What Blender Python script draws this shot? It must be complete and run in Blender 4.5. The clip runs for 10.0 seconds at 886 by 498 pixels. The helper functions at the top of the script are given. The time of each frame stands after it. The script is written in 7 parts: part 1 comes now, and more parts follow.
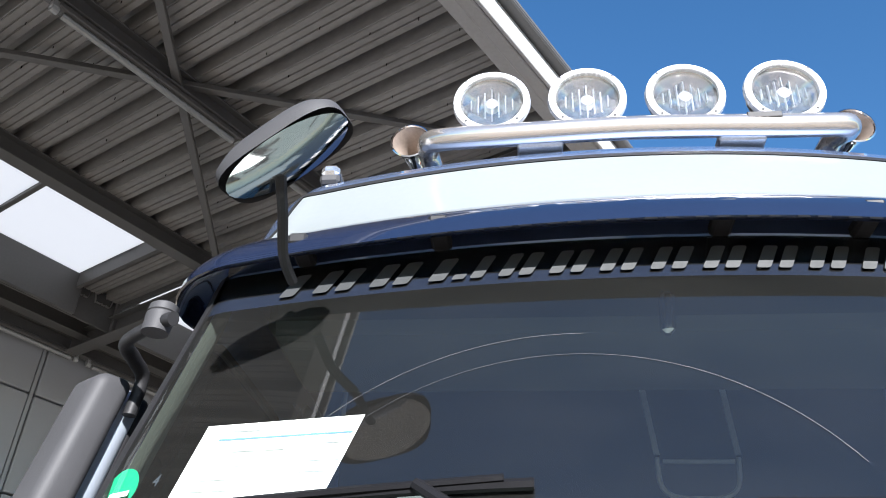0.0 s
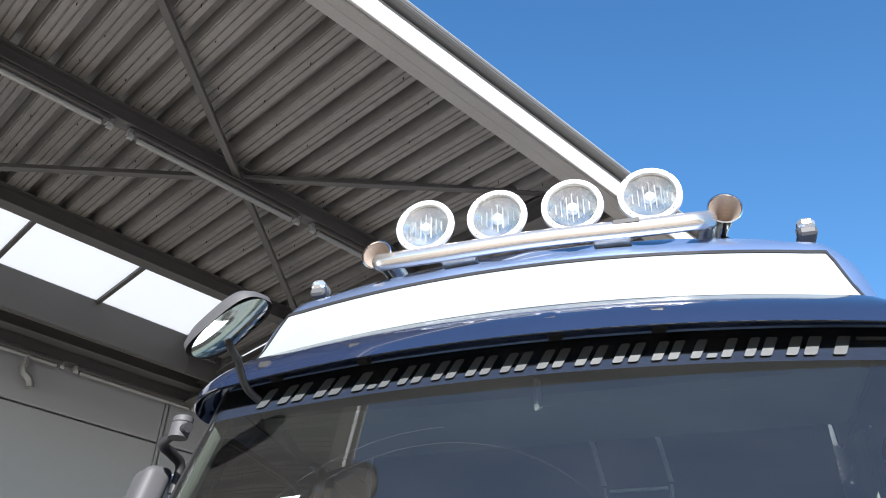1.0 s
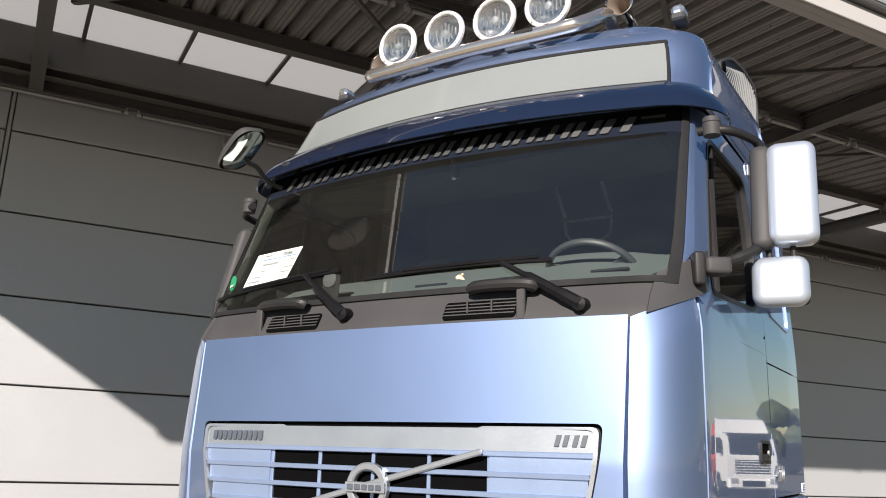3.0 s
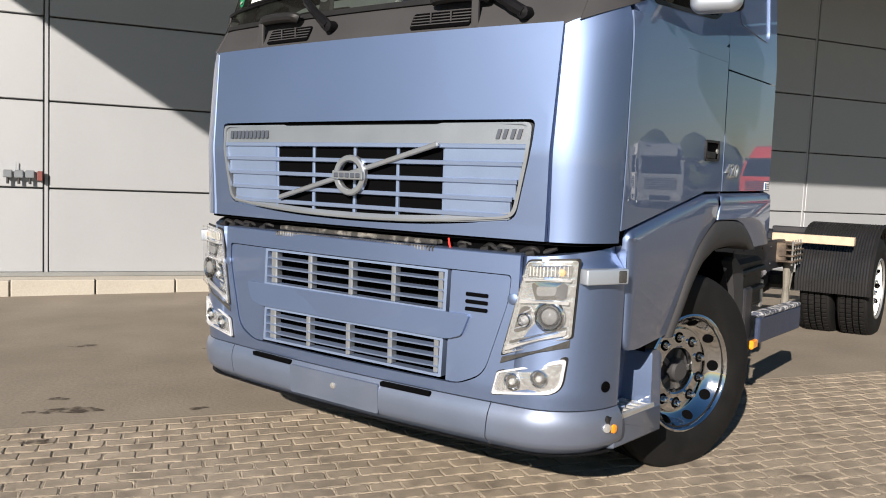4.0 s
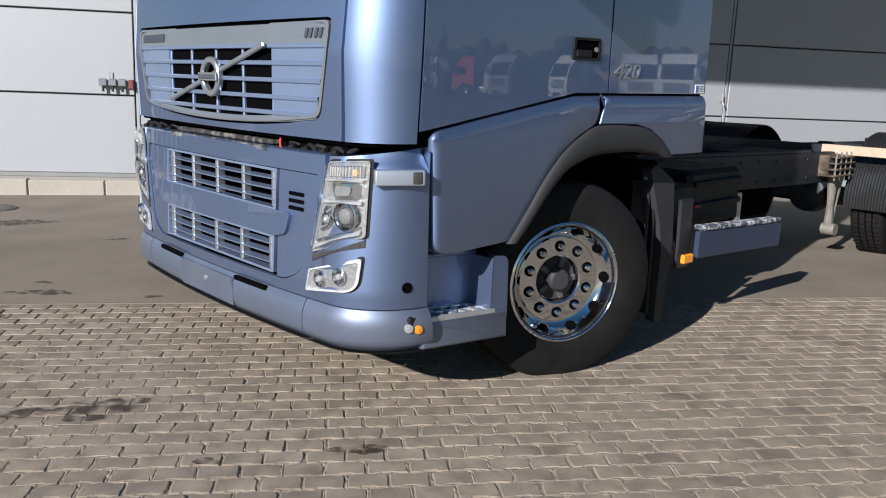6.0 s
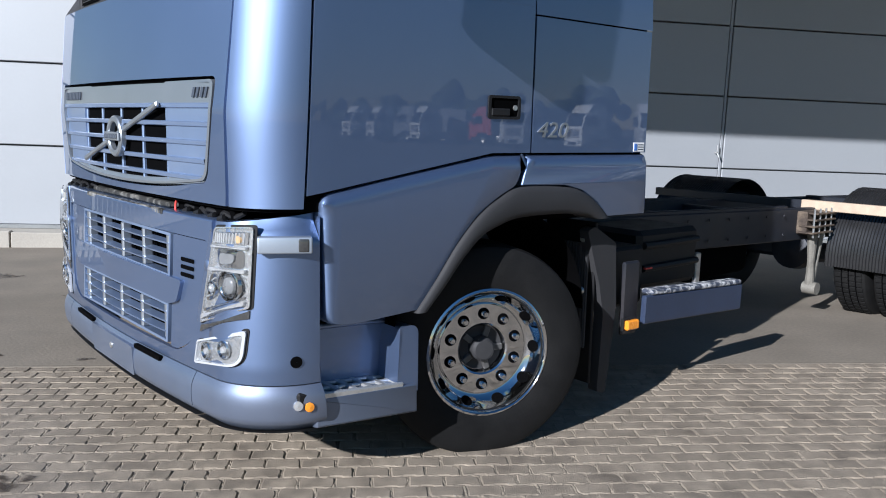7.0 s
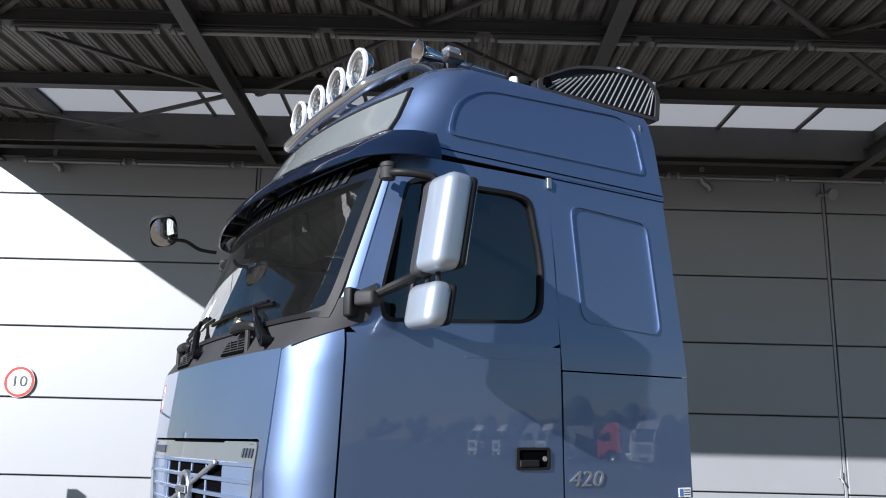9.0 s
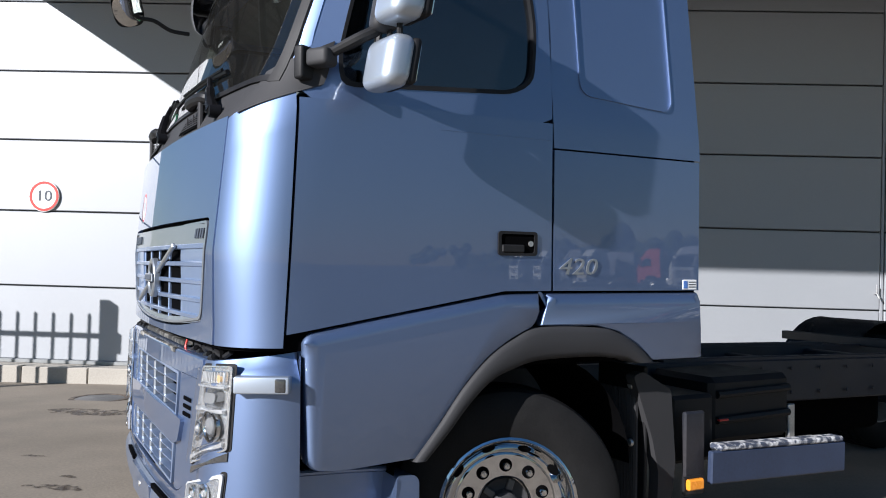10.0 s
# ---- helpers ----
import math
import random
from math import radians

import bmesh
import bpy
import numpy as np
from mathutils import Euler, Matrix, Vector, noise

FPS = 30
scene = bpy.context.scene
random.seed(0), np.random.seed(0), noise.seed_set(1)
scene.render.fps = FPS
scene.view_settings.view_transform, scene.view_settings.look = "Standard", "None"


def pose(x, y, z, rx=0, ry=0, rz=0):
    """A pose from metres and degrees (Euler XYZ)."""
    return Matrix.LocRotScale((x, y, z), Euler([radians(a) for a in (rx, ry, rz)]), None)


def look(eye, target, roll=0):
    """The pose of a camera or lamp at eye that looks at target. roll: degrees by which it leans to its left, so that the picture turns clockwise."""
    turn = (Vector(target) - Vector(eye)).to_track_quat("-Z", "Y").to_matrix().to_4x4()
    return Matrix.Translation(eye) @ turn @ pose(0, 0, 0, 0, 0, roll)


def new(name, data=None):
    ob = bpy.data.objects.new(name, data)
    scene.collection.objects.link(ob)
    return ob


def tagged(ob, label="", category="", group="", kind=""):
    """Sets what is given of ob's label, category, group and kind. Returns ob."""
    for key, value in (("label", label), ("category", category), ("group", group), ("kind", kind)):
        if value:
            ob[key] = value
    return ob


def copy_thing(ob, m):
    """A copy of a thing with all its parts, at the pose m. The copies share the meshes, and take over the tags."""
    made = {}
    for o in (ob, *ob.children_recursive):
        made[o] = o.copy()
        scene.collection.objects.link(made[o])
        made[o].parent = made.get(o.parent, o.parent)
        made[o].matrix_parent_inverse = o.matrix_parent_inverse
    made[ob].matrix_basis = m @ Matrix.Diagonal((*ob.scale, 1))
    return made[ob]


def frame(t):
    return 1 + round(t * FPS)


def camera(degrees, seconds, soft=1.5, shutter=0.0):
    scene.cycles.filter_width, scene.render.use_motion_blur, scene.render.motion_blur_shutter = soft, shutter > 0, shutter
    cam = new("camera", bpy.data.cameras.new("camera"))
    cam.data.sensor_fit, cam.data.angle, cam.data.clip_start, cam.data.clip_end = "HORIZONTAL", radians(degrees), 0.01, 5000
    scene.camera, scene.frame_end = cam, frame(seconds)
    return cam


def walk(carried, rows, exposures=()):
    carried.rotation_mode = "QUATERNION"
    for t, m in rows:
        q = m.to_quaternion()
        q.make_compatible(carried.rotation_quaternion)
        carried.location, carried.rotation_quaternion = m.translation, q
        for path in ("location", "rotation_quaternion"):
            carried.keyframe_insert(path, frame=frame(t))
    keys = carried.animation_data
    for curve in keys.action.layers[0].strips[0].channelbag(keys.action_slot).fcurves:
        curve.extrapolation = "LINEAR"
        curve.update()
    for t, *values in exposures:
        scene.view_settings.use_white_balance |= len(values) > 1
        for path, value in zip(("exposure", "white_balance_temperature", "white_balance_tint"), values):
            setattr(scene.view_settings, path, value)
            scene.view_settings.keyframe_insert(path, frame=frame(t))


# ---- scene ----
cam = camera(56.0, 10.0, 1.0)
PATH = [
    (0, (-0.361, -1.306, 1.969), (-0.551, 0.369, 3.046), 2.2),
    (0.5, (0.021, -1.654, 1.955), (-0.37, -0.021, 3.041), 1.6),
    (1, (0.404, -2.027, 1.87), (-0.056, -0.408, 2.951), 1.2),
    (1.5, (0.778, -2.327, 1.789), (0.223, -0.671, 2.764), 0.9),
    (2, (1.171, -2.599, 1.732), (0.468, -0.865, 2.44), 0.9),
    (2.2, (1.29, -2.72, 1.705), (0.541, -0.974, 2.331), 0.9),
    (3.3, (2.266, -2.81, 1.576), (1.163, -1.178, 1.922), 1.8),
    (3.5, (2.378, -2.855, 1.528), (1.24, -1.224, 1.744), 1.8),
    (4, (2.705, -2.899, 1.516), (1.517, -1.301, 1.327), 1.7),
    (4.5, (3.066, -2.777, 1.508), (1.786, -1.287, 1.134), 1.6),
    (5, (3.356, -2.501, 1.501), (1.965, -1.121, 1.102), 1.4),
    (5.5, (3.662, -2.206, 1.501), (2.215, -0.887, 1.095), 1.1),
    (5.7, (3.767, -2.074, 1.505), (2.308, -0.768, 1.097), 1.3),
    (6.8, (3.982, -1.424, 1.546), (2.489, -0.142, 1.185), 1.5),
    (7, (4.019, -1.334, 1.57), (2.501, -0.065, 1.274), 1.4),
    (7.5, (4.187, -1.281, 1.633), (2.56, -0.118, 1.613), 1.2),
    (8, (4.352, -1.354, 1.707), (2.7, -0.246, 1.909), 1.0),
    (8.5, (4.454, -1.305, 1.751), (2.805, -0.253, 2.169), 0.6),
    (9, (4.539, -1.148, 1.74), (2.864, -0.15, 2.185), 0.5),
    (9.5, (4.446, -0.919, 1.646), (2.725, 0.037, 1.996), 0.5),
    (10, (4.285, -0.644, 1.553), (2.516, 0.29, 1.593), 0.7),
]
walk(cam, [(t, look(eye, target, roll)) for t, eye, target, roll in PATH], exposures=[(0.0, 1.52, 5680, 11), (0.5, 1.58, 5750, 10), (1.0, 1.70, 5750, 10), (1.5, 1.60, 5850, 11), (2.0, 1.15, 6150, 17), (3.5, 0.39, 6550, 12), (4.5, 0.06, 6550, 12), (5.5, -0.03, 6230, 12), (7.0, 0.06, 5430, 11), (7.5, 0.24, 5560, 11), (8.0, 0.23, 5750, 11), (9.0, 0.24, 5640, 12), (10.0, 0.22, 5700, 12)])

# ---- world, sun ----
SUN_TRAVEL = Vector((-2.5, 9.1, -4.33)).normalized()
world = bpy.data.worlds.new("sky")
scene.world = world
world.use_nodes = True
sky = world.node_tree.nodes.new("ShaderNodeTexSky")
sky.sky_type, sky.sun_disc = "NISHITA", False
sky.sun_elevation = math.asin(-SUN_TRAVEL.z)
sky.sun_rotation = math.atan2(-SUN_TRAVEL.x, -SUN_TRAVEL.y)
sky.air_density, sky.dust_density, sky.ozone_density = 1.3, 0.1, 3.2
back = world.node_tree.nodes["Background"]
hue = world.node_tree.nodes.new("ShaderNodeHueSaturation")
hue.inputs["Saturation"].default_value = 1.18
world.node_tree.links.new(sky.outputs[0], hue.inputs["Color"])
world.node_tree.links.new(hue.outputs[0], back.inputs[0])
back.inputs[1].default_value = 0.063
sun = new("sun", bpy.data.lights.new("sun", "SUN"))
sun.data.energy, sun.data.angle, sun.data.color = 8.2, radians(0.55), (1.0, 0.91, 0.80)
sun.matrix_world = look((0, 0, 30), Vector((0, 0, 30)) + SUN_TRAVEL)


# ---- materials ----
def mat(name, col, rough=0.5, metal=0.0, var=0.12, scale=3.0, fine=60.0, bump=0.05, coat=0.0, spec=0.5, bump_d=0.002, rvar=0.08, stretch=(1, 1, 1), tint=None, tint_amt=0.0, rand=0.0, coat_ior=1.5):
    """Two scales of variation in colour and roughness, and a fine relief."""
    m = bpy.data.materials.new(name)
    m.use_nodes = True
    nt = m.node_tree
    b = nt.nodes["Principled BSDF"]
    L = nt.links.new
    co = nt.nodes.new("ShaderNodeTexCoord")
    mp = nt.nodes.new("ShaderNodeMapping")
    mp.inputs["Scale"].default_value = stretch
    L(co.outputs["Object"], mp.inputs[0])
    big, small = nt.nodes.new("ShaderNodeTexNoise"), nt.nodes.new("ShaderNodeTexNoise")
    for n, s, d in ((big, scale, 4), (small, fine, 3)):
        n.inputs["Scale"].default_value, n.inputs["Detail"].default_value = s, d
        L(mp.outputs[0], n.inputs[0])
    add = nt.nodes.new("ShaderNodeMath")
    add.operation = "ADD"
    L(big.outputs[0], add.inputs[0])
    L(small.outputs[0], add.inputs[1])
    span = nt.nodes.new("ShaderNodeMapRange")
    span.inputs["From Min"].default_value, span.inputs["From Max"].default_value = 0.6, 1.4
    span.inputs["To Min"].default_value, span.inputs["To Max"].default_value = 1 - var, 1 + var
    L(add.outputs[0], span.inputs[0])
    shade = nt.nodes.new("ShaderNodeVectorMath")
    shade.operation = "SCALE"
    L(span.outputs[0], shade.inputs["Scale"])
    src = None
    if tint:
        mix = nt.nodes.new("ShaderNodeMix")
        mix.data_type = "RGBA"
        mix.inputs[6].default_value, mix.inputs[7].default_value = (*col, 1), (*tint, 1)
        patch_n = nt.nodes.new("ShaderNodeTexNoise")
        patch_n.inputs["Scale"].default_value, patch_n.inputs["Detail"].default_value = scale * 0.45, 6
        L(mp.outputs[0], patch_n.inputs[0])
        pr = nt.nodes.new("ShaderNodeMapRange")
        pr.inputs["From Min"].default_value, pr.inputs["From Max"].default_value = 0.45, 0.7
        pr.inputs["To Max"].default_value = tint_amt
        L(patch_n.outputs[0], pr.inputs[0])
        L(pr.outputs[0], mix.inputs[0])
        src = mix.outputs[2]
    if src:
        L(src, shade.inputs[0])
    else:
        shade.inputs[0].default_value = col
    out = shade.outputs[0]
    if rand:
        oi = nt.nodes.new("ShaderNodeObjectInfo")
        geo = nt.nodes.new("ShaderNodeNewGeometry")
        ad = nt.nodes.new("ShaderNodeMath")
        ad.operation = "ADD"
        L(oi.outputs["Random"], ad.inputs[0])
        L(geo.outputs["Random Per Island"], ad.inputs[1])
        fr = nt.nodes.new("ShaderNodeMath")
        fr.operation = "FRACT"
        L(ad.outputs[0], fr.inputs[0])
        r2 = nt.nodes.new("ShaderNodeMapRange")
        r2.inputs["To Min"].default_value, r2.inputs["To Max"].default_value = 1 - rand, 1 + rand
        L(fr.outputs[0], r2.inputs[0])
        sh2 = nt.nodes.new("ShaderNodeVectorMath")
        sh2.operation = "SCALE"
        L(out, sh2.inputs[0])
        L(r2.outputs[0], sh2.inputs["Scale"])
        out = sh2.outputs[0]
    L(out, b.inputs["Base Color"])
    rr = nt.nodes.new("ShaderNodeMapRange")
    rr.inputs["From Min"].default_value, rr.inputs["From Max"].default_value = 0.6, 1.4
    rr.inputs["To Min"].default_value, rr.inputs["To Max"].default_value = max(0.0, rough - rvar), min(1, rough + rvar)
    L(add.outputs[0], rr.inputs[0])
    L(rr.outputs[0], b.inputs["Roughness"])
    b.inputs["Metallic"].default_value = metal
    b.inputs["Specular IOR Level"].default_value = spec
    b.inputs["Coat Weight"].default_value = coat
    b.inputs["Coat Roughness"].default_value = 0.015
    b.inputs["Coat IOR"].default_value = coat_ior
    if bump:
        bp = nt.nodes.new("ShaderNodeBump")
        bp.inputs["Strength"].default_value, bp.inputs["Distance"].default_value = bump, bump_d
        L(small.outputs[0], bp.inputs["Height"])
        L(bp.outputs[0], b.inputs["Normal"])
    return m


def glass(name, col, rough=0.0, trans=1.0, ior=1.45):
    m = bpy.data.materials.new(name)
    m.use_nodes = True
    b = m.node_tree.nodes["Principled BSDF"]
    b.inputs["Base Color"].default_value = (*col, 1)
    b.inputs["Roughness"].default_value = rough
    b.inputs["Transmission Weight"].default_value = trans
    b.inputs["IOR"].default_value = ior
    return m


def pane_glass(name, tint, gloss=1.0, dusty=0.025):
    """A thin sheet: light passes straight on, the face mirrors by its Fresnel and carries a little dust."""
    m = bpy.data.materials.new(name)
    m.use_nodes = True
    nt = m.node_tree
    nt.nodes.remove(nt.nodes["Principled BSDF"])
    tr, gl, mx, fr = (nt.nodes.new(k) for k in ("ShaderNodeBsdfTransparent", "ShaderNodeBsdfGlossy", "ShaderNodeMixShader", "ShaderNodeFresnel"))
    tr.inputs[0].default_value = (*tint, 1)
    gl.inputs["Roughness"].default_value = 0.01
    fr.inputs[0].default_value = gloss
    nt.links.new(fr.outputs[0], mx.inputs[0])
    nt.links.new(tr.outputs[0], mx.inputs[1])
    nt.links.new(gl.outputs[0], mx.inputs[2])
    dust, dm, dn, dr = (nt.nodes.new(k) for k in ("ShaderNodeBsdfDiffuse", "ShaderNodeMixShader", "ShaderNodeTexNoise", "ShaderNodeMapRange"))
    dust.inputs[0].default_value = (0.5, 0.5, 0.47, 1)
    dn.inputs["Scale"].default_value, dn.inputs["Detail"].default_value = 9, 6
    dr.inputs["To Min"].default_value, dr.inputs["To Max"].default_value = dusty * 0.6, dusty * 1.4
    nt.links.new(dn.outputs[0], dr.inputs[0])
    nt.links.new(dr.outputs[0], dm.inputs[0])
    nt.links.new(mx.outputs[0], dm.inputs[1])
    nt.links.new(dust.outputs[0], dm.inputs[2])
    nt.links.new(dm.outputs[0], nt.nodes["Material Output"].inputs[0])
    return m


PAINT = mat("blue_metallic_paint", (0.168, 0.232, 0.385), 0.52, 0.92, 0.03, 1.2, 900, 0.02, 1.0, rvar=0.03, bump_d=0.0003, coat_ior=1.6, spec=1.0)
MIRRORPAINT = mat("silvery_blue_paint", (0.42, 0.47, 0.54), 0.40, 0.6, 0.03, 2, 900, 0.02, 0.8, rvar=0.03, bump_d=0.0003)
PAINT_DULL = mat("scuffed_blue_bumper", (0.152, 0.188, 0.265), 0.46, 0.62, 0.08, 4, 300, 0.04, 0.5, coat_ior=1.5, bump_d=0.0006, tint=(0.18, 0.205, 0.272), tint_amt=0.7)
SILVER = mat("silver_paint", (0.31, 0.335, 0.365), 0.38, 0.7, 0.05, 4, 200, 0.03, 0.4)
LIGHTBAR = mat("pale_blue_bar_paint", (0.25, 0.33, 0.50), 0.36, 0.6, 0.05, 5, 200, 0.03, 0.5)
BLACK = mat("black_plastic", (0.013, 0.013, 0.014), 0.5, 0, 0.2, 8, 250, 0.15, spec=0.22)
GREY = mat("grey_plastic", (0.034, 0.034, 0.036), 0.6, 0, 0.12, 4, 350, 0.2, spec=0.25)
# Near black for hidden parts; in openings the shade is put into it.
DARK = mat("black_parts_and_shade", (0.0022, 0.0022, 0.0025), 0.9, 0, 0.2, 8, 100, 0.1, spec=0.02)
RUBBER = mat("tyre_rubber", (0.010, 0.010, 0.0102), 0.65, 0, 0.25, 9, 120, 0.2, tint=(0.017, 0.0165, 0.016), tint_amt=0.4, spec=0.12)
WIPER = mat("black_wiper_plastic", (0.006, 0.006, 0.007), 0.42, 0, 0.2, 8, 250, 0.1, spec=0.12)
RIBBED = mat("black_ribbed_plastic", (0.016, 0.016, 0.017), 0.3, 0, 0.2, 6, 150, 0.05)
CHROME = mat("chrome", (0.62, 0.63, 0.645), 0.06, 1.0, 0.03, 6, 80, 0.0, rvar=0.03)
STEEL = mat("polished_steel_tube", (0.60, 0.56, 0.52), 0.22, 0.9, 0.02, 3, 20, 0.0, rvar=0.02)
TREAD = mat("bare_step_aluminium", (0.62, 0.62, 0.60), 0.38, 0.7, 0.15, 20, 150, 0.2)
ALU = mat("worn_aluminium", (0.5, 0.5, 0.49), 0.42, 0.8, 0.2, 20, 150, 0.2)
GLOSSBLACK = mat("smoked_visor_acrylic", (0.007, 0.011, 0.026), 0.08, 0, 0.05, 4, 50, 0.0, 0.5, coat_ior=1.6, spec=0.35)
# The dust share also stands for the dashboard's pale reflection veil.
PANE = pane_glass("windscreen_glass", (0.66, 0.72, 0.67), 1.85, 0.010)
PANE_DARK = pane_glass("tinted_side_glass", (0.20, 0.235, 0.30), 2.1, 0.006)
LENS = glass("lamp_lens", (0.97, 0.98, 0.99), 0.0)
LAMPWHITE = mat("lamp_reflector", (0.56, 0.56, 0.555), 0.12, 0.85, 0.12, 30, 90, 0.2)
LAMPRING = mat("white_lamp_ring", (0.75, 0.76, 0.78), 0.25, 0.3, 0.05, 6, 80, 0.0, 0.4)
WHITE = mat("white_acrylic", (0.15, 0.165, 0.168), 0.10, 0, 0.03, 3, 60, 0.0, 0.0, spec=0.35, rvar=0.03)
PRINT = mat("strip_print_grey", (0.032, 0.034, 0.035), 0.45, 0, 0.05, 5, 90, 0.0)
HORNBOWL = mat("dusty_horn_bowl", (0.22, 0.18, 0.15), 0.5, 0.4, 0.2, 20, 90, 0.1)
LAMPDARK = mat("smoked_marker_lens", (0.06, 0.06, 0.06), 0.15, 0.3, 0.3, 40, 90, 0.3, 0.8)
LAMPINNER = mat("lamp_inner_chrome", (0.72, 0.73, 0.74), 0.12, 0.7, 0.08, 12, 60, 0.0)
LAMPBASE = mat("lamp_reflector_facets", (0.66, 0.67, 0.68), 0.14, 0.8, 0.15, 25, 55, 0.7, bump_d=0.006)
OFFWHITE = mat("off_white_print", (0.55, 0.56, 0.56), 0.45, 0, 0.05, 5, 90, 0.0)
PAPER = mat("white_paper", (0.82, 0.82, 0.81), 0.7, 0, 0.03, 5, 200, 0.05)
FAINT = mat("faint_grey_print", (0.24, 0.25, 0.27), 0.6, 0, 0.1, 60, 200, 0.0)
SCRATCH = mat("scratched_glass", (0.03, 0.032, 0.035), 0.4, 0, 0.3, 20, 90, 0.0)
INK = mat("dark_print", (0.05, 0.06, 0.08), 0.5, 0, 0.05, 5, 90, 0.0)
BLUEINK = mat("blue_print", (0.08, 0.18, 0.5), 0.5, 0, 0.05, 5, 90, 0.0)
GREEN = mat("green_sticker", (0.02, 0.32, 0.16), 0.45, 0, 0.05, 5, 90, 0.0)
RED = mat("red_sign_enamel", (0.55, 0.04, 0.03), 0.4, 0, 0.05, 5, 90, 0.0)
SWITCHRED = mat("faded_red_switch", (0.16, 0.05, 0.045), 0.5, 0, 0.1, 20, 80, 0.0)
AMBER = mat("amber_lens", (0.85, 0.30, 0.02), 0.25, 0, 0.05, 20, 80, 0.05, 0.5)
BULB = mat("pale_amber_bulb", (0.55, 0.38, 0.20), 0.2, 0.2, 0.05, 20, 80, 0.0)
WOOD = mat("raw_timber", (0.46, 0.36, 0.265), 0.75, 0, 0.2, 2, 40, 0.3, stretch=(8, 0.6, 8))
FRAME = mat("chassis_paint", (0.014, 0.017, 0.025), 0.5, 0.1, 0.35, 3, 60, 0.25, tint=(0.07, 0.05, 0.035), tint_amt=0.35)
RUSTY = mat("rusty_greasy_steel", (0.06, 0.045, 0.035), 0.7, 0.2, 0.5, 14, 90, 0.5, tint=(0.22, 0.17, 0.12), tint_amt=0.8)
HANGER = mat("dusty_cast_steel", (0.20, 0.19, 0.165), 0.65, 0.3, 0.25, 12, 80, 0.4)
RADTOP = mat("dusty_radiator_metal", (0.035, 0.034, 0.032), 0.6, 0.2, 0.3, 45, 160, 0.4, tint=(0.30, 0.29, 0.26), tint_amt=1.0)
FLAKE = mat("flaking_white_paint", (0.05, 0.06, 0.09), 0.6, 0.1, 0.3, 60, 200, 0.6, tint=(0.62, 0.62, 0.62), tint_amt=1.6)
CABIN = mat("cabin_trim_grey", (0.27, 0.27, 0.25), 0.75, 0, 0.1, 4, 200, 0.1)
DASH = mat("grey_green_dashboard", (0.072, 0.087, 0.088), 0.7, 0, 0.06, 4, 300, 0.15)
WHEELGREY = mat("steering_wheel_leather", (0.040, 0.043, 0.048), 0.5, 0, 0.1, 5, 300, 0.1)
CABIN_P = mat("pillar_trim_grey", (0.062, 0.071, 0.062), 0.75, 0, 0.1, 4, 200, 0.1)
CABIN_D = mat("cabin_dark_fabric", (0.07, 0.075, 0.08), 0.85, 0, 0.15, 5, 300, 0.2)
WALLMAT = mat("light_grey_wall_panel", (0.33, 0.345, 0.365), 0.55, 0.3, 0.04, 0.8, 25, 0.03, spec=1.0, tint=(0.30, 0.315, 0.335), tint_amt=0.5)
JOINT = mat("panel_joint", (0.10, 0.10, 0.10), 0.7, 0, 0.1, 4, 60, 0.0)
STEELGREY = mat("painted_steel_grey", (0.075, 0.073, 0.071), 0.5, 0.1, 0.12, 1.5, 40, 0.05)
DECK = mat("profiled_steel_deck", (0.19, 0.183, 0.175), 0.5, 0.2, 0.22, 0.8, 14, 0.05, tint=(0.11, 0.106, 0.10), tint_amt=0.8, stretch=(1.6, 0.8, 1.6))
# Lighter copy of the beam grey: bounce light from the ground, as colour.
BOUNCEGREY = mat("bounce_lit_beam_grey", (0.30, 0.295, 0.285), 0.5, 0.1, 0.08, 1.5, 40, 0.05)
TRIMWHITE = mat("white_edge_trim", (0.32, 0.315, 0.31), 0.4, 0, 0.04, 2, 40, 0.02)
GUTTER = mat("gutter_grey", (0.10, 0.10, 0.10), 0.45, 0.4, 0.1, 2, 40, 0.03)
ZINC = mat("galvanised_flashing", (0.30, 0.31, 0.31), 0.4, 0.5, 0.08, 2, 40, 0.03)
CONCRETE = mat("worn_concrete", (0.20, 0.172, 0.135), 0.85, 0, 0.24, 1.4, 45, 0.6, bump_d=0.004, tint=(0.165, 0.14, 0.108), tint_amt=0.8)
KERB = mat("kerb_concrete", (0.36, 0.335, 0.29), 0.85, 0, 0.15, 2, 50, 0.4, bump_d=0.003)
PAVER = mat("concrete_paver", (0.258, 0.216, 0.164), 0.85, 0, 0.42, 9, 230, 0.6, bump_d=0.006, tint=(0.165, 0.136, 0.103), tint_amt=0.9, rand=0.12)
SOIL = mat("sandy_joint_dirt", (0.232, 0.196, 0.148), 0.95, 0, 0.5, 4, 70, 0.5, bump_d=0.004)
ASPHALT = mat("yard_ground", (0.075, 0.07, 0.064), 0.9, 0, 0.15, 0.6, 30, 0.4)
OIL = mat("oil_stain", (0.050, 0.036, 0.026), 0.6, 0, 0.4, 8, 60, 0.2)
ont = OIL.node_tree
on, orr = ont.nodes.new("ShaderNodeTexNoise"), ont.nodes.new("ShaderNodeMapRange")
oc = ont.nodes.new("ShaderNodeTexCoord")
on.inputs["Scale"].default_value, on.inputs["Detail"].default_value = 14, 8
orr.inputs["From Min"].default_value, orr.inputs["From Max"].default_value, orr.inputs["To Max"].default_value = 0.40, 0.62, 0.85
ont.links.new(oc.outputs["Object"], on.inputs[0])
ont.links.new(on.outputs[0], orr.inputs[0])
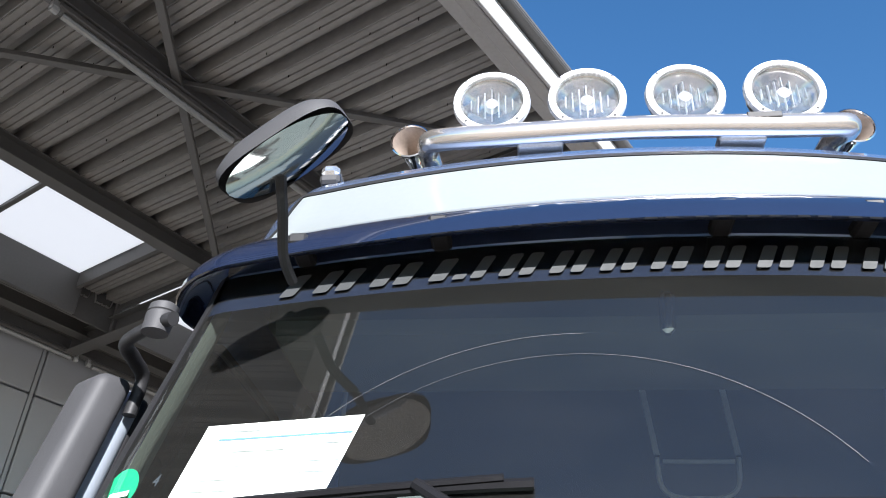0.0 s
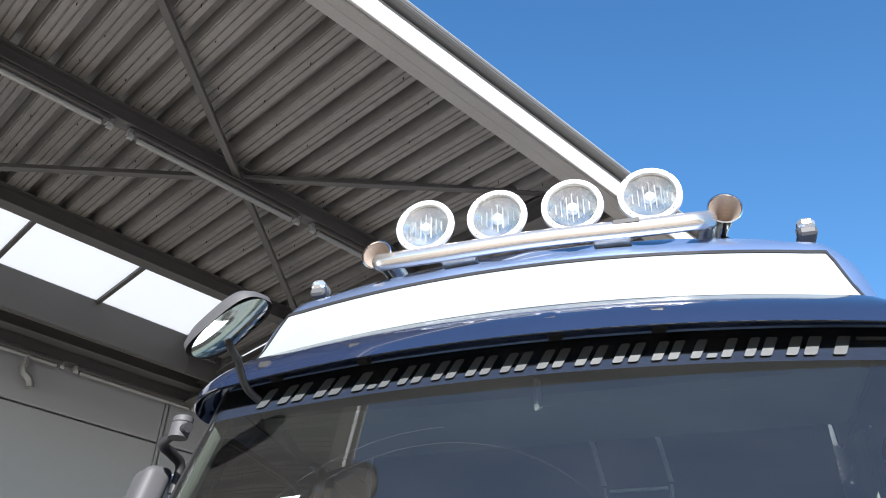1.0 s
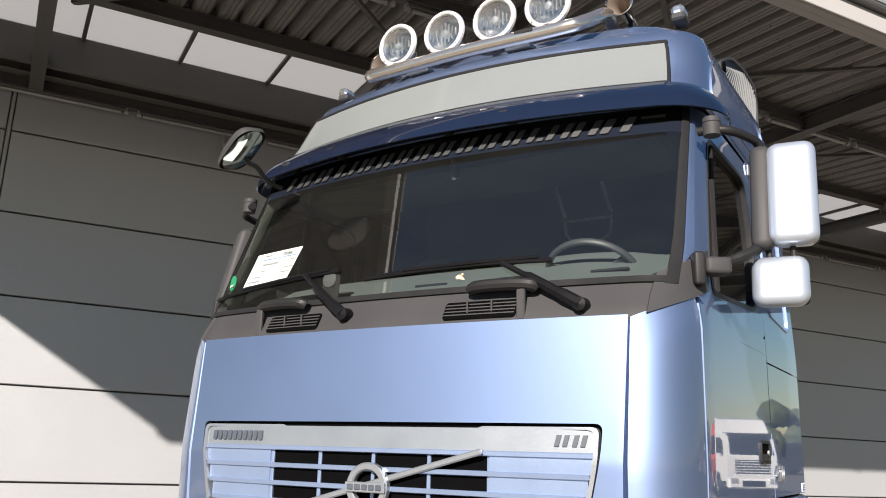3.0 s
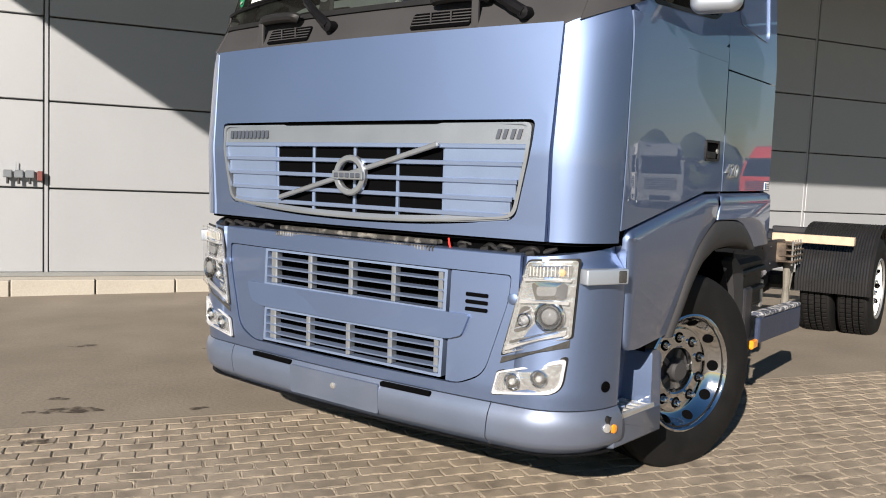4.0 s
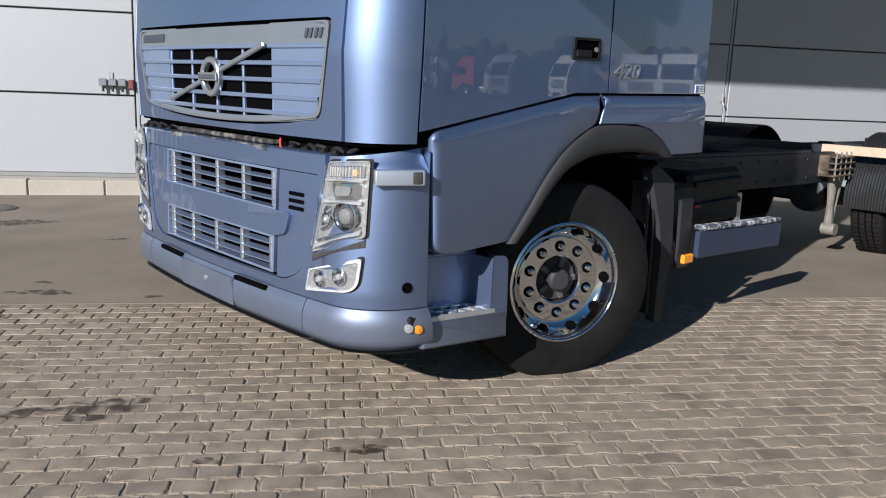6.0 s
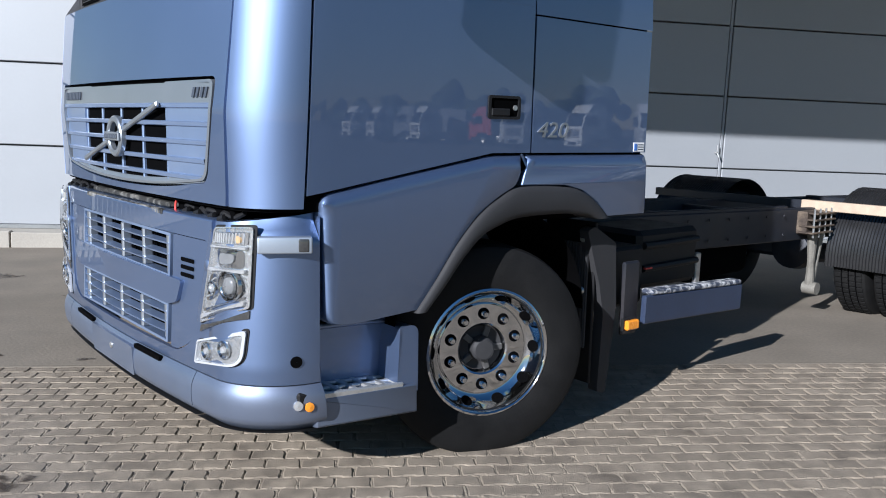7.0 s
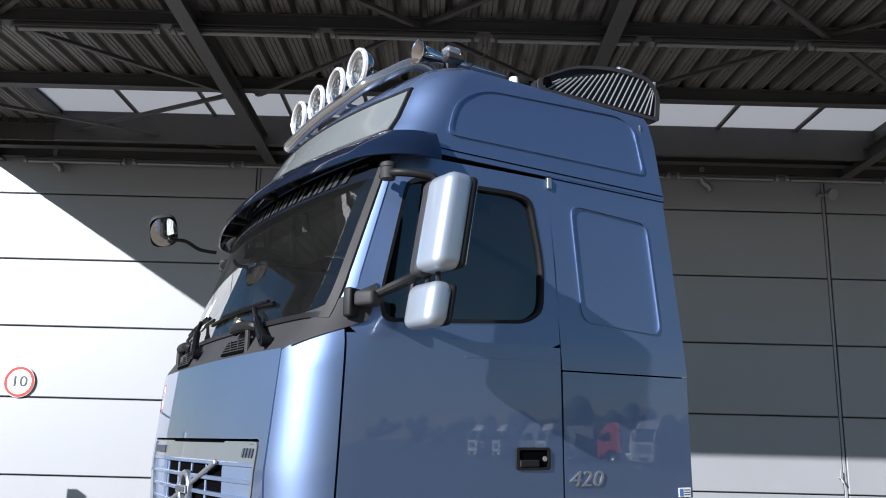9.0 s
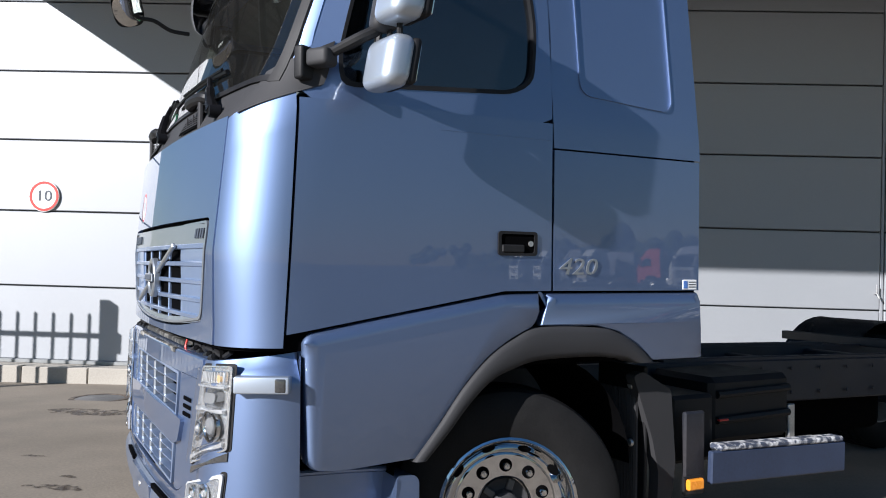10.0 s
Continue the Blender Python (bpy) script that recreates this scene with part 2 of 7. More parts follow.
ont.links.new(orr.outputs[0], ont.nodes["Principled BSDF"].inputs["Alpha"])
TREE = mat("distant_foliage", (0.05, 0.065, 0.03), 0.9, 0, 0.3, 0.5, 4, 0.2)
TRUCKGREY = mat("grey_truck_paint", (0.30, 0.31, 0.33), 0.35, 0.2, 0.06, 1, 30, 0.0, 0.5)
TRUCKWHITE = mat("white_truck_paint", (0.70, 0.70, 0.69), 0.3, 0, 0.05, 1, 30, 0.0, 0.5)
TRUCKRED = mat("red_truck_paint", (0.5, 0.06, 0.04), 0.3, 0, 0.05, 1, 30, 0.0, 0.5)


# ---- mesh helpers ----
class M:
    """Vertices and faces gathered for one mesh."""

    def __init__(self):
        self.v, self.f = [], []

    def add(self, v, f):
        n = len(self.v)
        self.v += [tuple(p) for p in v]
        self.f += [tuple(n + i for i in face) for face in f]
        return self

    def box(self, c, s, ch=0.004, m=None):
        """A box of centre c and size s with chamfered edges."""
        hx, hy, hz = (k / 2 for k in s)
        ch = min(ch, hx * 0.9, hy * 0.9, hz * 0.9)
        v, idx = [], {}
        for sx in (-1, 1):
            for sy in (-1, 1):
                for sz in (-1, 1):
                    for k in range(3):
                        d = [hx - ch, hy - ch, hz - ch]
                        d[k] += ch
                        idx[sx, sy, sz, k] = len(v)
                        v.append(Vector((sx * d[0], sy * d[1], sz * d[2])))
        f = []
        q = [(-1, -1), (1, -1), (1, 1), (-1, 1)]
        for sg in (-1, 1):
            for k in range(3):
                face = []
                for a, b in q:
                    t = [a, b]
                    t.insert(k, sg)
                    face.append(idx[t[0], t[1], t[2], k])
                f.append(face)
        for k in range(3):
            o = [j for j in range(3) if j != k]
            for a in (-1, 1):
                for b in (-1, 1):
                    def key(e, w):
                        t = [0, 0, 0]
                        t[k], t[o[0]], t[o[1]] = e, a, b
                        return idx[t[0], t[1], t[2], w]
                    f.append([key(-1, o[0]), key(1, o[0]), key(1, o[1]), key(-1, o[1])])
        for sx in (-1, 1):
            for sy in (-1, 1):
                for sz in (-1, 1):
                    f.append([idx[sx, sy, sz, k] for k in range(3)])
        c = Vector(c)
        return self.add([((m @ p) if m else p) + c for p in v], f)

    def tube(self, path, r, n=10, cap=True):
        """A round bar along a path of points; r may be a list."""
        path = [Vector(p) for p in path]
        rs = r if isinstance(r, (list, tuple)) else [r] * len(path)
        rs = [rs[min(len(rs) - 1, i * len(rs) // len(path))] for i in range(len(path))]
        rings, up = [], None
        for i, p in enumerate(path):
            t = (path[min(i + 1, len(path) - 1)] - path[max(i - 1, 0)]).normalized()
            if up is None:
                up = t.orthogonal().normalized()
            up = (up - t * up.dot(t)).normalized()
            w = t.cross(up)
            rings.append([p + rs[i] * (math.cos(a) * up + math.sin(a) * w) for a in [2 * math.pi * k / n for k in range(n)]])
        v = [p for ring in rings for p in ring]
        f = [(i * n + k, i * n + (k + 1) % n, (i + 1) * n + (k + 1) % n, (i + 1) * n + k) for i in range(len(path) - 1) for k in range(n)]
        if cap:
            f += [tuple(range(n)), tuple((len(path) - 1) * n + k for k in range(n))]
        return self.add(v, f)

    def lathe(self, prof, m, n=32, close=False):
        """Turns (radius, height) pairs about the z axis of m."""
        v = [m @ Vector((r * math.cos(2 * math.pi * k / n), r * math.sin(2 * math.pi * k / n), h)) for r, h in prof for k in range(n)]
        c = len(prof)
        f = [(i * n + k, i * n + (k + 1) % n, ((i + 1) % c) * n + (k + 1) % n, ((i + 1) % c) * n + k) for i in range(c if close else c - 1) for k in range(n)]
        return self.add(v, f)

    def grid(self, fn, nu, nv, thick=None):
        """A sheet fn(u, v) for u, v in 0..1; thick: a vector or function for the turned-in edge."""
        v = [fn(i / nu, j / nv) for i in range(nu + 1) for j in range(nv + 1)]
        k = nv + 1
        f = [(i * k + j, (i + 1) * k + j, (i + 1) * k + j + 1, i * k + j + 1) for i in range(nu) for j in range(nv)]
        if thick is not None:
            rim = [i * k for i in range(nu)] + [nu * k + j for j in range(nv)] + [i * k + nv for i in range(nu, 0, -1)] + [j for j in range(nv, 0, -1)]
            n = len(v)
            v += [Vector(v[i]) + (thick(v[i]) if callable(thick) else Vector(thick)) for i in rim]
            f += [(rim[i], rim[(i + 1) % len(rim)], n + (i + 1) % len(rim), n + i) for i in range(len(rim))]
        return self.add(v, f)

    def rbox(self, c, s, r, m=None, seg=4):
        """A box with round edges of radius r."""
        bm = bmesh.new()
        bmesh.ops.create_cube(bm, size=1.0)
        for q in bm.verts:
            q.co = Vector((q.co.x * s[0], q.co.y * s[1], q.co.z * s[2]))
        bmesh.ops.bevel(bm, geom=bm.edges[:] + bm.verts[:], offset=min(r, min(s) * 0.49), segments=seg, profile=0.5, affect="EDGES")
        bm.verts.index_update()
        c = Vector(c)
        self.add([((m @ q.co) if m else q.co) + c for q in bm.verts], [[q.index for q in f.verts] for f in bm.faces])
        bm.free()
        return self

    def prism(self, poly, fn, d0, d1, rings=0):
        """A flat outline poly of (a, b), raised from depth d0 to d1 by fn(a, b, d); rings: the face follows a bent fn."""
        n = len(poly)
        if rings:
            ca, cb = sum(p[0] for p in poly) / n, sum(p[1] for p in poly) / n
            v = [fn(a, b, d0) for a, b in poly]
            for k in range(rings + 1):
                t = 1 - k / (rings + 0.6)
                v += [fn(ca + (a - ca) * t, cb + (b - cb) * t, d1) for a, b in poly]
            v.append(fn(ca, cb, d1))
            f = [(k * n + i, k * n + (i + 1) % n, (k + 1) * n + (i + 1) % n, (k + 1) * n + i) for k in range(rings + 1) for i in range(n)]
            f += [((rings + 1) * n + i, (rings + 1) * n + (i + 1) % n, len(v) - 1) for i in range(n)]
            return self.add(v, f)
        v = [fn(a, b, d) for d in (d0, d1) for a, b in poly]
        f = [tuple(range(n)), tuple(range(2 * n - 1, n - 1, -1))] + [(i, (i + 1) % n, n + (i + 1) % n, n + i) for i in range(n)]
        return self.add(v, f)

    def ring(self, outer, inner, fn, d0, d1):
        """A frame between two outlines of the same number of points."""
        n = len(outer)
        v = [fn(a, b, d) for d in (d0, d1) for line in (outer, inner) for a, b in line]
        f = []
        for i in range(n):
            j = (i + 1) % n
            f += [(i, j, n + j, n + i), (2 * n + i, 3 * n + i, 3 * n + j, 2 * n + j), (i, 2 * n + i, 2 * n + j, j), (n + i, n + j, 3 * n + j, 3 * n + i)]
        return self.add(v, f)


def rrect(a0, b0, a1, b1, r, n=5, skew=0.0):
    """A rectangle with rounded corners as (a, b) points."""
    out = []
    for ca, cb, s in ((a1 - r, b1 - r, 0), (a0 + r, b1 - r, 90), (a0 + r, b0 + r, 180), (a1 - r, b0 + r, 270)):
        for k in range(n + 1):
            t = radians(s + 90 * k / n)
            out.append((ca + r * math.cos(t), cb + r * math.sin(t)))
    return [(a + skew * (b - b0), b) for a, b in out]


def round_poly(poly, r, n=4):
    """An outline with its corners rounded; r: one radius or one for each corner."""
    out, m = [], len(poly)
    rs = r if isinstance(r, (list, tuple)) else [r] * m
    for i in range(m):
        p, a, b = Vector(poly[i]), Vector(poly[i - 1]), Vector(poly[(i + 1) % m])
        da, db = (a - p), (b - p)
        k = min(rs[i], da.length * 0.45, db.length * 0.45)
        s, e = p + da.normalized() * k, p + db.normalized() * k
        for j in range(n + 1):
            t = j / n
            q = s * (1 - t) ** 2 + p * 2 * t * (1 - t) + e * t * t
            out.append((q.x, q.y))
    return out


def spread(p):
    """The cab's passenger half is a little wider below the roof than the driver's."""
    k = min(1.0, max(0.0, (3.0 - p[2]) / 0.75))
    return (p[0] - k * (0.02 * min(1.6, max(0.0, 1 - p[0])) + 0.055 * min(1.4, max(0.0, -p[0]))), p[1], p[2])


def of_cab(ob):
    while ob is not None and ob.parent is not None:
        ob = ob.parent
    return ob is not None and ob.name == "cab_truck"


def part(name, mm, material, parent=None, label="", smooth=35):
    me = bpy.data.meshes.new(name)
    if isinstance(mm, M):
        if name != "bolt" and of_cab(parent):
            mm.v = [spread(p) for p in mm.v]
        me.from_pydata(mm.v, [], mm.f)
        me.validate()
        bm = bmesh.new()
        bm.from_mesh(me)
        bmesh.ops.remove_doubles(bm, verts=bm.verts, dist=1e-5)
        bmesh.ops.recalc_face_normals(bm, faces=bm.faces)
        bm.to_mesh(me)
        bm.free()
    me.materials.append(material)
    if smooth:
        me.polygons.foreach_set("use_smooth", [True] * len(me.polygons))
        me.set_sharp_from_angle(angle=radians(smooth))
    ob = new(name, me)
    if parent:
        ob.parent = parent
    if label:
        tagged(ob, label)
    return ob


def thing(name, label, category, group="", m=None, kind=""):
    ob = new(name)
    ob.empty_display_size = 0.1
    if m is not None:
        ob.matrix_world = m
    return tagged(ob, label, category, group, kind)


def words(text, size, m, material, name, parent, depth=0.003, squeeze=1.0, shear=0.0, align="CENTER"):
    """Raised characters in the built-in font, on the plane of m."""
    cu = bpy.data.curves.new(name, "FONT")
    cu.body, cu.size, cu.extrude, cu.align_x, cu.align_y, cu.shear, cu.resolution_u = text, size, depth, align, "CENTER", shear, 3
    ob = new(name, cu)
    me = bpy.data.meshes.new_from_object(ob.evaluated_get(bpy.context.evaluated_depsgraph_get()))
    bpy.data.objects.remove(ob)
    me.transform(m @ Matrix.Diagonal((squeeze, 1, 1, 1)))
    me.materials.clear()
    me.materials.append(material)
    ob = new(name, me)
    ob.parent = parent
    return ob


X, Y, Z = Vector((1, 0, 0)), Vector((0, 1, 0)), Vector((0, 0, 1))


def axis_to(p, d):
    """A pose at p whose z axis points along d."""
    return Matrix.Translation(p) @ Vector(d).to_track_quat("Z", "Y").to_matrix().to_4x4()

lerp = lambda a, c, t: a + (c - a) * t

# ---- the yard and the hall ----
U, V = Vector((0.562, 0.827, 0)).normalized(), Vector((0.827, -0.562, 0)).normalized()
YAW, TIP = radians(59.5), radians(0.9)
HU, HV = Vector((math.cos(YAW), math.sin(YAW), 0)), Vector((math.sin(YAW), -math.cos(YAW), 0))
BX = HU * math.cos(TIP) - Z * math.sin(TIP)
BY = -HV
BZ = BX.cross(BY)
B = Matrix((BX, BY, BZ)).transposed().to_4x4()
B.translation = HV * -8.43


def b(x, y, z):
    """A place in the hall's own measure: x along the wall, y into it, z up."""
    return B @ Vector((x, y, z))


def ground_z(p):
    v = Vector((p[0], p[1], 0)).dot(V)
    k = min(max((-2.0 - v) / 6.0, 0), 1.1)
    return -0.25 * k


def uv(u, v, dz=0.0):
    p = U * u + V * v
    return Vector((p.x, p.y, ground_z(p) + dz))


ground = tagged(part("ground", M().grid(lambda i, j: U * (i * 4000 - 2000) + V * (j * 4000 - 2000) + Z * -0.42, 8, 8), ASPHALT), "brown-grey paved yard ground reaching the horizon", "ground", kind="structure")
mm = M().grid(lambda i, j: uv(-45 + 90 * i, -11.5 + 10.28 * j), 60, 16, Z * -0.3)
concrete = tagged(part("concrete_apron", mm, CONCRETE), "worn brown-grey concrete apron with oil drips before the hall", "pavement", kind="structure")
mm = M().grid(lambda i, j: uv(-20 + 46 * i, -1.22 + 8.6 * j, -0.0060), 40, 8)
tagged(part("paver_bed", mm, SOIL), "sandy joints between the yard's concrete pavers", "pavement", kind="structure")

# kerb and strip at the foot of the wall
kerb = thing("kerb", "low pale concrete kerb along the foot of the wall", "kerb", kind="structure")
me = None
for k in range(-16, 21):
    mm = M().box((0, 0, 0), (0.985, 0.15, 0.3), 0.012)
    ob = part("kerb_stone", mm, KERB, kerb) if me is None else new("kerb_stone", me)
    me = ob.data
    ob.parent = kerb
    ob.matrix_world = B @ pose(k * 1.0 + 0.4, -0.44, -0.22 + 0.006 * math.sin(k * 2.7))
mm = M().grid(lambda i, j: b(-16 + 37 * i, -0.365 + 0.4 * j, -0.085), 30, 2, Z * -0.2)
part("strip", mm, KERB, kerb)

# wall panels
wall = thing("wall_north", "light grey insulated metal panel wall of the hall", "wall", kind="structure")
core = M().box((7.21, 0.17, 3.1), (27.0, 0.16, 6.6), 0.01)
ob = part("wall_core", core, JOINT, wall)
ob.matrix_world = B
cols = [-6.28, -1.71, 2.86, 7.44, 11.6, 16.2, 20.7]
rows = [-0.035, 1.09, 2.235, 3.325, 4.385, 5.46, 6.35]
for x0, x1 in zip(cols, cols[1:]):
    for z0, z1 in zip(rows, rows[1:]):
        mm = M().box((0, 0, 0), (x1 - x0 - 0.075, 0.09, z1 - z0 - 0.022), 0.008)
        ob = part("wall_panel", mm, WALLMAT, wall)
        ob.matrix_world = B @ pose((x0 + x1) / 2, 0.045, (z0 + z1) / 2)
for x in cols[1:-1]:
    ob = part("joint_strip", M().box((0, 0, 0), (0.045, 0.07, 6.3), 0.006), WALLMAT, wall)
    ob.matrix_world = B @ pose(x, 0.05, 3.1)
mm = M().box((0, 0, 0), (27.0, 0.05, 0.06), 0.008)
ob = part("base_flashing", mm, ZINC, wall)
ob.matrix_world = B @ pose(7.21, -0.005, -0.055)

# canopy
canopy = thing("canopy_roof", "dark grey steel canopy with ribbed deck and white edge trim", "canopy", kind="structure")
X0, X1 = -6.0, 20.5
EDGE = -6.84


def bpart(name, mm, material, label="", parent=canopy, smooth=35):
    ob = part(name, mm, material, parent, label, smooth)
    ob.matrix_world = B
    return ob


def slope(y):
    """The deck falls towards the open edge."""
    return 6.17 + (y - EDGE) * 0.047 if y < -2.4 else 6.38


def deck(mm, x0, x1, y0, y1, z=0.0):
    """Ribs along y, 0.28 m apart, with a stiffened soffit."""
    prof = [(0, 0.11), (0.055, 0.11), (0.074, 0.004), (0.077, -0.006), (0.084, -0.006), (0.087, 0.002), (0.092, 0.006), (0.098, 0.0), (0.140, 0.0), (0.145, 0.012), (0.151, 0.012), (0.156, 0.0), (0.196, 0.0), (0.201, 0.012), (0.207, 0.012), (0.212, 0.0), (0.254, 0.0), (0.260, 0.010)]
    pts, x = [], x0
    while x < x1:
        pts += [(x + a, h) for a, h in prof if x + a <= x1]
        x += 0.28
    n = len(pts)
    v = [(px, y, (z or slope(y)) + pz) for y in (y0, y1) for px, pz in pts]
    mm.add(v, [(i, i + 1, n + i + 1, n + i) for i in range(n - 1)])
    return mm


SKY = [(-4.58, 2.5), (3.05, 7.85), (8.9, 14.9), (16.1, 20.2)]
GF, GB = -2.48, -0.95
gaps = list(zip([X0] + [q[1] for q in SKY], [q[0] for q in SKY] + [X1]))
bpart("deck_front", deck(M(), X0, X1, EDGE, GF), DECK, smooth=20)
mm = deck(M(), X0, X1, GB, 0.1, 6.30)
for a, c in gaps:
    deck(mm, a, c, GF, GB)
bpart("back_fascia", M().box(((X0 + X1) / 2, GB + 0.05, 6.24), (X1 - X0, 0.03, 0.40), 0.006), STEELGREY)
bpart("deck_back", mm, DECK, smooth=20)
mm = M().grid(lambda i, j: Vector((lerp(X0, X1, i), lerp(EDGE, GF, j), slope(lerp(EDGE, GF, j)) + 0.125)), 8, 2, Z * 0.05)
mm.grid(lambda i, j: Vector((lerp(X0, X1, i), lerp(GB, 0.3, j), 6.50)), 8, 2, Z * 0.05)
for a, c in gaps:
    mm.grid(lambda i, j: Vector((lerp(a, c, i), lerp(GF, GB, j), 6.51)), 2, 2, Z * 0.05)
bpart("roof_cover", mm, ZINC)
OPAL = bpy.data.materials.new("opal_rooflight")
OPAL.use_nodes = True
nt = OPAL.node_tree
nt.nodes.remove(nt.nodes["Principled BSDF"])
tl, df, mx = (nt.nodes.new(k) for k in ("ShaderNodeBsdfTranslucent", "ShaderNodeBsdfDiffuse", "ShaderNodeMixShader"))
tl.inputs[0].default_value, df.inputs[0].default_value = (0.66, 0.66, 0.655, 1), (0.6, 0.6, 0.59, 1)
mx.inputs[0].default_value = 0.25
nt.links.new(tl.outputs[0], mx.inputs[1])
nt.links.new(df.outputs[0], mx.inputs[2])
nt.links.new(mx.outputs[0], nt.nodes["Material Output"].inputs[0])
for s0, s1 in SKY:
    n = round((s1 - s0) / 1.18)
    step = (s1 - s0) / n
    for k in range(n):
        bpart("rooflight_pane", M().box((s0 + (k + 0.5) * step, (GF + GB) / 2, 6.52), (step - 0.03, GB - GF, 0.012), 0.002), OPAL)
    mm = M()
    for k in range(n + 1):
        mm.box((s0 + k * step, (GF + GB) / 2, 6.49), (0.05, GB - GF, 0.05), 0.006)
    bpart("glazing_bars", mm, STEELGREY)
    mm = M().box(((s0 + s1) / 2, GF, 6.43), (s1 - s0 + 0.1, 0.04, 0.2), 0.006)
    mm.box(((s0 + s1) / 2, GB, 6.27), (s1 - s0 + 0.1, 0.05, 0.46), 0.006)
    for x in (s0, s1):
        mm.box((x, (GF + GB) / 2, 6.43), (0.05, GB - GF, 0.2), 0.006)
    bpart("rooflight_upstand", mm, STEELGREY)


def ibeam(mm, p, q, h, w, t=0.014):
    """An I section from p to q, both at its lower flange."""
    p, q = Vector(p), Vector(q)
    d = (q - p).normalized()
    s = d.cross(Z).normalized()
    m = Matrix((d, s, Z)).transposed()
    c, ln = (p + q) / 2, (q - p).length
    for dz, ww, hh in ((t / 2, w, t), (h / 2, 0.012, h), (h - t / 2, w, t)):
        mm.box(c + Z * dz, (ln, ww, hh), 0.003, m)


for y, z, h, w in ((-4.52, 6.11, 0.16, 0.12), (-2.62, 6.19, 0.18, 0.15), (-0.42, 6.10, 0.2, 0.16), (-0.12, 6.03, 0.16, 0.12)):
    mm = M()
    ibeam(mm, (X0, y, z), (X1, y, z), h, w)
    bpart("purlin", mm, STEELGREY)
for x in (-5.9, -1.48, 3.05, 7.72, 12.3, 16.9, 20.3):
    mm = M()
    ibeam(mm, (x, EDGE + 0.1, 5.99), (x, 0, 5.99), 0.22, 0.17)
    bpart("cross_beam", mm, STEELGREY)
for (x0, x1), (y0, y1) in [((-5.9, -1.48), (-6.5, -2.5)), ((-1.25, 3.3), (-6.55, -2.45)), ((3.3, 7.72), (-6.5, -2.5)), ((7.72, 12.3), (-6.5, -2.5)), ((-5.9, -1.48), (-2.5, -0.1))]:
    mm = M()
    for ya, yb, dz in ((y0, y1, 0.0), (y1, y0, 0.05)):
        p, q = Vector((x0, ya, 6.16 + dz)), Vector((x1, yb, 6.16 + dz))
        d = (q - p).normalized()
        m = Matrix((d, d.cross(Z), Z)).transposed()
        mm.box((p + q) / 2, ((q - p).length, 0.06, 0.045), 0.004, m)
        for e, s in ((p, 1), (q, -1)):
            mm.box(e + d * s * 0.14, (0.26, 0.13, 0.012), 0.002, m)
    bpart("wind_brace", mm, STEELGREY)
# edge beam, trim and gutter
mm = M().box(((X0 + X1) / 2, EDGE + 0.075, 6.02), (X1 - X0, 0.17, 0.24), 0.01)
mm.box(((X0 + X1) / 2, EDGE + 0.115, 5.905), (X1 - X0, 0.09, 0.018), 0.004)
bpart("edge_beam", mm, BOUNCEGREY)
mm = M().box(((X0 + X1) / 2, EDGE - 0.028, 6.005), (X1 - X0 + 0.06, 0.026, 0.20), 0.005)
bpart("edge_trim", mm, TRIMWHITE, "white painted metal fascia")
mm = M().box(((X0 + X1) / 2, EDGE - 0.065, 6.125), (X1 - X0 + 0.1, 0.10, 0.032), 0.012)
mm.box(((X0 + X1) / 2, EDGE - 0.108, 6.15), (X1 - X0 + 0.1, 0.018, 0.035), 0.006)
bpart("gutter", mm, GUTTER, "grey metal gutter")
mm = M().box((X0 - 0.02, EDGE / 2, 6.20), (0.05, -EDGE, 0.45), 0.01)
bpart("end_trim", mm, TRIMWHITE)
# self-drilling screws hanging through the deck's soffit
mm = M()
random.seed(31)
x = X0 + 0.15
while x < 9:
    for k in range(6):
        y = EDGE + 0.35 + 0.62 * k + random.uniform(-0.22, 0.22)
        xx = x + random.uniform(-0.02, 0.06)
        mm.tube([(xx, y, slope(y) - 0.02), (xx, y, slope(y) + 0.01)], 0.0032, 5)
    x += 0.28
bpart("deck_screws", mm, DARK)

# strip lights under the purlins
light = None
for y, z, xs in ((-4.52, 6.05, [-1.78 + 1.75 * k for k in range(-2, 12)]), (-0.14, 5.97, [-2.0 + 1.75 * k for k in range(-2, 12)])):
    for x in xs:
        if light is None:
            light = thing("strip_light", "unlit grey fluorescent strip light under a steel purlin", "light fitting", "strip lights under the canopy")
            mm = M().box((0.85, 0, 0.03), (1.56, 0.10, 0.045), 0.008)
            part("housing", mm, STEELGREY, light)
            mm = M().tube([(0.12, 0, -0.012), (1.58, 0, -0.012)], 0.024, 8)
            part("tube", mm, ZINC, light)
            for e in (0.06, 1.64):
                mm = M().lathe([(0.001, -0.02), (0.028, -0.02), (0.028, 0.03), (0.001, 0.03)], axis_to((e, 0, -0.005), X), 10)
                mm.box((e, 0, 0.025), (0.05, 0.06, 0.06), 0.006)
                part("end_cap", mm, ZINC, light)
            light.matrix_world = B @ pose(x, y, z)
        else:
            copy_thing(light, B @ pose(x, y, z))


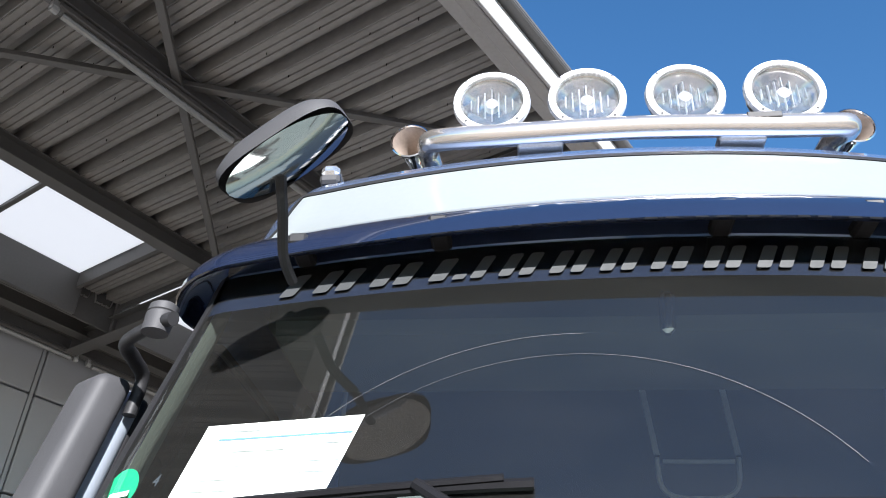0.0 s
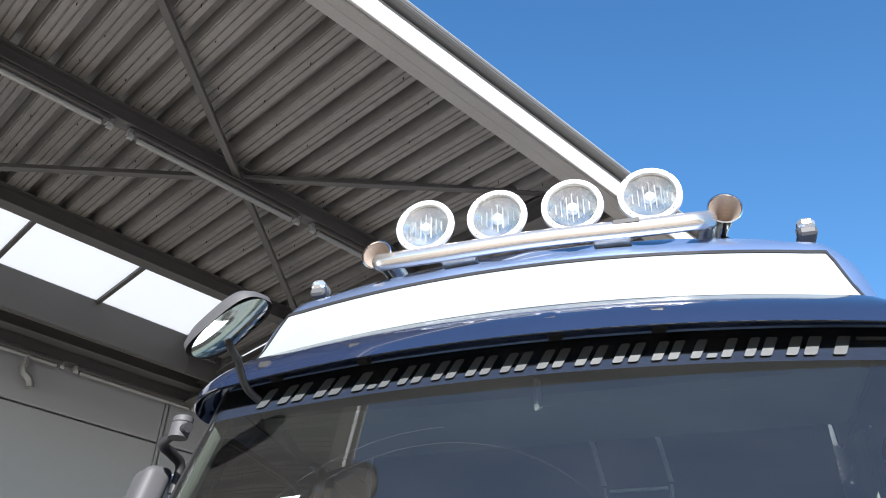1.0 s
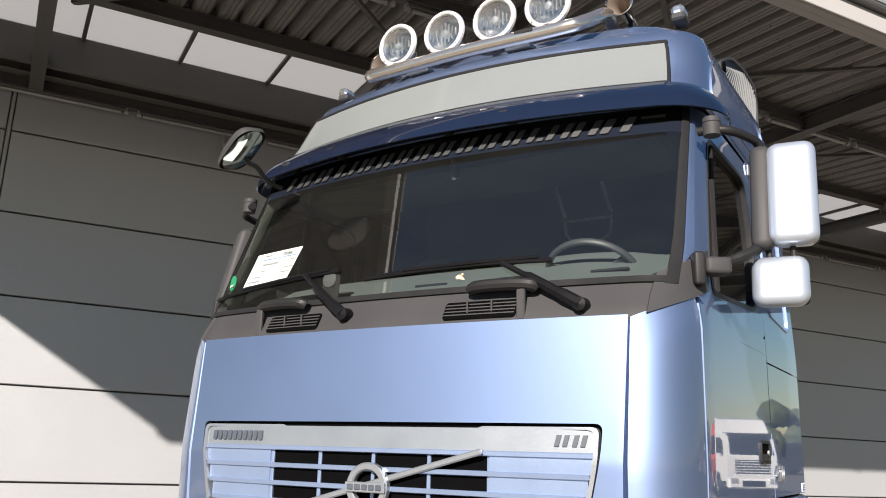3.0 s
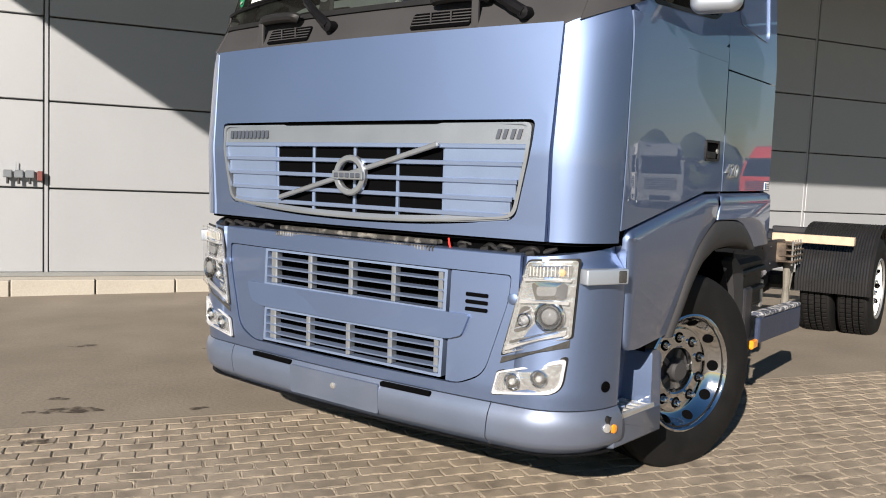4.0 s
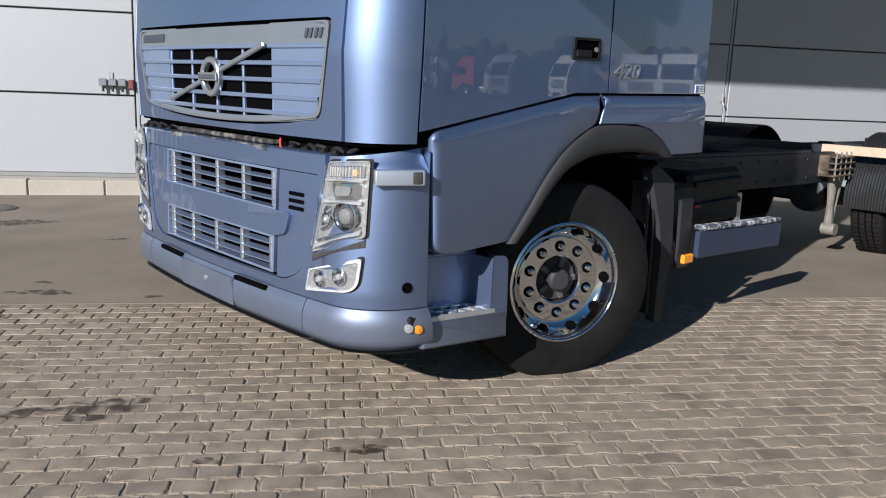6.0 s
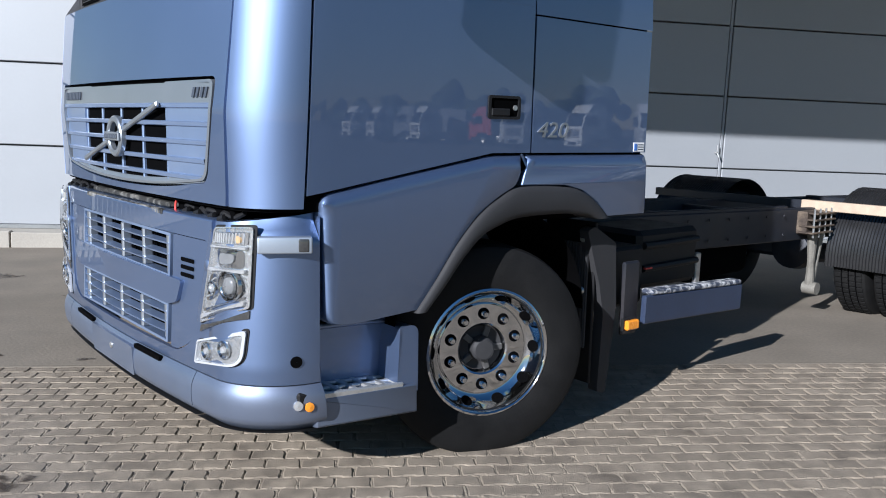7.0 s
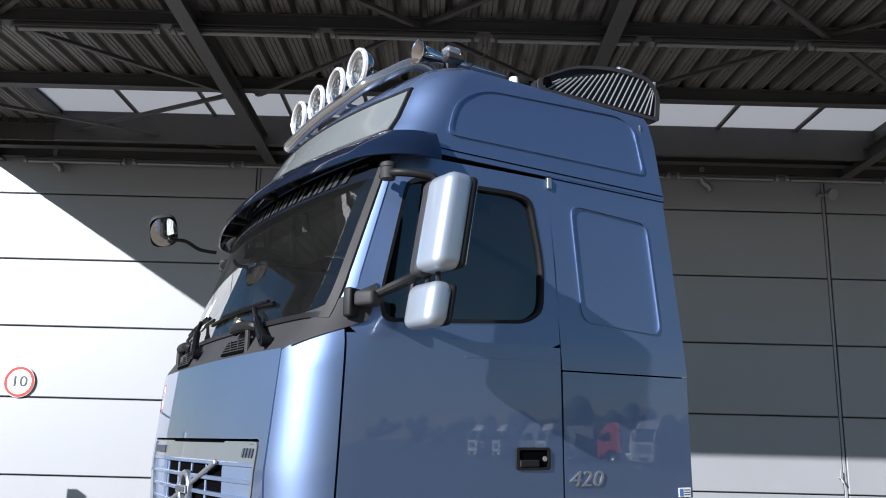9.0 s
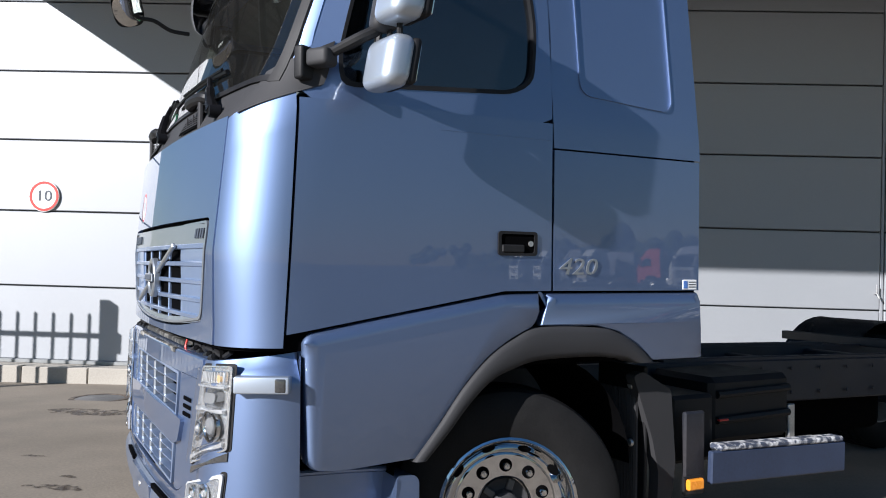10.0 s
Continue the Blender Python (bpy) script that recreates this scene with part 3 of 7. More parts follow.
# things on the wall
def speed_sign():
    t = thing("speed_sign", "round white speed limit sign with a red border and 10", "sign", m=B @ pose(-5.11, -0.02, 2.46))
    m = axis_to((0, 0, 0), -Y)
    part("plate", M().lathe([(0.001, 0), (0.235, 0), (0.24, 0.005), (0.235, 0.012), (0.001, 0.012)], m, 40), PAPER, t)
    part("border", M().lathe([(0.19, 0.012), (0.19, 0.016), (0.228, 0.016), (0.228, 0.012)], m, 40, True), RED, t, "red ring border")
    words("10", 0.23, Matrix.Translation((0, -0.016, 0)) @ pose(0, 0, 0, 90), INK, "number", t, 0.002, 1.15)


speed_sign()


def socket_box():
    t = thing("socket_cluster", "row of small grey outdoor sockets on the wall", "socket", m=B @ pose(-1.97, -0.03, 1.23))
    for k, x in enumerate((-0.19, -0.06, 0.07)):
        s = part("socket", M().box((x, -0.03, 0.04), (0.11, 0.07, 0.10), 0.01), SILVER, t)
        part("cable_gland", M().tube([(x, -0.03, -0.01), (x, -0.03, -0.09)], 0.018, 8), GREY, s)
    part("switch", M().box((0.19, -0.03, 0.02), (0.07, 0.07, 0.13), 0.01), SWITCHRED, t, "faded red switch")
    mm = M().tube([(-0.1, -0.015, 0.09), (-0.1, -0.015, 0.2)], 0.008, 6)
    part("conduit", mm, SILVER, t)


socket_box()


def valve():
    t = thing("tap_valve", "small brass tap fixed to the wall", "tap", m=B @ pose(7.33, -0.03, 1.36))
    part("body", M().tube([(0, 0.02, -0.02), (0, -0.05, -0.02), (0.03, -0.07, -0.09)], 0.014, 8), ALU, t)
    part("handle", M().box((0, -0.05, 0.05), (0.015, 0.015, 0.12), 0.004), ALU, t)


valve()


def drain_bend(x, z, flip):
    t = thing("drain_pipe_bend", "short grey plastic drain bend under the canopy", "pipe", "drain bends under the canopy", m=B @ pose(x, -0.12, z))
    part("bend", M().tube([(0, 0, 0.3), (0, 0, 0.1), (0.02 * flip, 0, 0.04), (0.09 * flip, 0, 0.0), (0.12 * flip, 0, -0.05), (0.13 * flip, 0, -0.1)], 0.045, 10), ZINC, t)
    part("collar", M().tube([(0, 0, 0.16), (0, 0, 0.1)], 0.055, 10), ZINC, t)


drain_bend(-4.97, 5.88, 1)
drain_bend(1.0, 5.72, 1)
drain_bend(5.45, 5.84, 1)


def wall_lamp():
    t = thing("wall_spot", "small round grey spotlight on the wall", "lamp", m=B @ pose(7.42, -0.05, 5.75))
    part("head", M().lathe([(0.001, 0), (0.06, 0.0), (0.1, 0.08), (0.1, 0.12), (0.085, 0.125), (0.001, 0.11)], axis_to((0.04, -0.05, 0), (0.5, -1, -0.3)), 18), ZINC, t)
    part("bracket", M().box((-0.05, 0, 0), (0.12, 0.1, 0.05), 0.01), ZINC, t)


wall_lamp()


def flood_light():
    t = thing("flood_light", "slim grey floodlight on a bracket at the canopy edge", "lamp", m=B @ pose(7.6, -7.02, 6.1))
    head = part("head", M().box((0, -0.1, 0.12), (0.30, 0.07, 0.36), 0.02, Euler((radians(18), 0, radians(20))).to_matrix()), ZINC, t)
    part("lens", M().box((0.008, -0.145, 0.105), (0.24, 0.01, 0.28), 0.003, Euler((radians(18), 0, radians(20))).to_matrix()), PAPER, head)
    mm = M().tube([(-0.05, 0.1, -0.12), (-0.05, -0.02, -0.12), (-0.05, -0.06, 0.05)], 0.014, 8)
    mm.tube([(0.06, 0.1, -0.12), (0.06, -0.02, -0.12), (0.06, -0.06, 0.05)], 0.014, 8)
    part("bracket", mm, ZINC, t)


flood_light()


def fence():
    t = thing("palisade_fence", "grey metal picket fence standing near the wall", "fence", m=B @ pose(-5.93, -1.92, -0.3))
    part("end_post", M().box((0, 0, 1.18), (0.16, 0.16, 2.36), 0.01), ZINC, t)
    part("latch", M().box((0.12, 0, 1.75), (0.12, 0.08, 0.3), 0.01), ZINC, t)
    for z in (1.85, 0.3):
        part("rail", M().box((-3.6, 0, z), (7.2, 0.05, 0.06), 0.005), ZINC, t)
    me = None
    for k in range(25):
        if me is None:
            mm = M().prism([(-0.02, 0.1), (0.02, 0.1), (0.02, 2.16), (0, 2.19), (-0.02, 2.16)], lambda p, q, d: Vector((p, d, q)), -0.01, 0.01)
            ob = part("picket", mm, ZINC, t)
            me = ob.data
        else:
            ob = new("picket", me)
            ob.parent = t
        ob.location = (-0.3 - 0.28 * k, 0, 0)


fence()


# ---- the truck ----
truck = thing("cab_truck", "light blue metallic high-roof truck cab on a bare chassis", "truck")


def table(z, rows):
    """A value read between rows of (z, value)."""
    if z <= rows[0][0]:
        return rows[0][1]
    for (z0, v0), (z1, v1) in zip(rows, rows[1:]):
        if z <= z1:
            t = (z - z0) / (z1 - z0)
            return v0 + (v1 - v0) * t
    return rows[-1][1]


FRONT = [(0.3, 0.02), (0.6, 0.0), (1.2, 0.03), (1.3, 0.03), (1.6, 0.02), (2.13, 0.065), (2.28, 0.14), (3.08, 0.38), (3.2, 0.42), (3.5, 0.60), (3.62, 0.70), (3.72, 1.0)]
HALF = [(0.3, 1.21), (0.6, 1.235), (1.2, 1.245), (2.2, 1.245), (3.06, 1.215), (3.2, 1.20), (3.45, 1.18), (3.58, 1.15), (3.64, 1.11), (3.72, 0.90)]
BOW = [(0.3, 0.05), (1.2, 0.05), (2.13, 0.05), (2.4, 0.10), (3.08, 0.14), (3.3, 0.16), (3.7, 0.12)]
CORN = [(0.3, 0.30), (1.2, 0.25), (2.22, 0.25), (2.45, 0.19), (3.08, 0.14), (3.15, 0.20), (3.7, 0.2)]
REAR = [(0.5, 2.40), (2.2, 2.39), (3.7, 2.27)]


def shell(a, z, off=0.0):
    """The cab's skin. a: 0 to 1 across half the front, 1 to 2 round the corner, past 2 along the side in metres. off: outwards."""
    s = -1 if a < 0 else 1
    a = abs(a)
    f, w, bow, r = table(z, FRONT), table(z, HALF), table(z, BOW), table(z, CORN)
    xc = w - r * 0.95
    if a <= 1:
        x, y = a * xc, f + bow * a * a
        n = Vector((2 * bow * a / xc, -1, 0)).normalized()
    elif a <= 2:
        t = (a - 1) * math.pi / 2
        sl = math.atan(2 * bow / xc)
        x = xc + (w - xc) * math.sin(t)
        y = f + bow + r * (1 - math.cos(t)) * 1.0 + (w - xc) * 0.12 * math.sin(t)
        n = Vector((math.sin(max(t, sl)), -math.cos(max(t, sl)), 0)).normalized()
    else:
        x, y, n = w, f + bow + r + (w - xc) * 0.12 + (a - 2), Vector((1, 0, 0))
    p = Vector((x, y, z)) + n * off
    return Vector((p.x * s, p.y, p.z))


def side(y, z, off=0.0, s=1):
    """A place on the flank."""
    w, f, bow, r = table(z, HALF), table(z, FRONT), table(z, BOW), table(z, CORN)
    y0 = f + bow + r * 1.114
    if y >= y0:
        p = Vector((w + off, y, z))
    else:
        lo, hi = 1.0, 2.0
        for _ in range(18):
            mid = (lo + hi) / 2
            lo, hi = (mid, hi) if shell(mid, z).y < y else (lo, mid)
        p = shell(lo, z, off)
    return Vector((p.x * s, p.y, p.z))


def inward(d):
    return lambda p: Vector((-d if p[0] > 0.9 else d if p[0] < -0.9 else 0, d if abs(p[0]) < 1.2 else 0, 0))


def skin(name, a0, a1, z0, z1, material=PAINT, na=16, nz=10, label="", off=0.0, parent=truck, thick=0.03):
    """A body panel of the shell; a0, a1 may be pairs (at the foot, at the head), z0, z1 pairs (at a0, at a1)."""
    a0, a1 = (k if isinstance(k, tuple) else (k, k) for k in (a0, a1))
    z0, z1 = (k if isinstance(k, tuple) else (k, k) for k in (z0, z1))
    def fn(i, j):
        z = lerp(lerp(z0[0], z0[1], i), lerp(z1[0], z1[1], i), j)
        return shell(lerp(lerp(a0[0], a0[1], j), lerp(a1[0], a1[1], j), i), z, off)
    return part(name, M().grid(fn, na, nz, inward(thick)), material, parent, label, 40)


# dark sheet behind the joints, below the windows; it stands for their shade
mm = M().grid(lambda i, j: shell(lerp(-3.95, 3.95, i), lerp(1.22, 2.2, j), -0.025), 70, 6)
part("gap_shade_sheet", mm, DARK, truck)

# front hatch with the recess of the grille cut out
HT, HB = 2.125, 1.235
GR = [(-0.935, 1.722), (0.935, 1.722), (0.93, 1.60), (0.872, 1.325), (0.45, 1.283), (0, 1.272), (-0.45, 1.283), (-0.872, 1.325), (-0.93, 1.60)]
gr_in = round_poly(GR, [0.03, 0.03, 0.05, 0.05, 0.2, 0.2, 0.2, 0.05, 0.05], 5)


def fr(x, z, d):
    """A place on the front, d metres out of the skin."""
    w = table(z, HALF)
    xc = w - table(z, CORN) * 0.95
    a = x / xc
    if abs(a) > 1:
        a = math.copysign(1 + math.asin(min(1, (abs(x) - xc) / (w - xc))) / (math.pi / 2), a)
    return shell(a, z, d)


def outline_to(poly, x0, x1, z0, z1, cx, cz):
    """Where rays from the middle through the points of poly meet the rectangle."""
    out = []
    for x, z in poly:
        dx, dz = x - cx, z - cz
        k = min((x1 - cx) / dx if dx > 1e-6 else (x0 - cx) / dx if dx < -1e-6 else 9e9, (z1 - cz) / dz if dz > 1e-6 else (z0 - cz) / dz if dz < -1e-6 else 9e9)
        out.append((cx + dx * k, cz + dz * k))
    return out


def panel_with_hole(name, hole, x0, x1, z0, z1, fn, material, parent, edge=0.03, steps=6, extra=(), label=""):
    """A panel between an outer rectangle and a hole, its rim turned in."""
    cx, cz = sum(p[0] for p in hole) / len(hole), sum(p[1] for p in hole) / len(hole)
    dense = []
    for i, p in enumerate(hole):
        q = hole[(i + 1) % len(hole)]
        k = max(1, int(math.dist(p, q) / 0.06))
        dense += [(lerp(p[0], q[0], j / k), lerp(p[1], q[1], j / k)) for j in range(k)]
    for corner in ((x0, z0), (x1, z0), (x1, z1), (x0, z1)):
        ang = math.atan2(corner[1] - cz, corner[0] - cx)
        best = min(range(len(dense)), key=lambda i: abs((math.atan2(dense[i][1] - cz, dense[i][0] - cx) - ang + math.pi) % (2 * math.pi) - math.pi))
        dense[best] = dense[best] + ("c",) + corner
    pure = [d[:2] for d in dense]
    outer = outline_to(pure, x0, x1, z0, z1, cx, cz)
    outer = [d[3:] if len(d) > 2 else o for d, o in zip(dense, outer)]
    n = len(pure)
    v, f = [], []
    for s in range(steps + 1):
        t = s / steps
        v += [fn(lerp(h[0], o[0], t), lerp(h[1], o[1], t), 0) for h, o in zip(pure, outer)]
    v += [fn(h[0], h[1], -edge) for h in pure] + [fn(o[0], o[1], -0.025) for o in outer]
    for s in range(steps):
        f += [(s * n + i, s * n + (i + 1) % n, (s + 1) * n + (i + 1) % n, (s + 1) * n + i) for i in range(n)]
    k = (steps + 1) * n
    f += [(i, (i + 1) % n, k + (i + 1) % n, k + i) for i in range(n)]
    f += [(steps * n + i, steps * n + (i + 1) % n, k + n + (i + 1) % n, k + n + i) for i in range(n)]
    return part(name, M().add(v, f), material, parent, label, 40)


panel_with_hole("front_hatch", round_poly([(x * 1.012, z + (0.012 if z > 1.5 else -0.012)) for x, z in GR], [0.03, 0.03, 0.05, 0.05, 0.2, 0.2, 0.2, 0.05, 0.05], 5), -1.02, 1.02, HB, HT, lambda x, z, d: fr(x + 0.03 * (z - 1.7) * (1 if x > 0 else -1) * min(1, abs(x)), z, d), PAINT, truck, 0.03)

# radiator grille
grille = part("grille", M().ring(gr_in, [(x * 0.982, 1.5 + (z - 1.5) * 0.955) for x, z in gr_in], lambda x, z, d: fr(x, z, d), -0.035, 0.004), SILVER, truck, "silver grille surround")
# near-black sheet behind the bars: the shade in the grille as colour
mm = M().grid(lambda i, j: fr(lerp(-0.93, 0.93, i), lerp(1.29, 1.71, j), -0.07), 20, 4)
part("grille_shade_sheet", mm, DARK, grille)
mm = M()
mm.grid(lambda i, j: fr(lerp(-0.925, 0.925, i), lerp(1.632, 1.715, j), -0.004), 24, 2, Y * 0.03)
part("name_band", mm, SILVER, grille)
lz = [1.622, 1.548, 1.474, 1.400, 1.330]
for k, z in enumerate(lz):
    w = 0.922 - 0.022 * k
    def bar(i, j, z=z, w=w):
        prof = [(0.010, -0.05), (0.010, -0.004), (0.006, 0.0), (-0.008, -0.002), (-0.011, -0.008), (-0.011, -0.05)]
        q = j * 5
        a, c = prof[int(min(q, 4.999))], prof[min(int(q) + 1, 5)]
        t = q - int(q) if q < 5 else 1.0
        return fr(lerp(-w, w, i), z + lerp(a[0], c[0], t), lerp(a[1], c[1], t))
    part("bar", M().grid(bar, 26, 5), LIGHTBAR, grille, "", 25)
# pale side fields between the bars, closing the grille's ends
for s in (-1, 1):
    for k, (zt, zb) in enumerate(zip(lz[:-1], lz[1:])):
        x1 = 0.915 - 0.024 * k
        part("side_field", M().grid(lambda i, j: fr(s * lerp(0.52, x1, i), lerp(zb, zt, j), -0.012), 10, 2, Y * 0.02), LIGHTBAR, grille)
    part("side_field", M().grid(lambda i, j: fr(s * lerp(0.52, 0.83, i), lerp(1.295, 1.33, j), -0.012), 8, 2, Y * 0.02), LIGHTBAR, grille)
for x in (-0.515, -0.26, 0.0, 0.26, 0.515):
    part("upright", M().box(fr(x, 1.465, -0.040), (0.016, 0.05, 0.33), 0.003), LIGHTBAR, grille)
mm = M().grid(lambda i, j: fr(lerp(-0.845, 0.845, i), 1.272 + 0.045 * (abs(lerp(-1, 1, i)) ** 2.2) + 0.03 * j, lerp(-0.002, -0.012, j)), 24, 2, Y * 0.03)
part("lower_band", mm, SILVER, grille)
mesh = M()
for k in range(60):
    x = -0.5 + k / 59
    mesh.box(fr(x, 1.46, -0.062), (0.004, 0.006, 0.33), 0.001)
for k in range(18):
    z = 1.30 + 0.33 * k / 17
    mesh.box(fr(0, z, -0.060), (1.02, 0.005, 0.004), 0.001)
part("insect_mesh", mesh, DARK, grille)
# diagonal bar and round badge
mm = M()
p, q = fr(-0.47, 1.352, 0.006), fr(0.50, 1.628, 0.006)
d = (q - p).normalized()
mm.box((p + q) / 2 + Y * -0.008, ((q - p).length, 0.018, 0.024), 0.005, Matrix((d, Y, d.cross(Y))).transposed())
part("diagonal_bar", mm, SILVER, grille)
badge = part("badge", M().lathe([(0.066, 0.0), (0.066, 0.022), (0.071, 0.028), (0.090, 0.028), (0.096, 0.022), (0.096, 0.0)], axis_to(fr(0, 1.478, -0.005), -Y), 36, True), SILVER, grille, "silver ring badge")
part("badge_plate", M().box(fr(0, 1.478, 0.028), (0.185, 0.012, 0.040), 0.003), SILVER, badge)
mm = M()
for k in range(5):
    mm.box(fr(-0.066 + 0.033 * k, 1.478, 0.036), (0.026, 0.006, 0.022), 0.003)
part("badge_mark", mm, INK, badge)
mm = M()
for k in range(5):
    x0 = -0.872 + 0.063 * k
    for q in (0.0, 0.031):
        mm.prism(rrect(x0 + q, 1.652, x0 + q + 0.022, 1.693, 0.005, 2), lambda x, z, d: fr(x, z, d), -0.002, 0.004)
part("name_mark", mm, INK, grille)
mm = M()
for k in range(2):
    x0 = 0.772 + 0.066 * k
    for q in (0.0, 0.030):
        mm.prism([(x0 + q, 1.653), (x0 + q + 0.017, 1.653), (x0 + q + 0.027, 1.693), (x0 + q + 0.010, 1.693)], lambda x, z, d: fr(x, z, d), -0.002, 0.003)
part("model_mark", mm, INK, grille)

# corner panels
for s in (-1, 1):
    def corner(i, j):
        z = lerp(HB, lerp(HT - 0.01, 2.235, i), j)
        lo, hi = 1.0, 2.0
        for _ in range(18):
            mid = (lo + hi) / 2
            lo, hi = (mid, hi) if shell(mid, z).y < 0.293 + (z - 1.27) * 0.043 else (lo, mid)
        return shell(s * lerp(1.052 + 0.036 * j, lo, i), z)
    part("corner_panel", M().grid(corner, 18, 12, inward(0.03)), PAINT, truck, "", 40)

# cowl under the windscreen
skin("cowl", -1.25, 1.25, HT - 0.012, 2.265, GREY, 40, 5, "dark grey plastic cowl", -0.004)
for s in (-1, 1):
    skin("pillar_foot", s * 1.24, s * 1.92, (2.13, 2.245), (2.30, 2.42), GREY, 14, 4, "", 0.005)

# windscreen
WB, WT = 2.275, 3.07
ws = part("windscreen", M().grid(lambda i, j: shell(lerp(-1.36, 1.36, i), lerp(WB, WT, j), 0.004), 40, 14), PANE, truck, "clear tinted windscreen")
ws.visible_shadow = False
mm = M()
mm.grid(lambda i, j: shell(lerp(-1.36, 1.36, i), lerp(2.94, WT, j), 0.001), 40, 2)
part("sun_strip", mm, GLOSSBLACK, truck, "black sun strip across the windscreen's head")
mm = M()
for s in (-1, 1):
    mm.grid(lambda i, j: shell(s * lerp(1.34, 1.475, i), lerp(WB - 0.02, WT + 0.02, j), 0.008), 3, 14, Y * 0.03)
mm.grid(lambda i, j: shell(lerp(-1.4, 1.4, i), lerp(WB - 0.015, WB + 0.012, j), 0.008), 40, 2, Y * 0.03)
part("windscreen_seal", mm, BLACK, truck)
# print on the strip: slanted blocks in the sign writer's colour
mm = M()
widths = [1.25, 1.25, 1.25, 0.28, 0.95, 1.0, 0.95, 0.95, 1.0, 1.0, 0.95, 1.0, 0.95, 0.28, 0.95, 1.05, 1.2]
total = sum(widths) + 0.12 * 16
x = -0.955
for w in widths:
    k = 1.905 / total
    h = 0.072 if w > 0.5 else 0.016
    z0 = 2.957
    w1 = w * k
    def st(px, pz, d):
        return fr(px + (pz - z0) * 0.45, pz, 0.010 + d)
    if w > 0.5:
        for q in (0.0, 0.66):
            mm.prism(rrect(x + q * w1, z0, x + (q + 0.30) * w1, z0 + h, 0.006, 2), st, 0, 0.001)
    else:
        mm.prism(rrect(x, z0, x + w1, z0 + h, 0.003, 2), st, 0, 0.001)
    x += w1 + 0.12 * k
mm.prism(rrect(0.99, 3.012, 1.09, 3.026, 0.003, 2), lambda px, pz, d: fr(px, pz, 0.010 + d), 0, 0.001)
part("strip_print", mm, PRINT, ws, "grey printed lettering blocks")

# pillars beside the windscreen, up to the roof
for s in (-1, 1):
    skin("a_pillar", (s * 1.48, s * 1.48), (s * 1.655, s * 1.61), (2.33, 2.40), 3.085, na=8, nz=12)

# doors
WIN = round_poly([(0.50, 2.245), (1.30, 2.298), (1.405, 2.36), (1.425, 2.60), (1.36, 2.955), (1.25, 2.975), (0.69, 2.96), (0.625, 2.925), (0.492, 2.38)], [0.06, 0.06, 0.06, 0.1, 0.05, 0.05, 0.05, 0.05, 0.05], 3)
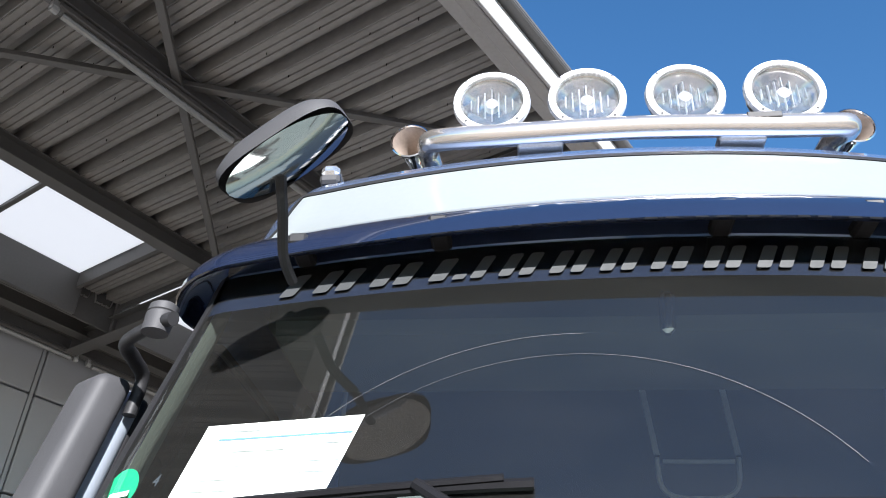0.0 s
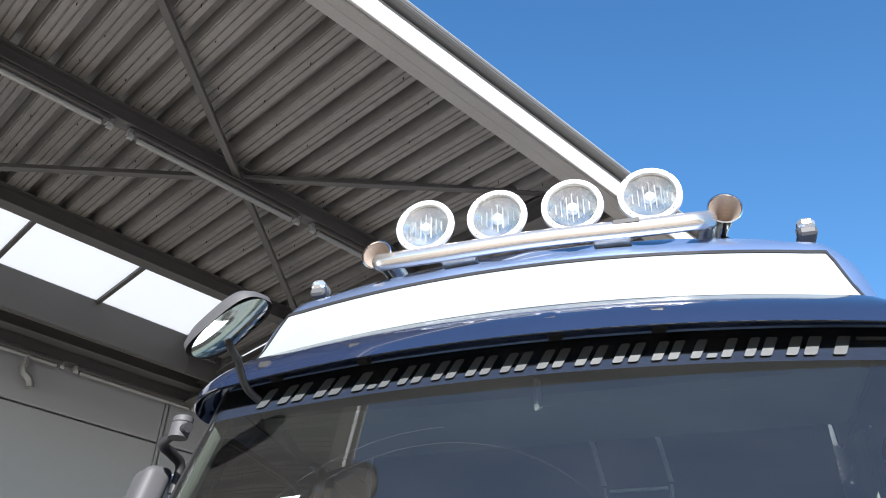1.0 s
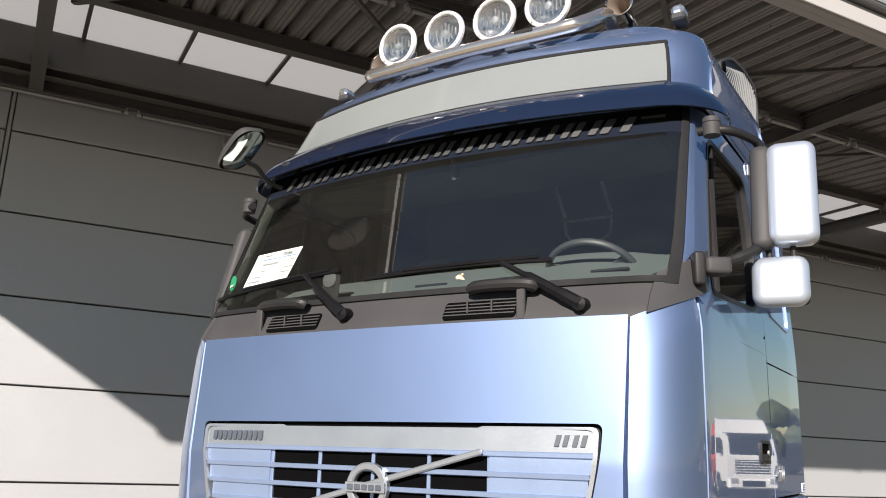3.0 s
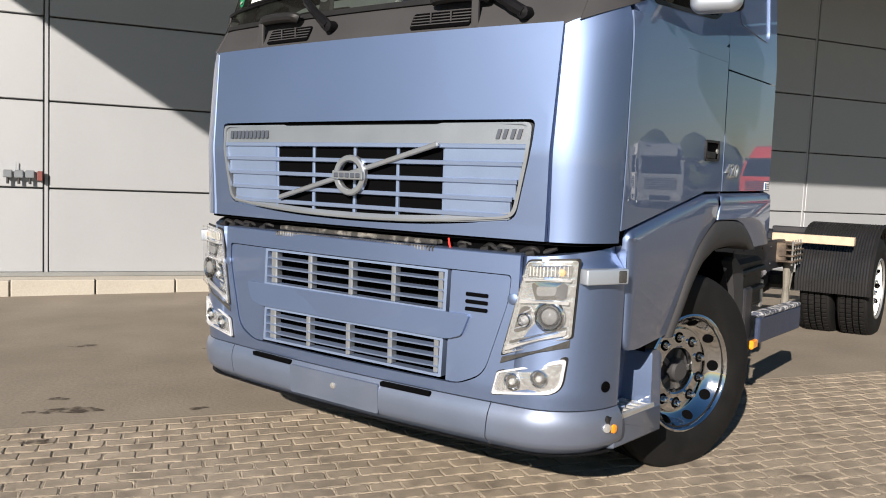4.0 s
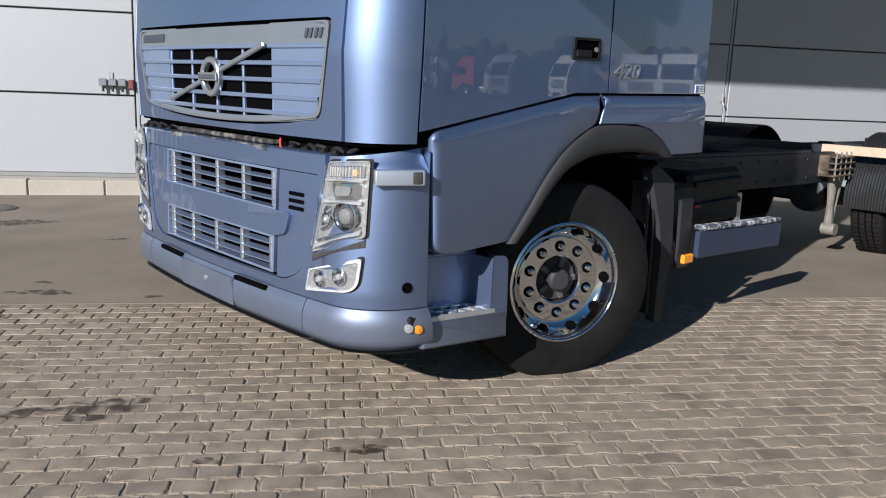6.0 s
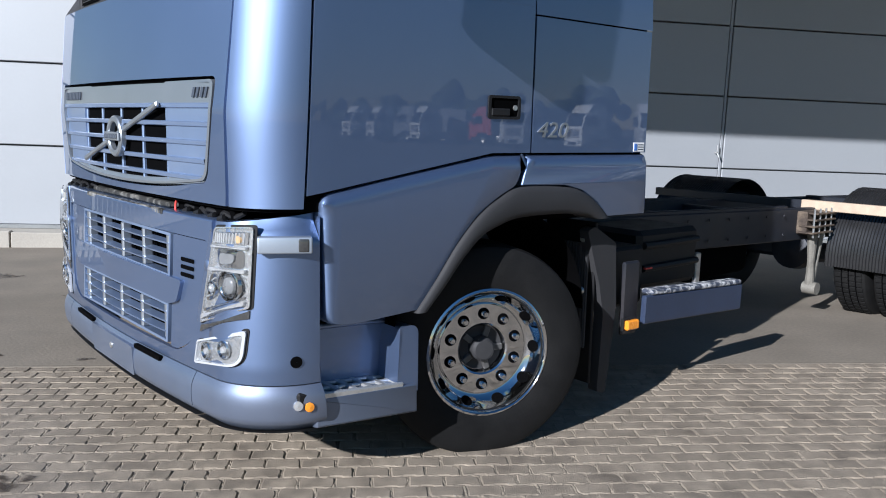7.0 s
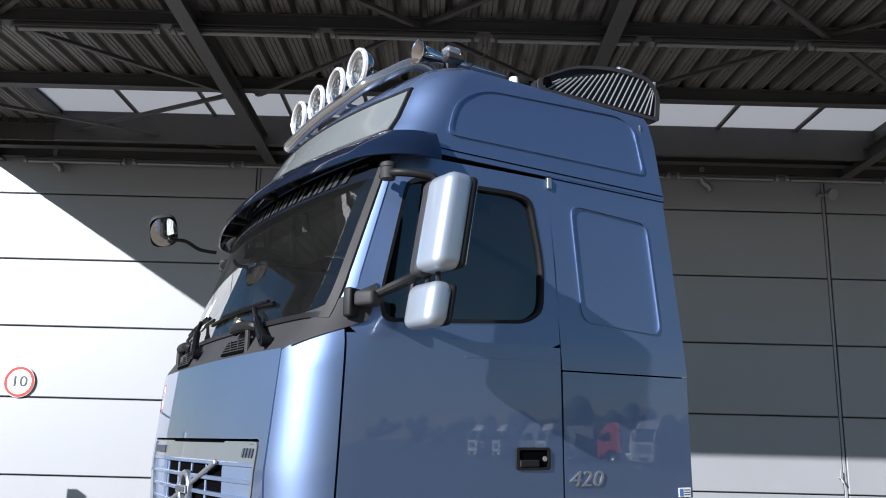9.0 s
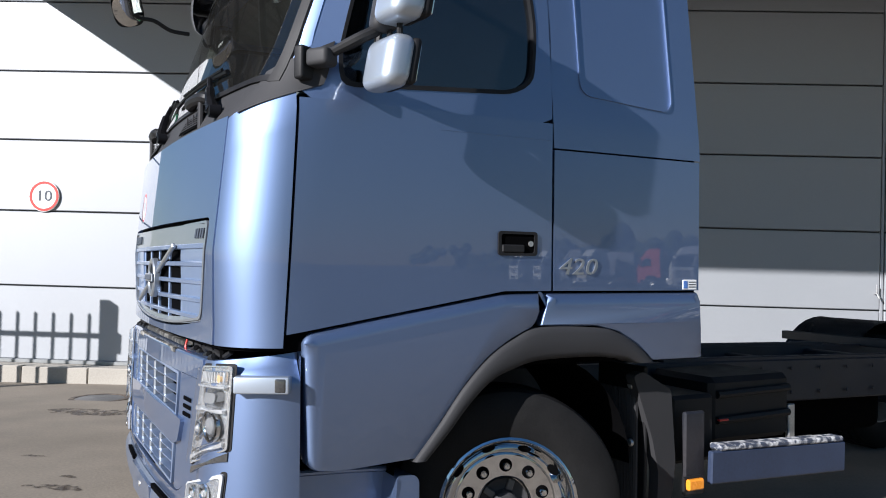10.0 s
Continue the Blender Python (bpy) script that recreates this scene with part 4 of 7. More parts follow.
for s in (1, -1):
    door = part("door", M().grid(lambda i, j: side(lerp(lerp(0.305, 0.345, j), 1.505, i), lerp(lerp(1.285, 1.447, min(1, i * 1.25)), 2.19, j), 0, s), 20, 10, X * (-0.03 * s)), PAINT, truck)
    outer = []
    rect = [(0.352, 2.19), (1.503, 2.19), (1.498, 2.6), (1.462, 3.075), (0.575, 3.065), (0.548, 2.985), (0.398, 2.42), (0.352, 2.28)]
    cy, cz = 0.98, 2.6
    n_out = len(WIN)
    for y, z in WIN:
        dy, dz = y - cy, z - cz
        best = None
        for (ay, az), (by, bz) in zip(rect, rect[1:] + rect[:1]):
            ey, ez = by - ay, bz - az
            den = dy * ez - dz * ey
            if abs(den) < 1e-9:
                continue
            t = ((ay - cy) * ez - (az - cz) * ey) / den
            u = ((ay - cy) * dz - (az - cz) * dy) / den
            if t > 0 and -1e-6 <= u <= 1 + 1e-6 and (best is None or t < best):
                best = t
        best = best or 1.1
        outer.append((cy + dy * best, cz + dz * best))
    mm = M().ring(outer, WIN, lambda y, z, d: side(y, z, d, s), -0.03, 0.0)
    part("window_surround", mm, PAINT, door)
    mm = M().ring(WIN, [(cy + (y - cy) * 0.965, cz + (z - cz) * 0.945) for y, z in WIN], lambda y, z, d: side(y, z, d, s), -0.04, 0.004)
    part("window_rubber", mm, BLACK, door)
    mm = M().prism(WIN, lambda y, z, d: side(y, z, d, s), -0.026, -0.020)
    g = part("side_window", mm, PANE_DARK, door, "dark tinted side window", 0)
    g.visible_shadow = False
    part("quarter_bar", M().tube([side(0.64, 2.25, -0.012, s), side(0.74, 2.945, -0.012, s)], 0.012, 6), BLACK, door)
    mm = M().ring(rrect(1.225, 1.60, 1.425, 1.705, 0.015, 3), rrect(1.24, 1.612, 1.41, 1.693, 0.01, 3), lambda y, z, d: side(y, z, d, s), -0.01, 0.008)
    handle = part("handle", mm, BLACK, door, "recessed black door handle")
    # near-black plate for the shade in the handle's recess
    part("recess", M().box(side(1.325, 1.652, -0.004, s), (0.012, 0.175, 0.09), 0.003), DARK, handle)
    part("grip", M().box(side(1.30, 1.63, 0.006, s), (0.012, 0.115, 0.035), 0.005), BLACK, handle)
    part("lock", M().lathe([(0.001, 0), (0.012, 0), (0.012, 0.006), (0.001, 0.006)], axis_to(side(1.392, 1.652, 0.002, s), X * s), 14), ALU, handle)
    # hair line above the handle
    mm = M().box(side(1.22, 2.115, 0.0005, s), (0.002, 0.56, 0.004), 0.0005)
    part("crease", mm, PAINT, door)

    # sleeper side: locker below, pressed panel above
    part("locker_panel", M().grid(lambda i, j: side(lerp(1.517, 2.385, i), lerp(1.447, 2.074, j), 0, s), 10, 8, X * (-0.03 * s)), PAINT, truck)
    hole = round_poly([(1.665, 2.335), (2.225, 2.30), (2.205, 2.935), (1.645, 2.965)], 0.07, 5)
    rect = (1.515, 2.385)
    def up(y, z, d, s=s):
        k = (z - 2.08) / 1.0
        yy = y - 0.05 * k * (1 if y < 2 else 1.7) * min(1, abs(y - 1.95) / 0.4)
        return side(yy, z, d, s)
    panel_with_hole("sleeper_panel", hole, 1.515, 2.39, 2.082, 3.10, up, PAINT, truck, 0.012)
    mm = M().prism([(1.95 + (y - 1.95) * 0.985, 2.63 + (z - 2.63) * 0.985) for y, z in hole], lambda y, z, d: up(y, z, d), -0.03, -0.004)
    part("pressed_panel", mm, PAINT, truck, smooth=20)
    # lower skirt of the cab behind the door and rear corner
    mm = M().ring(hole, [(1.95 + (y - 1.95) * 0.975, 2.63 + (z - 2.63) * 0.978) for y, z in hole], lambda y, z, d: up(y, z, d), -0.004, 0.006)
    part("press_bead", mm, PAINT, truck)

words("420", 0.105, Matrix(((0, 0, 1, 1.249), (1, 0, 0, 1.645), (0, 1, 0, 1.552), (0, 0, 0, 1))), SILVER, "number", truck, 0.004, 1.35, 0.2)
lab = part("maker_label", M().box(side(2.325, 1.475, 0.001), (0.003, 0.09, 0.048), 0.001), PAPER, truck, "small white and blue label")
mm = M().box(side(2.297, 1.475, 0.0035), (0.002, 0.024, 0.036), 0.0005)
part("label_field", mm, BLUEINK, lab)
mm = M()
for k in range(3):
    mm.box(side(2.34, 1.488 - 0.012 * k, 0.0035), (0.002, 0.045, 0.004), 0.0005)
part("label_lines", mm, INK, lab)

# gutter line between the cab and its high roof
for s in (-1, 1):
    for z in (3.092, 3.128):
        part("roof_joint", M().grid(lambda i, j: side(lerp(0.72, 2.31, i), z + 0.006 * j - 0.012 * i, 0.002, s), 20, 1), DARK, truck)
    mm = M().box(side(1.475, 3.055, 0.006, s), (0.012, 0.03, 0.06), 0.004)
    part("joint_clip", mm, SILVER, truck)
    # high roof flank with its long pressed field
    hole = round_poly([(0.86, 3.215), (2.19, 3.225), (2.15, 3.53), (2.05, 3.585), (1.10, 3.525), (0.92, 3.42)], [0.05, 0.05, 0.06, 0.1, 0.15, 0.15], 5)
    def hf(y, z, d, s=s):
        return side(y, z, d, s)
    def flank(i, j, s=s):
        z = lerp(3.095, 3.64, j)
        y0 = table(z, FRONT) + table(z, BOW) + table(z, CORN) * 1.114
        return side(lerp(y0, table(z, REAR), i), z, 0, s)
    part("roof_flank", M().grid(flank, 16, 10), PAINT, truck)
    part("roof_press", M().ring(hole, [(1.52 + (y - 1.52) * 0.975, 3.40 + (z - 3.40) * 0.93) for y, z in hole], hf, -0.004, 0.007), PAINT, truck)
    # round front corner of the high roof
    part("roof_corner", M().grid(lambda i, j: shell(s * lerp(1.30, 2.0, i), lerp(3.10, 3.64, j)), 12, 10), PAINT, truck)

# domed roof rising from the rim of the flanks
def dome(i, j):
    a = lerp(-3.62, 3.62, i)
    p = shell(a, 3.64)
    p.y = min(p.y, 2.29)
    c = Vector((p.x * 0.15, min(max(p.y, 1.25), 2.29), 3.64))
    q = 1 - (1 - j) ** 1.0
    r = lerp(p, c, q)
    r.z = 3.64 + 0.10 * math.sin(min(1, q * 3.5) * math.pi / 2) - 0.03 * max(0, r.y - 1.6) * min(1, q * 4)
    return r
part("roof_cap", M().grid(dome, 60, 12), PAINT, truck)
skin("roof_front", -1.31, 1.31, 3.08, 3.64, PAINT, 40, 10)
mm = M().grid(lambda i, j: Vector((lerp(-1, 1, i) * (table(lerp(1.12, 3.62, j), HALF) - 0.03), table(lerp(1.12, 3.62, j), REAR) - 0.01, lerp(1.12, 3.62, j))), 6, 10)
part("rear_wall", mm, PAINT, truck)
# illuminated sign field
mm = M()
mm.grid(lambda i, j: shell(lerp(-1.22 + 0.07 * j, 1.22 - 0.07 * j, i), lerp(3.225, 3.475, j), 0.012), 40, 4, Y * 0.02)
part("sign_field", mm, WHITE, truck, "blank white roof sign panel")
mm = M()
for z0, z1 in ((3.205, 3.224), (3.476, 3.495)):
    mm.grid(lambda i, j: shell(lerp(-1.25, 1.25, i) * (1 - 0.05 * (z0 > 3.3)), lerp(z0, z1, j), 0.016), 40, 1, Y * 0.02)
for s in (-1, 1):
    mm.grid(lambda i, j: shell(s * (lerp(1.215, 1.25, i) - 0.07 * j), lerp(3.21, 3.49, j), 0.016), 2, 6, Y * 0.02)
part("sign_surround", mm, BLACK, truck)

# sun visor: smoked acrylic, bent round the corners
def vis(i, j):
    e = lerp(-1, 1, i)
    a = e * 1.98
    end = abs(e)
    zt, zb = 3.20 - 0.01 * end ** 4, 3.030 + 0.012 * end ** 10
    z = lerp(zt, zb, j)
    p = shell(a, 3.16, 0.025 + 0.15 * math.sin(j * 1.5) * (1 - 0.62 * end ** 6))
    return Vector((p.x, p.y, z))
mm = M().grid(vis, 48, 6, lambda p: Vector((0, 0.012, 0.0)))
mm.grid(lambda i, j: vis(i, j) + Vector((0, 0.012, -0.004)), 48, 6)
part("sun_visor", mm, GLOSSBLACK, truck, "smoked dark blue sun visor")
for x in (-0.55, 0.1, 0.42, -0.9):
    part("visor_bracket", M().box(fr(x, 3.085, 0.06), (0.05, 0.12, 0.035), 0.008), BLACK, truck)
mm = M().grid(lambda i, j: shell(lerp(-1.05, 1.05, i), lerp(3.196, 3.206, j), 0.026), 30, 1, Y * 0.01)
part("visor_strip", mm, CHROME, truck)

# light bar, lamps, horns and markers on the roof
bar_pts = [(-0.66, 1.10, 3.80), (-0.68, 0.95, 3.82), (-0.66, 0.80, 3.73), (-0.62, 0.70, 3.665), (-0.424, 0.665, 3.645), (0.0, 0.65, 3.645), (0.424, 0.665, 3.645), (0.583, 0.675, 3.65), (0.62, 0.70, 3.665), (0.66, 0.80, 3.73), (0.68, 0.95, 3.82), (0.66, 1.10, 3.80)]


def smooth_path(pts, n=5):
    """A Catmull-Rom curve through the points."""
    pts = [Vector(p) for p in pts]
    out = []
    for i in range(len(pts) - 1):
        p0, p1, p2, p3 = pts[max(i - 1, 0)], pts[i], pts[i + 1], pts[min(i + 2, len(pts) - 1)]
        for k in range(n):
            t = k / n
            out.append(0.5 * (2 * p1 + (p2 - p0) * t + (2 * p0 - 5 * p1 + 4 * p2 - p3) * t * t + (3 * p1 - p0 - 3 * p2 + p3) * t ** 3))
    return out + [pts[-1]]


bar = part("light_bar", M().tube(smooth_path(bar_pts), 0.036, 14), STEEL, truck, "polished steel tube light bar")
for x in (-0.30, 0.30):
    part("bar_bracket", M().box((x, 0.72, 3.62), (0.14, 0.10, 0.03), 0.006), ALU, bar)
mm = M().box((0.36, 0.628, 3.66), (0.10, 0.006, 0.022), 0.002)
part("bar_label", mm, BLACK, bar, "small black maker label")


def roof_lamp(x):
    aim = Vector((x * 0.04, -1, -0.03)).normalized()
    m = axis_to((x, 0.70, 3.812), aim)
    body = part("roof_lamp", M().lathe([(0.001, -0.11), (0.05, -0.108), (0.09, -0.08), (0.115, -0.03), (0.122, 0.0)], m, 28), CHROME, truck, "round chrome driving lamp")
    part("lamp_ring", M().lathe([(0.100, 0.002), (0.102, 0.014), (0.108, 0.020), (0.122, 0.012), (0.125, -0.004), (0.112, -0.01)], m, 36, True), LAMPRING, body, "white lamp ring")
    part("reflector", M().lathe([(0.001, -0.06), (0.03, -0.055), (0.07, -0.03), (0.102, 0.0)], m, 28), LAMPWHITE, body)
    mm = M()
    for k in range(-3, 4):
        mm.box(m @ Vector((k * 0.022, 0, -0.012)), (0.004, 0.012, 0.13 - 0.03 * abs(k)), 0.001)
    mm.lathe([(0.001, 0.0), (0.02, -0.004), (0.022, -0.03)], m, 14)
    part("bulb_shield", mm, ALU, body)
    part("lens", M().lathe([(0.001, 0.012), (0.05, 0.010), (0.093, 0.002), (0.093, -0.002), (0.05, 0.005), (0.001, 0.007)], m, 28), LENS, body)
    for k in range(4):
        mt = m @ pose(0, 0, 0, 0, 0, 45 + 90 * k) @ pose(0.114, 0, 0.017)
        part("ring_screw", M().lathe([(0.001, 0.003), (0.004, 0.002), (0.0045, 0.0)], mt, 8), GREY, body)
    part("lamp_foot", M().box((x, 0.70, 3.68), (0.035, 0.05, 0.04), 0.006), BLACK, body)


for x in (-0.449, -0.146, 0.159, 0.461):
    roof_lamp(x)


def horn(x):
    m = axis_to((x, 0.935, 3.862), (0.06 * (1 if x > 0 else -1), -1, -0.02))
    h = part("air_horn", M().lathe([(0.012, -0.62), (0.016, -0.45), (0.02, -0.25), (0.032, -0.12), (0.05, -0.04), (0.068, 0.0), (0.072, 0.006), (0.067, 0.008), (0.064, 0.0)], m, 24), CHROME, truck, "chrome air horn")
    part("horn_bowl", M().lathe([(0.064, 0.002), (0.042, -0.04), (0.025, -0.12), (0.001, -0.2)], m, 20), HORNBOWL, h)
    part("horn_foot", M().box((x, 1.15, 3.79), (0.04, 0.08, 0.11), 0.01), BLACK, h)


horn(-0.745)
horn(0.752)
for x in (-1.02, 1.04):
    mk = part("roof_marker", M().box((x, 0.98, 3.75), (0.065, 0.10, 0.05), 0.016), LAMPWHITE, truck, "white roof marker lamp")
    part("marker_base", M().box((x, 0.99, 3.715), (0.07, 0.11, 0.04), 0.01), GREY, mk)
part("antenna", M().tube([(0.82, 1.15, 3.74), (0.80, 1.22, 3.80), (0.72, 1.45, 4.02)], 0.004, 6), BLACK, truck)
part("roof_hatch_knob", M().lathe([(0.03, 0), (0.026, 0.05), (0.001, 0.055)], axis_to((0.95, 1.45, 3.70), Z), 12), PAPER, truck)

# roof fins with slanted ribs
for s in (-1, 1):
    fo = round_poly([(1.50, 3.635), (2.40, 3.625), (2.42, 3.80), (2.34, 3.90), (2.05, 3.90), (1.75, 3.84), (1.50, 3.70)], [0.03, 0.02, 0.05, 0.06, 0.1, 0.1, 0.04], 4)
    def fin(y, z, d, s=s):
        return Vector((s * (1.115 - 0.02 * (2.3 - y) + d), y, z))
    f = part("roof_fin", M().prism(fo, fin, -0.06, 0.0), BLACK, truck, "black ribbed roof fin")
    fi = [(1.97 + (y - 1.97) * 0.93, 3.755 + (z - 3.755) * 0.84) for y, z in fo]
    part("fin_rim", M().ring(fo, fi, fin, -0.01, 0.012), GREY, f)
    mm = M()
    for k in range(21):
        y0 = 1.56 + 0.040 * k
        zt = min(3.88, 3.73 + max(0, (y0 - 1.55)) * 0.32)
        mm.tube([fin(y0 - 0.03, 3.655, 0.004), fin(min(y0 + 0.10, 2.39), zt, 0.004)], 0.0055, 6)
    part("fin_rib", mm, ZINC, f)
    part("fin_nose", M().lathe([(0.001, 0.0), (0.025, 0.0), (0.03, 0.02), (0.001, 0.022)], axis_to(fin(1.56, 3.69, 0.0), X * s), 14), DARK, f)
    part("fin_bracket", M().box((s * 1.03, 2.20, 3.88), (0.09, 0.12, 0.14), 0.01), SILVER, f)


# mirrors
def mirrors(s, fold=0):
    """fold: degrees by which the whole mirror is swung back."""
    swing = Matrix.Translation((1.275, 0.5, 0)) @ pose(0, 0, 0, 0, 0, fold) @ Matrix.Translation((-1.275, -0.5, 0))
    def P(x, y, z):
        q = swing @ Vector((x - (0.028 if x > 1.4 else 0) + (0.08 if s < 0 and x > 1.3 else 0), y, z))
        return Vector((s * q.x, q.y, q.z))
    arm = part("mirror_arm", M().tube(smooth_path([P(1.22, 0.50, 2.925), P(1.275, 0.50, 2.925), P(1.34, 0.525, 2.918), P(1.42, 0.60, 2.908), P(1.452, 0.665, 2.885), P(1.455, 0.67, 2.78)]), 0.019, 12), BLACK, truck, "dark grey mirror arm")
    part("arm_cap", M().lathe([(0.001, -0.040), (0.034, -0.040), (0.037, 0.0), (0.037, 0.010), (0.034, 0.013), (0.037, 0.016), (0.036, 0.034), (0.028, 0.040), (0.001, 0.041)], axis_to(P(1.275, 0.50, 2.938), Z), 22), GREY, arm)
    part("lower_arm", M().tube(smooth_path([P(1.285, 0.425, 2.345), P(1.33, 0.46, 2.365), P(1.39, 0.52, 2.40), P(1.44, 0.59, 2.445), P(1.455, 0.62, 2.52)]), [0.020] * 5 + [0.023] * 8 + [0.03] * 4, 10), BLACK, arm)
    part("arm_hinge", M().rbox(P(1.285, 0.41, 2.335) + Vector((0.03, 0.06, 0)) * (s < 0), (0.10, 0.085, 0.068), 0.018, Euler((0, 0, s * 0.6)).to_matrix()), GREY, arm)
    part("hinge_plate", M().rbox(P(1.225, 0.365, 2.32) + Vector((0.03, 0.06, 0)) * (s < 0), (0.045, 0.09, 0.13), 0.012, Euler((0, 0, s * 0.55)).to_matrix()), BLACK, arm)
    turn = Euler((0, 0, s * (0.12 + radians(fold)))).to_matrix()
    def lean(mm, zm):
        """The mirrors tip back a little, and narrow towards their heads."""
        mm.v = [(p[0], p[1] + 0.17 * (p[2] - zm), p[2]) for p in mm.v]
        return mm
    def housing(name, x0, x1, z0, z1, yc, depth):
        xm, zm = (x0 + x1) / 2, (z0 + z1) / 2
        mm = M().rbox(P(xm, yc, zm), (x1 - x0, depth * 1.2, z1 - z0), 0.048, turn, 6)
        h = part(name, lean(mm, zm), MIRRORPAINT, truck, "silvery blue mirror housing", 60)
        part("mirror_glass", lean(M().rbox(P(xm, yc + depth * 0.80, zm), (x1 - x0 - 0.07, 0.012, z1 - z0 - 0.06), 0.005, turn), zm), CHROME, h)
        part("mirror_back", lean(M().rbox(P(xm, yc + depth * 0.55, zm), (x1 - x0 - 0.02, depth * 0.45, z1 - z0 - 0.02), 0.03, turn), zm), BLACK, h)
        return h
    housing("upper_mirror", 1.475, 1.662, 2.435, 2.875, 0.645, 0.12)
    housing("lower_mirror", 1.405, 1.615, 2.195, 2.395, 0.60, 0.10)
    part("arm_column", lean(M().rbox(P(1.455, 0.635, 2.65) if s > 0 else P(1.51, 0.575, 2.65), (0.085 if s > 0 else 0.15, 0.11, 0.45), 0.035, turn, 5), 2.65), GREY, arm, "dark grey column beside the mirror")
    for x in (1.47, 1.56):
        part("mirror_pin", M().tube([P(x, 0.62, 2.38), P(x, 0.62, 2.46)], 0.012, 8), BLACK, arm)


mirrors(1)
mirrors(-1, 27)


def front_mirror():
    c = Vector((-0.835, -0.035, 3.035))
    n = Vector((0.5, 0.1, -0.86)).normalized()
    e1 = (Vector((0.86, 0.0, 0.5)) - n * Vector((0.86, 0.0, 0.5)).dot(n)).normalized()
    m = Matrix((e1, n.cross(e1), n)).transposed().to_4x4()
    m = m @ pose(0, 0, 0, 0, 0, 16)
    m.translation = c
    def fn(i, j):
        t = i * 2 * math.pi
        r, h = [(1.0, 0.022), (1.0, 0.0), (0.85, -0.022), (0.5, -0.036), (0.0, -0.042)][min(4, int(j * 4 + 1e-6))]
        cx, sy = math.cos(t), math.sin(t)
        return m @ Vector((math.copysign(abs(cx) ** 0.6, cx) * 0.142 * r, math.copysign(abs(sy) ** 0.6, sy) * 0.085 * r, h))
    h = part("front_mirror", M().grid(fn, 32, 4), GREY, truck, "small dark grey convex front mirror", 60)
    part("mirror_glass", M().grid(lambda i, j: m @ Vector((math.cos(i * 2 * math.pi) * 0.140 * j, math.sin(i * 2 * math.pi) * 0.083 * j, 0.034 - 0.012 * j * j)), 28, 4), CHROME, h)
    part("mirror_stalk", M().tube(smooth_path([c + Vector((-0.02, 0.03, 0)), (-0.85, 0.03, 2.985), (-0.87, 0.12, 2.985), (-0.885, 0.22, 2.945), (-0.89, 0.33, 2.94)]), 0.012, 8), BLACK, h)


front_mirror()

# bumper and the lower front
def low(x, z, d):
    return fr(x, z, d)


BP = round_poly([(-0.87, 1.085), (0.87, 1.085), (0.865, 0.98), (0.765, 0.64), (0.64, 0.585), (-0.64, 0.585), (-0.765, 0.64), (-0.865, 0.98)], [0.02, 0.02, 0.1, 0.12, 0.04, 0.04, 0.12, 0.1], 5)
part("bumper_top", M().grid(lambda i, j: fr(lerp(-0.905, 0.905, i), 1.165 + 0.012 * math.sin(j * math.pi * 0.5), -0.03 * (1 - math.cos(j * math.pi * 0.5))), 30, 5, Y * 0.03), PAINT, truck, smooth=50)
panel_with_hole("bumper_skin", BP, -0.905, 0.905, 0.535, 1.165, fr, PAINT, truck, 0.02)
# the lid in pieces round the two lower grilles
LG = [(-0.575, 0.89, 0.56, 1.08), (-0.565, 0.60, 0.555, 0.775)]
def lidpiece(x0, x1, z0, z1):
    return M().grid(lambda i, j: fr(lerp(x0, x1, i), lerp(z0, z1, j), -0.006), 12, 4, Y * 0.03)
bl = part("bumper_lid", lidpiece(-0.585, 0.57, 0.775, 0.89), PAINT, truck, "blue lower front lid")
for s in (-1, 1):
    poly = [(0.575, 1.080), (0.864, 1.080), (0.860, 0.98), (0.761, 0.645), (0.638, 0.590), (0.575, 0.590)]
    part("lid_wing", M().prism(round_poly([(s * x, z) for x, z in poly], [0.005, 0.02, 0.1, 0.1, 0.05, 0.005], 4), fr, -0.04, -0.006, 3), PAINT, bl, smooth=20)
mm = M().prism(round_poly([(-0.70, 0.895), (0.685, 0.895), (0.65, 0.80), (0.58, 0.778), (-0.58, 0.778), (-0.66, 0.80)], 0.02, 4), fr, -0.006, 0.012)
part("cross_band", mm, PAINT, bl, smooth=25)
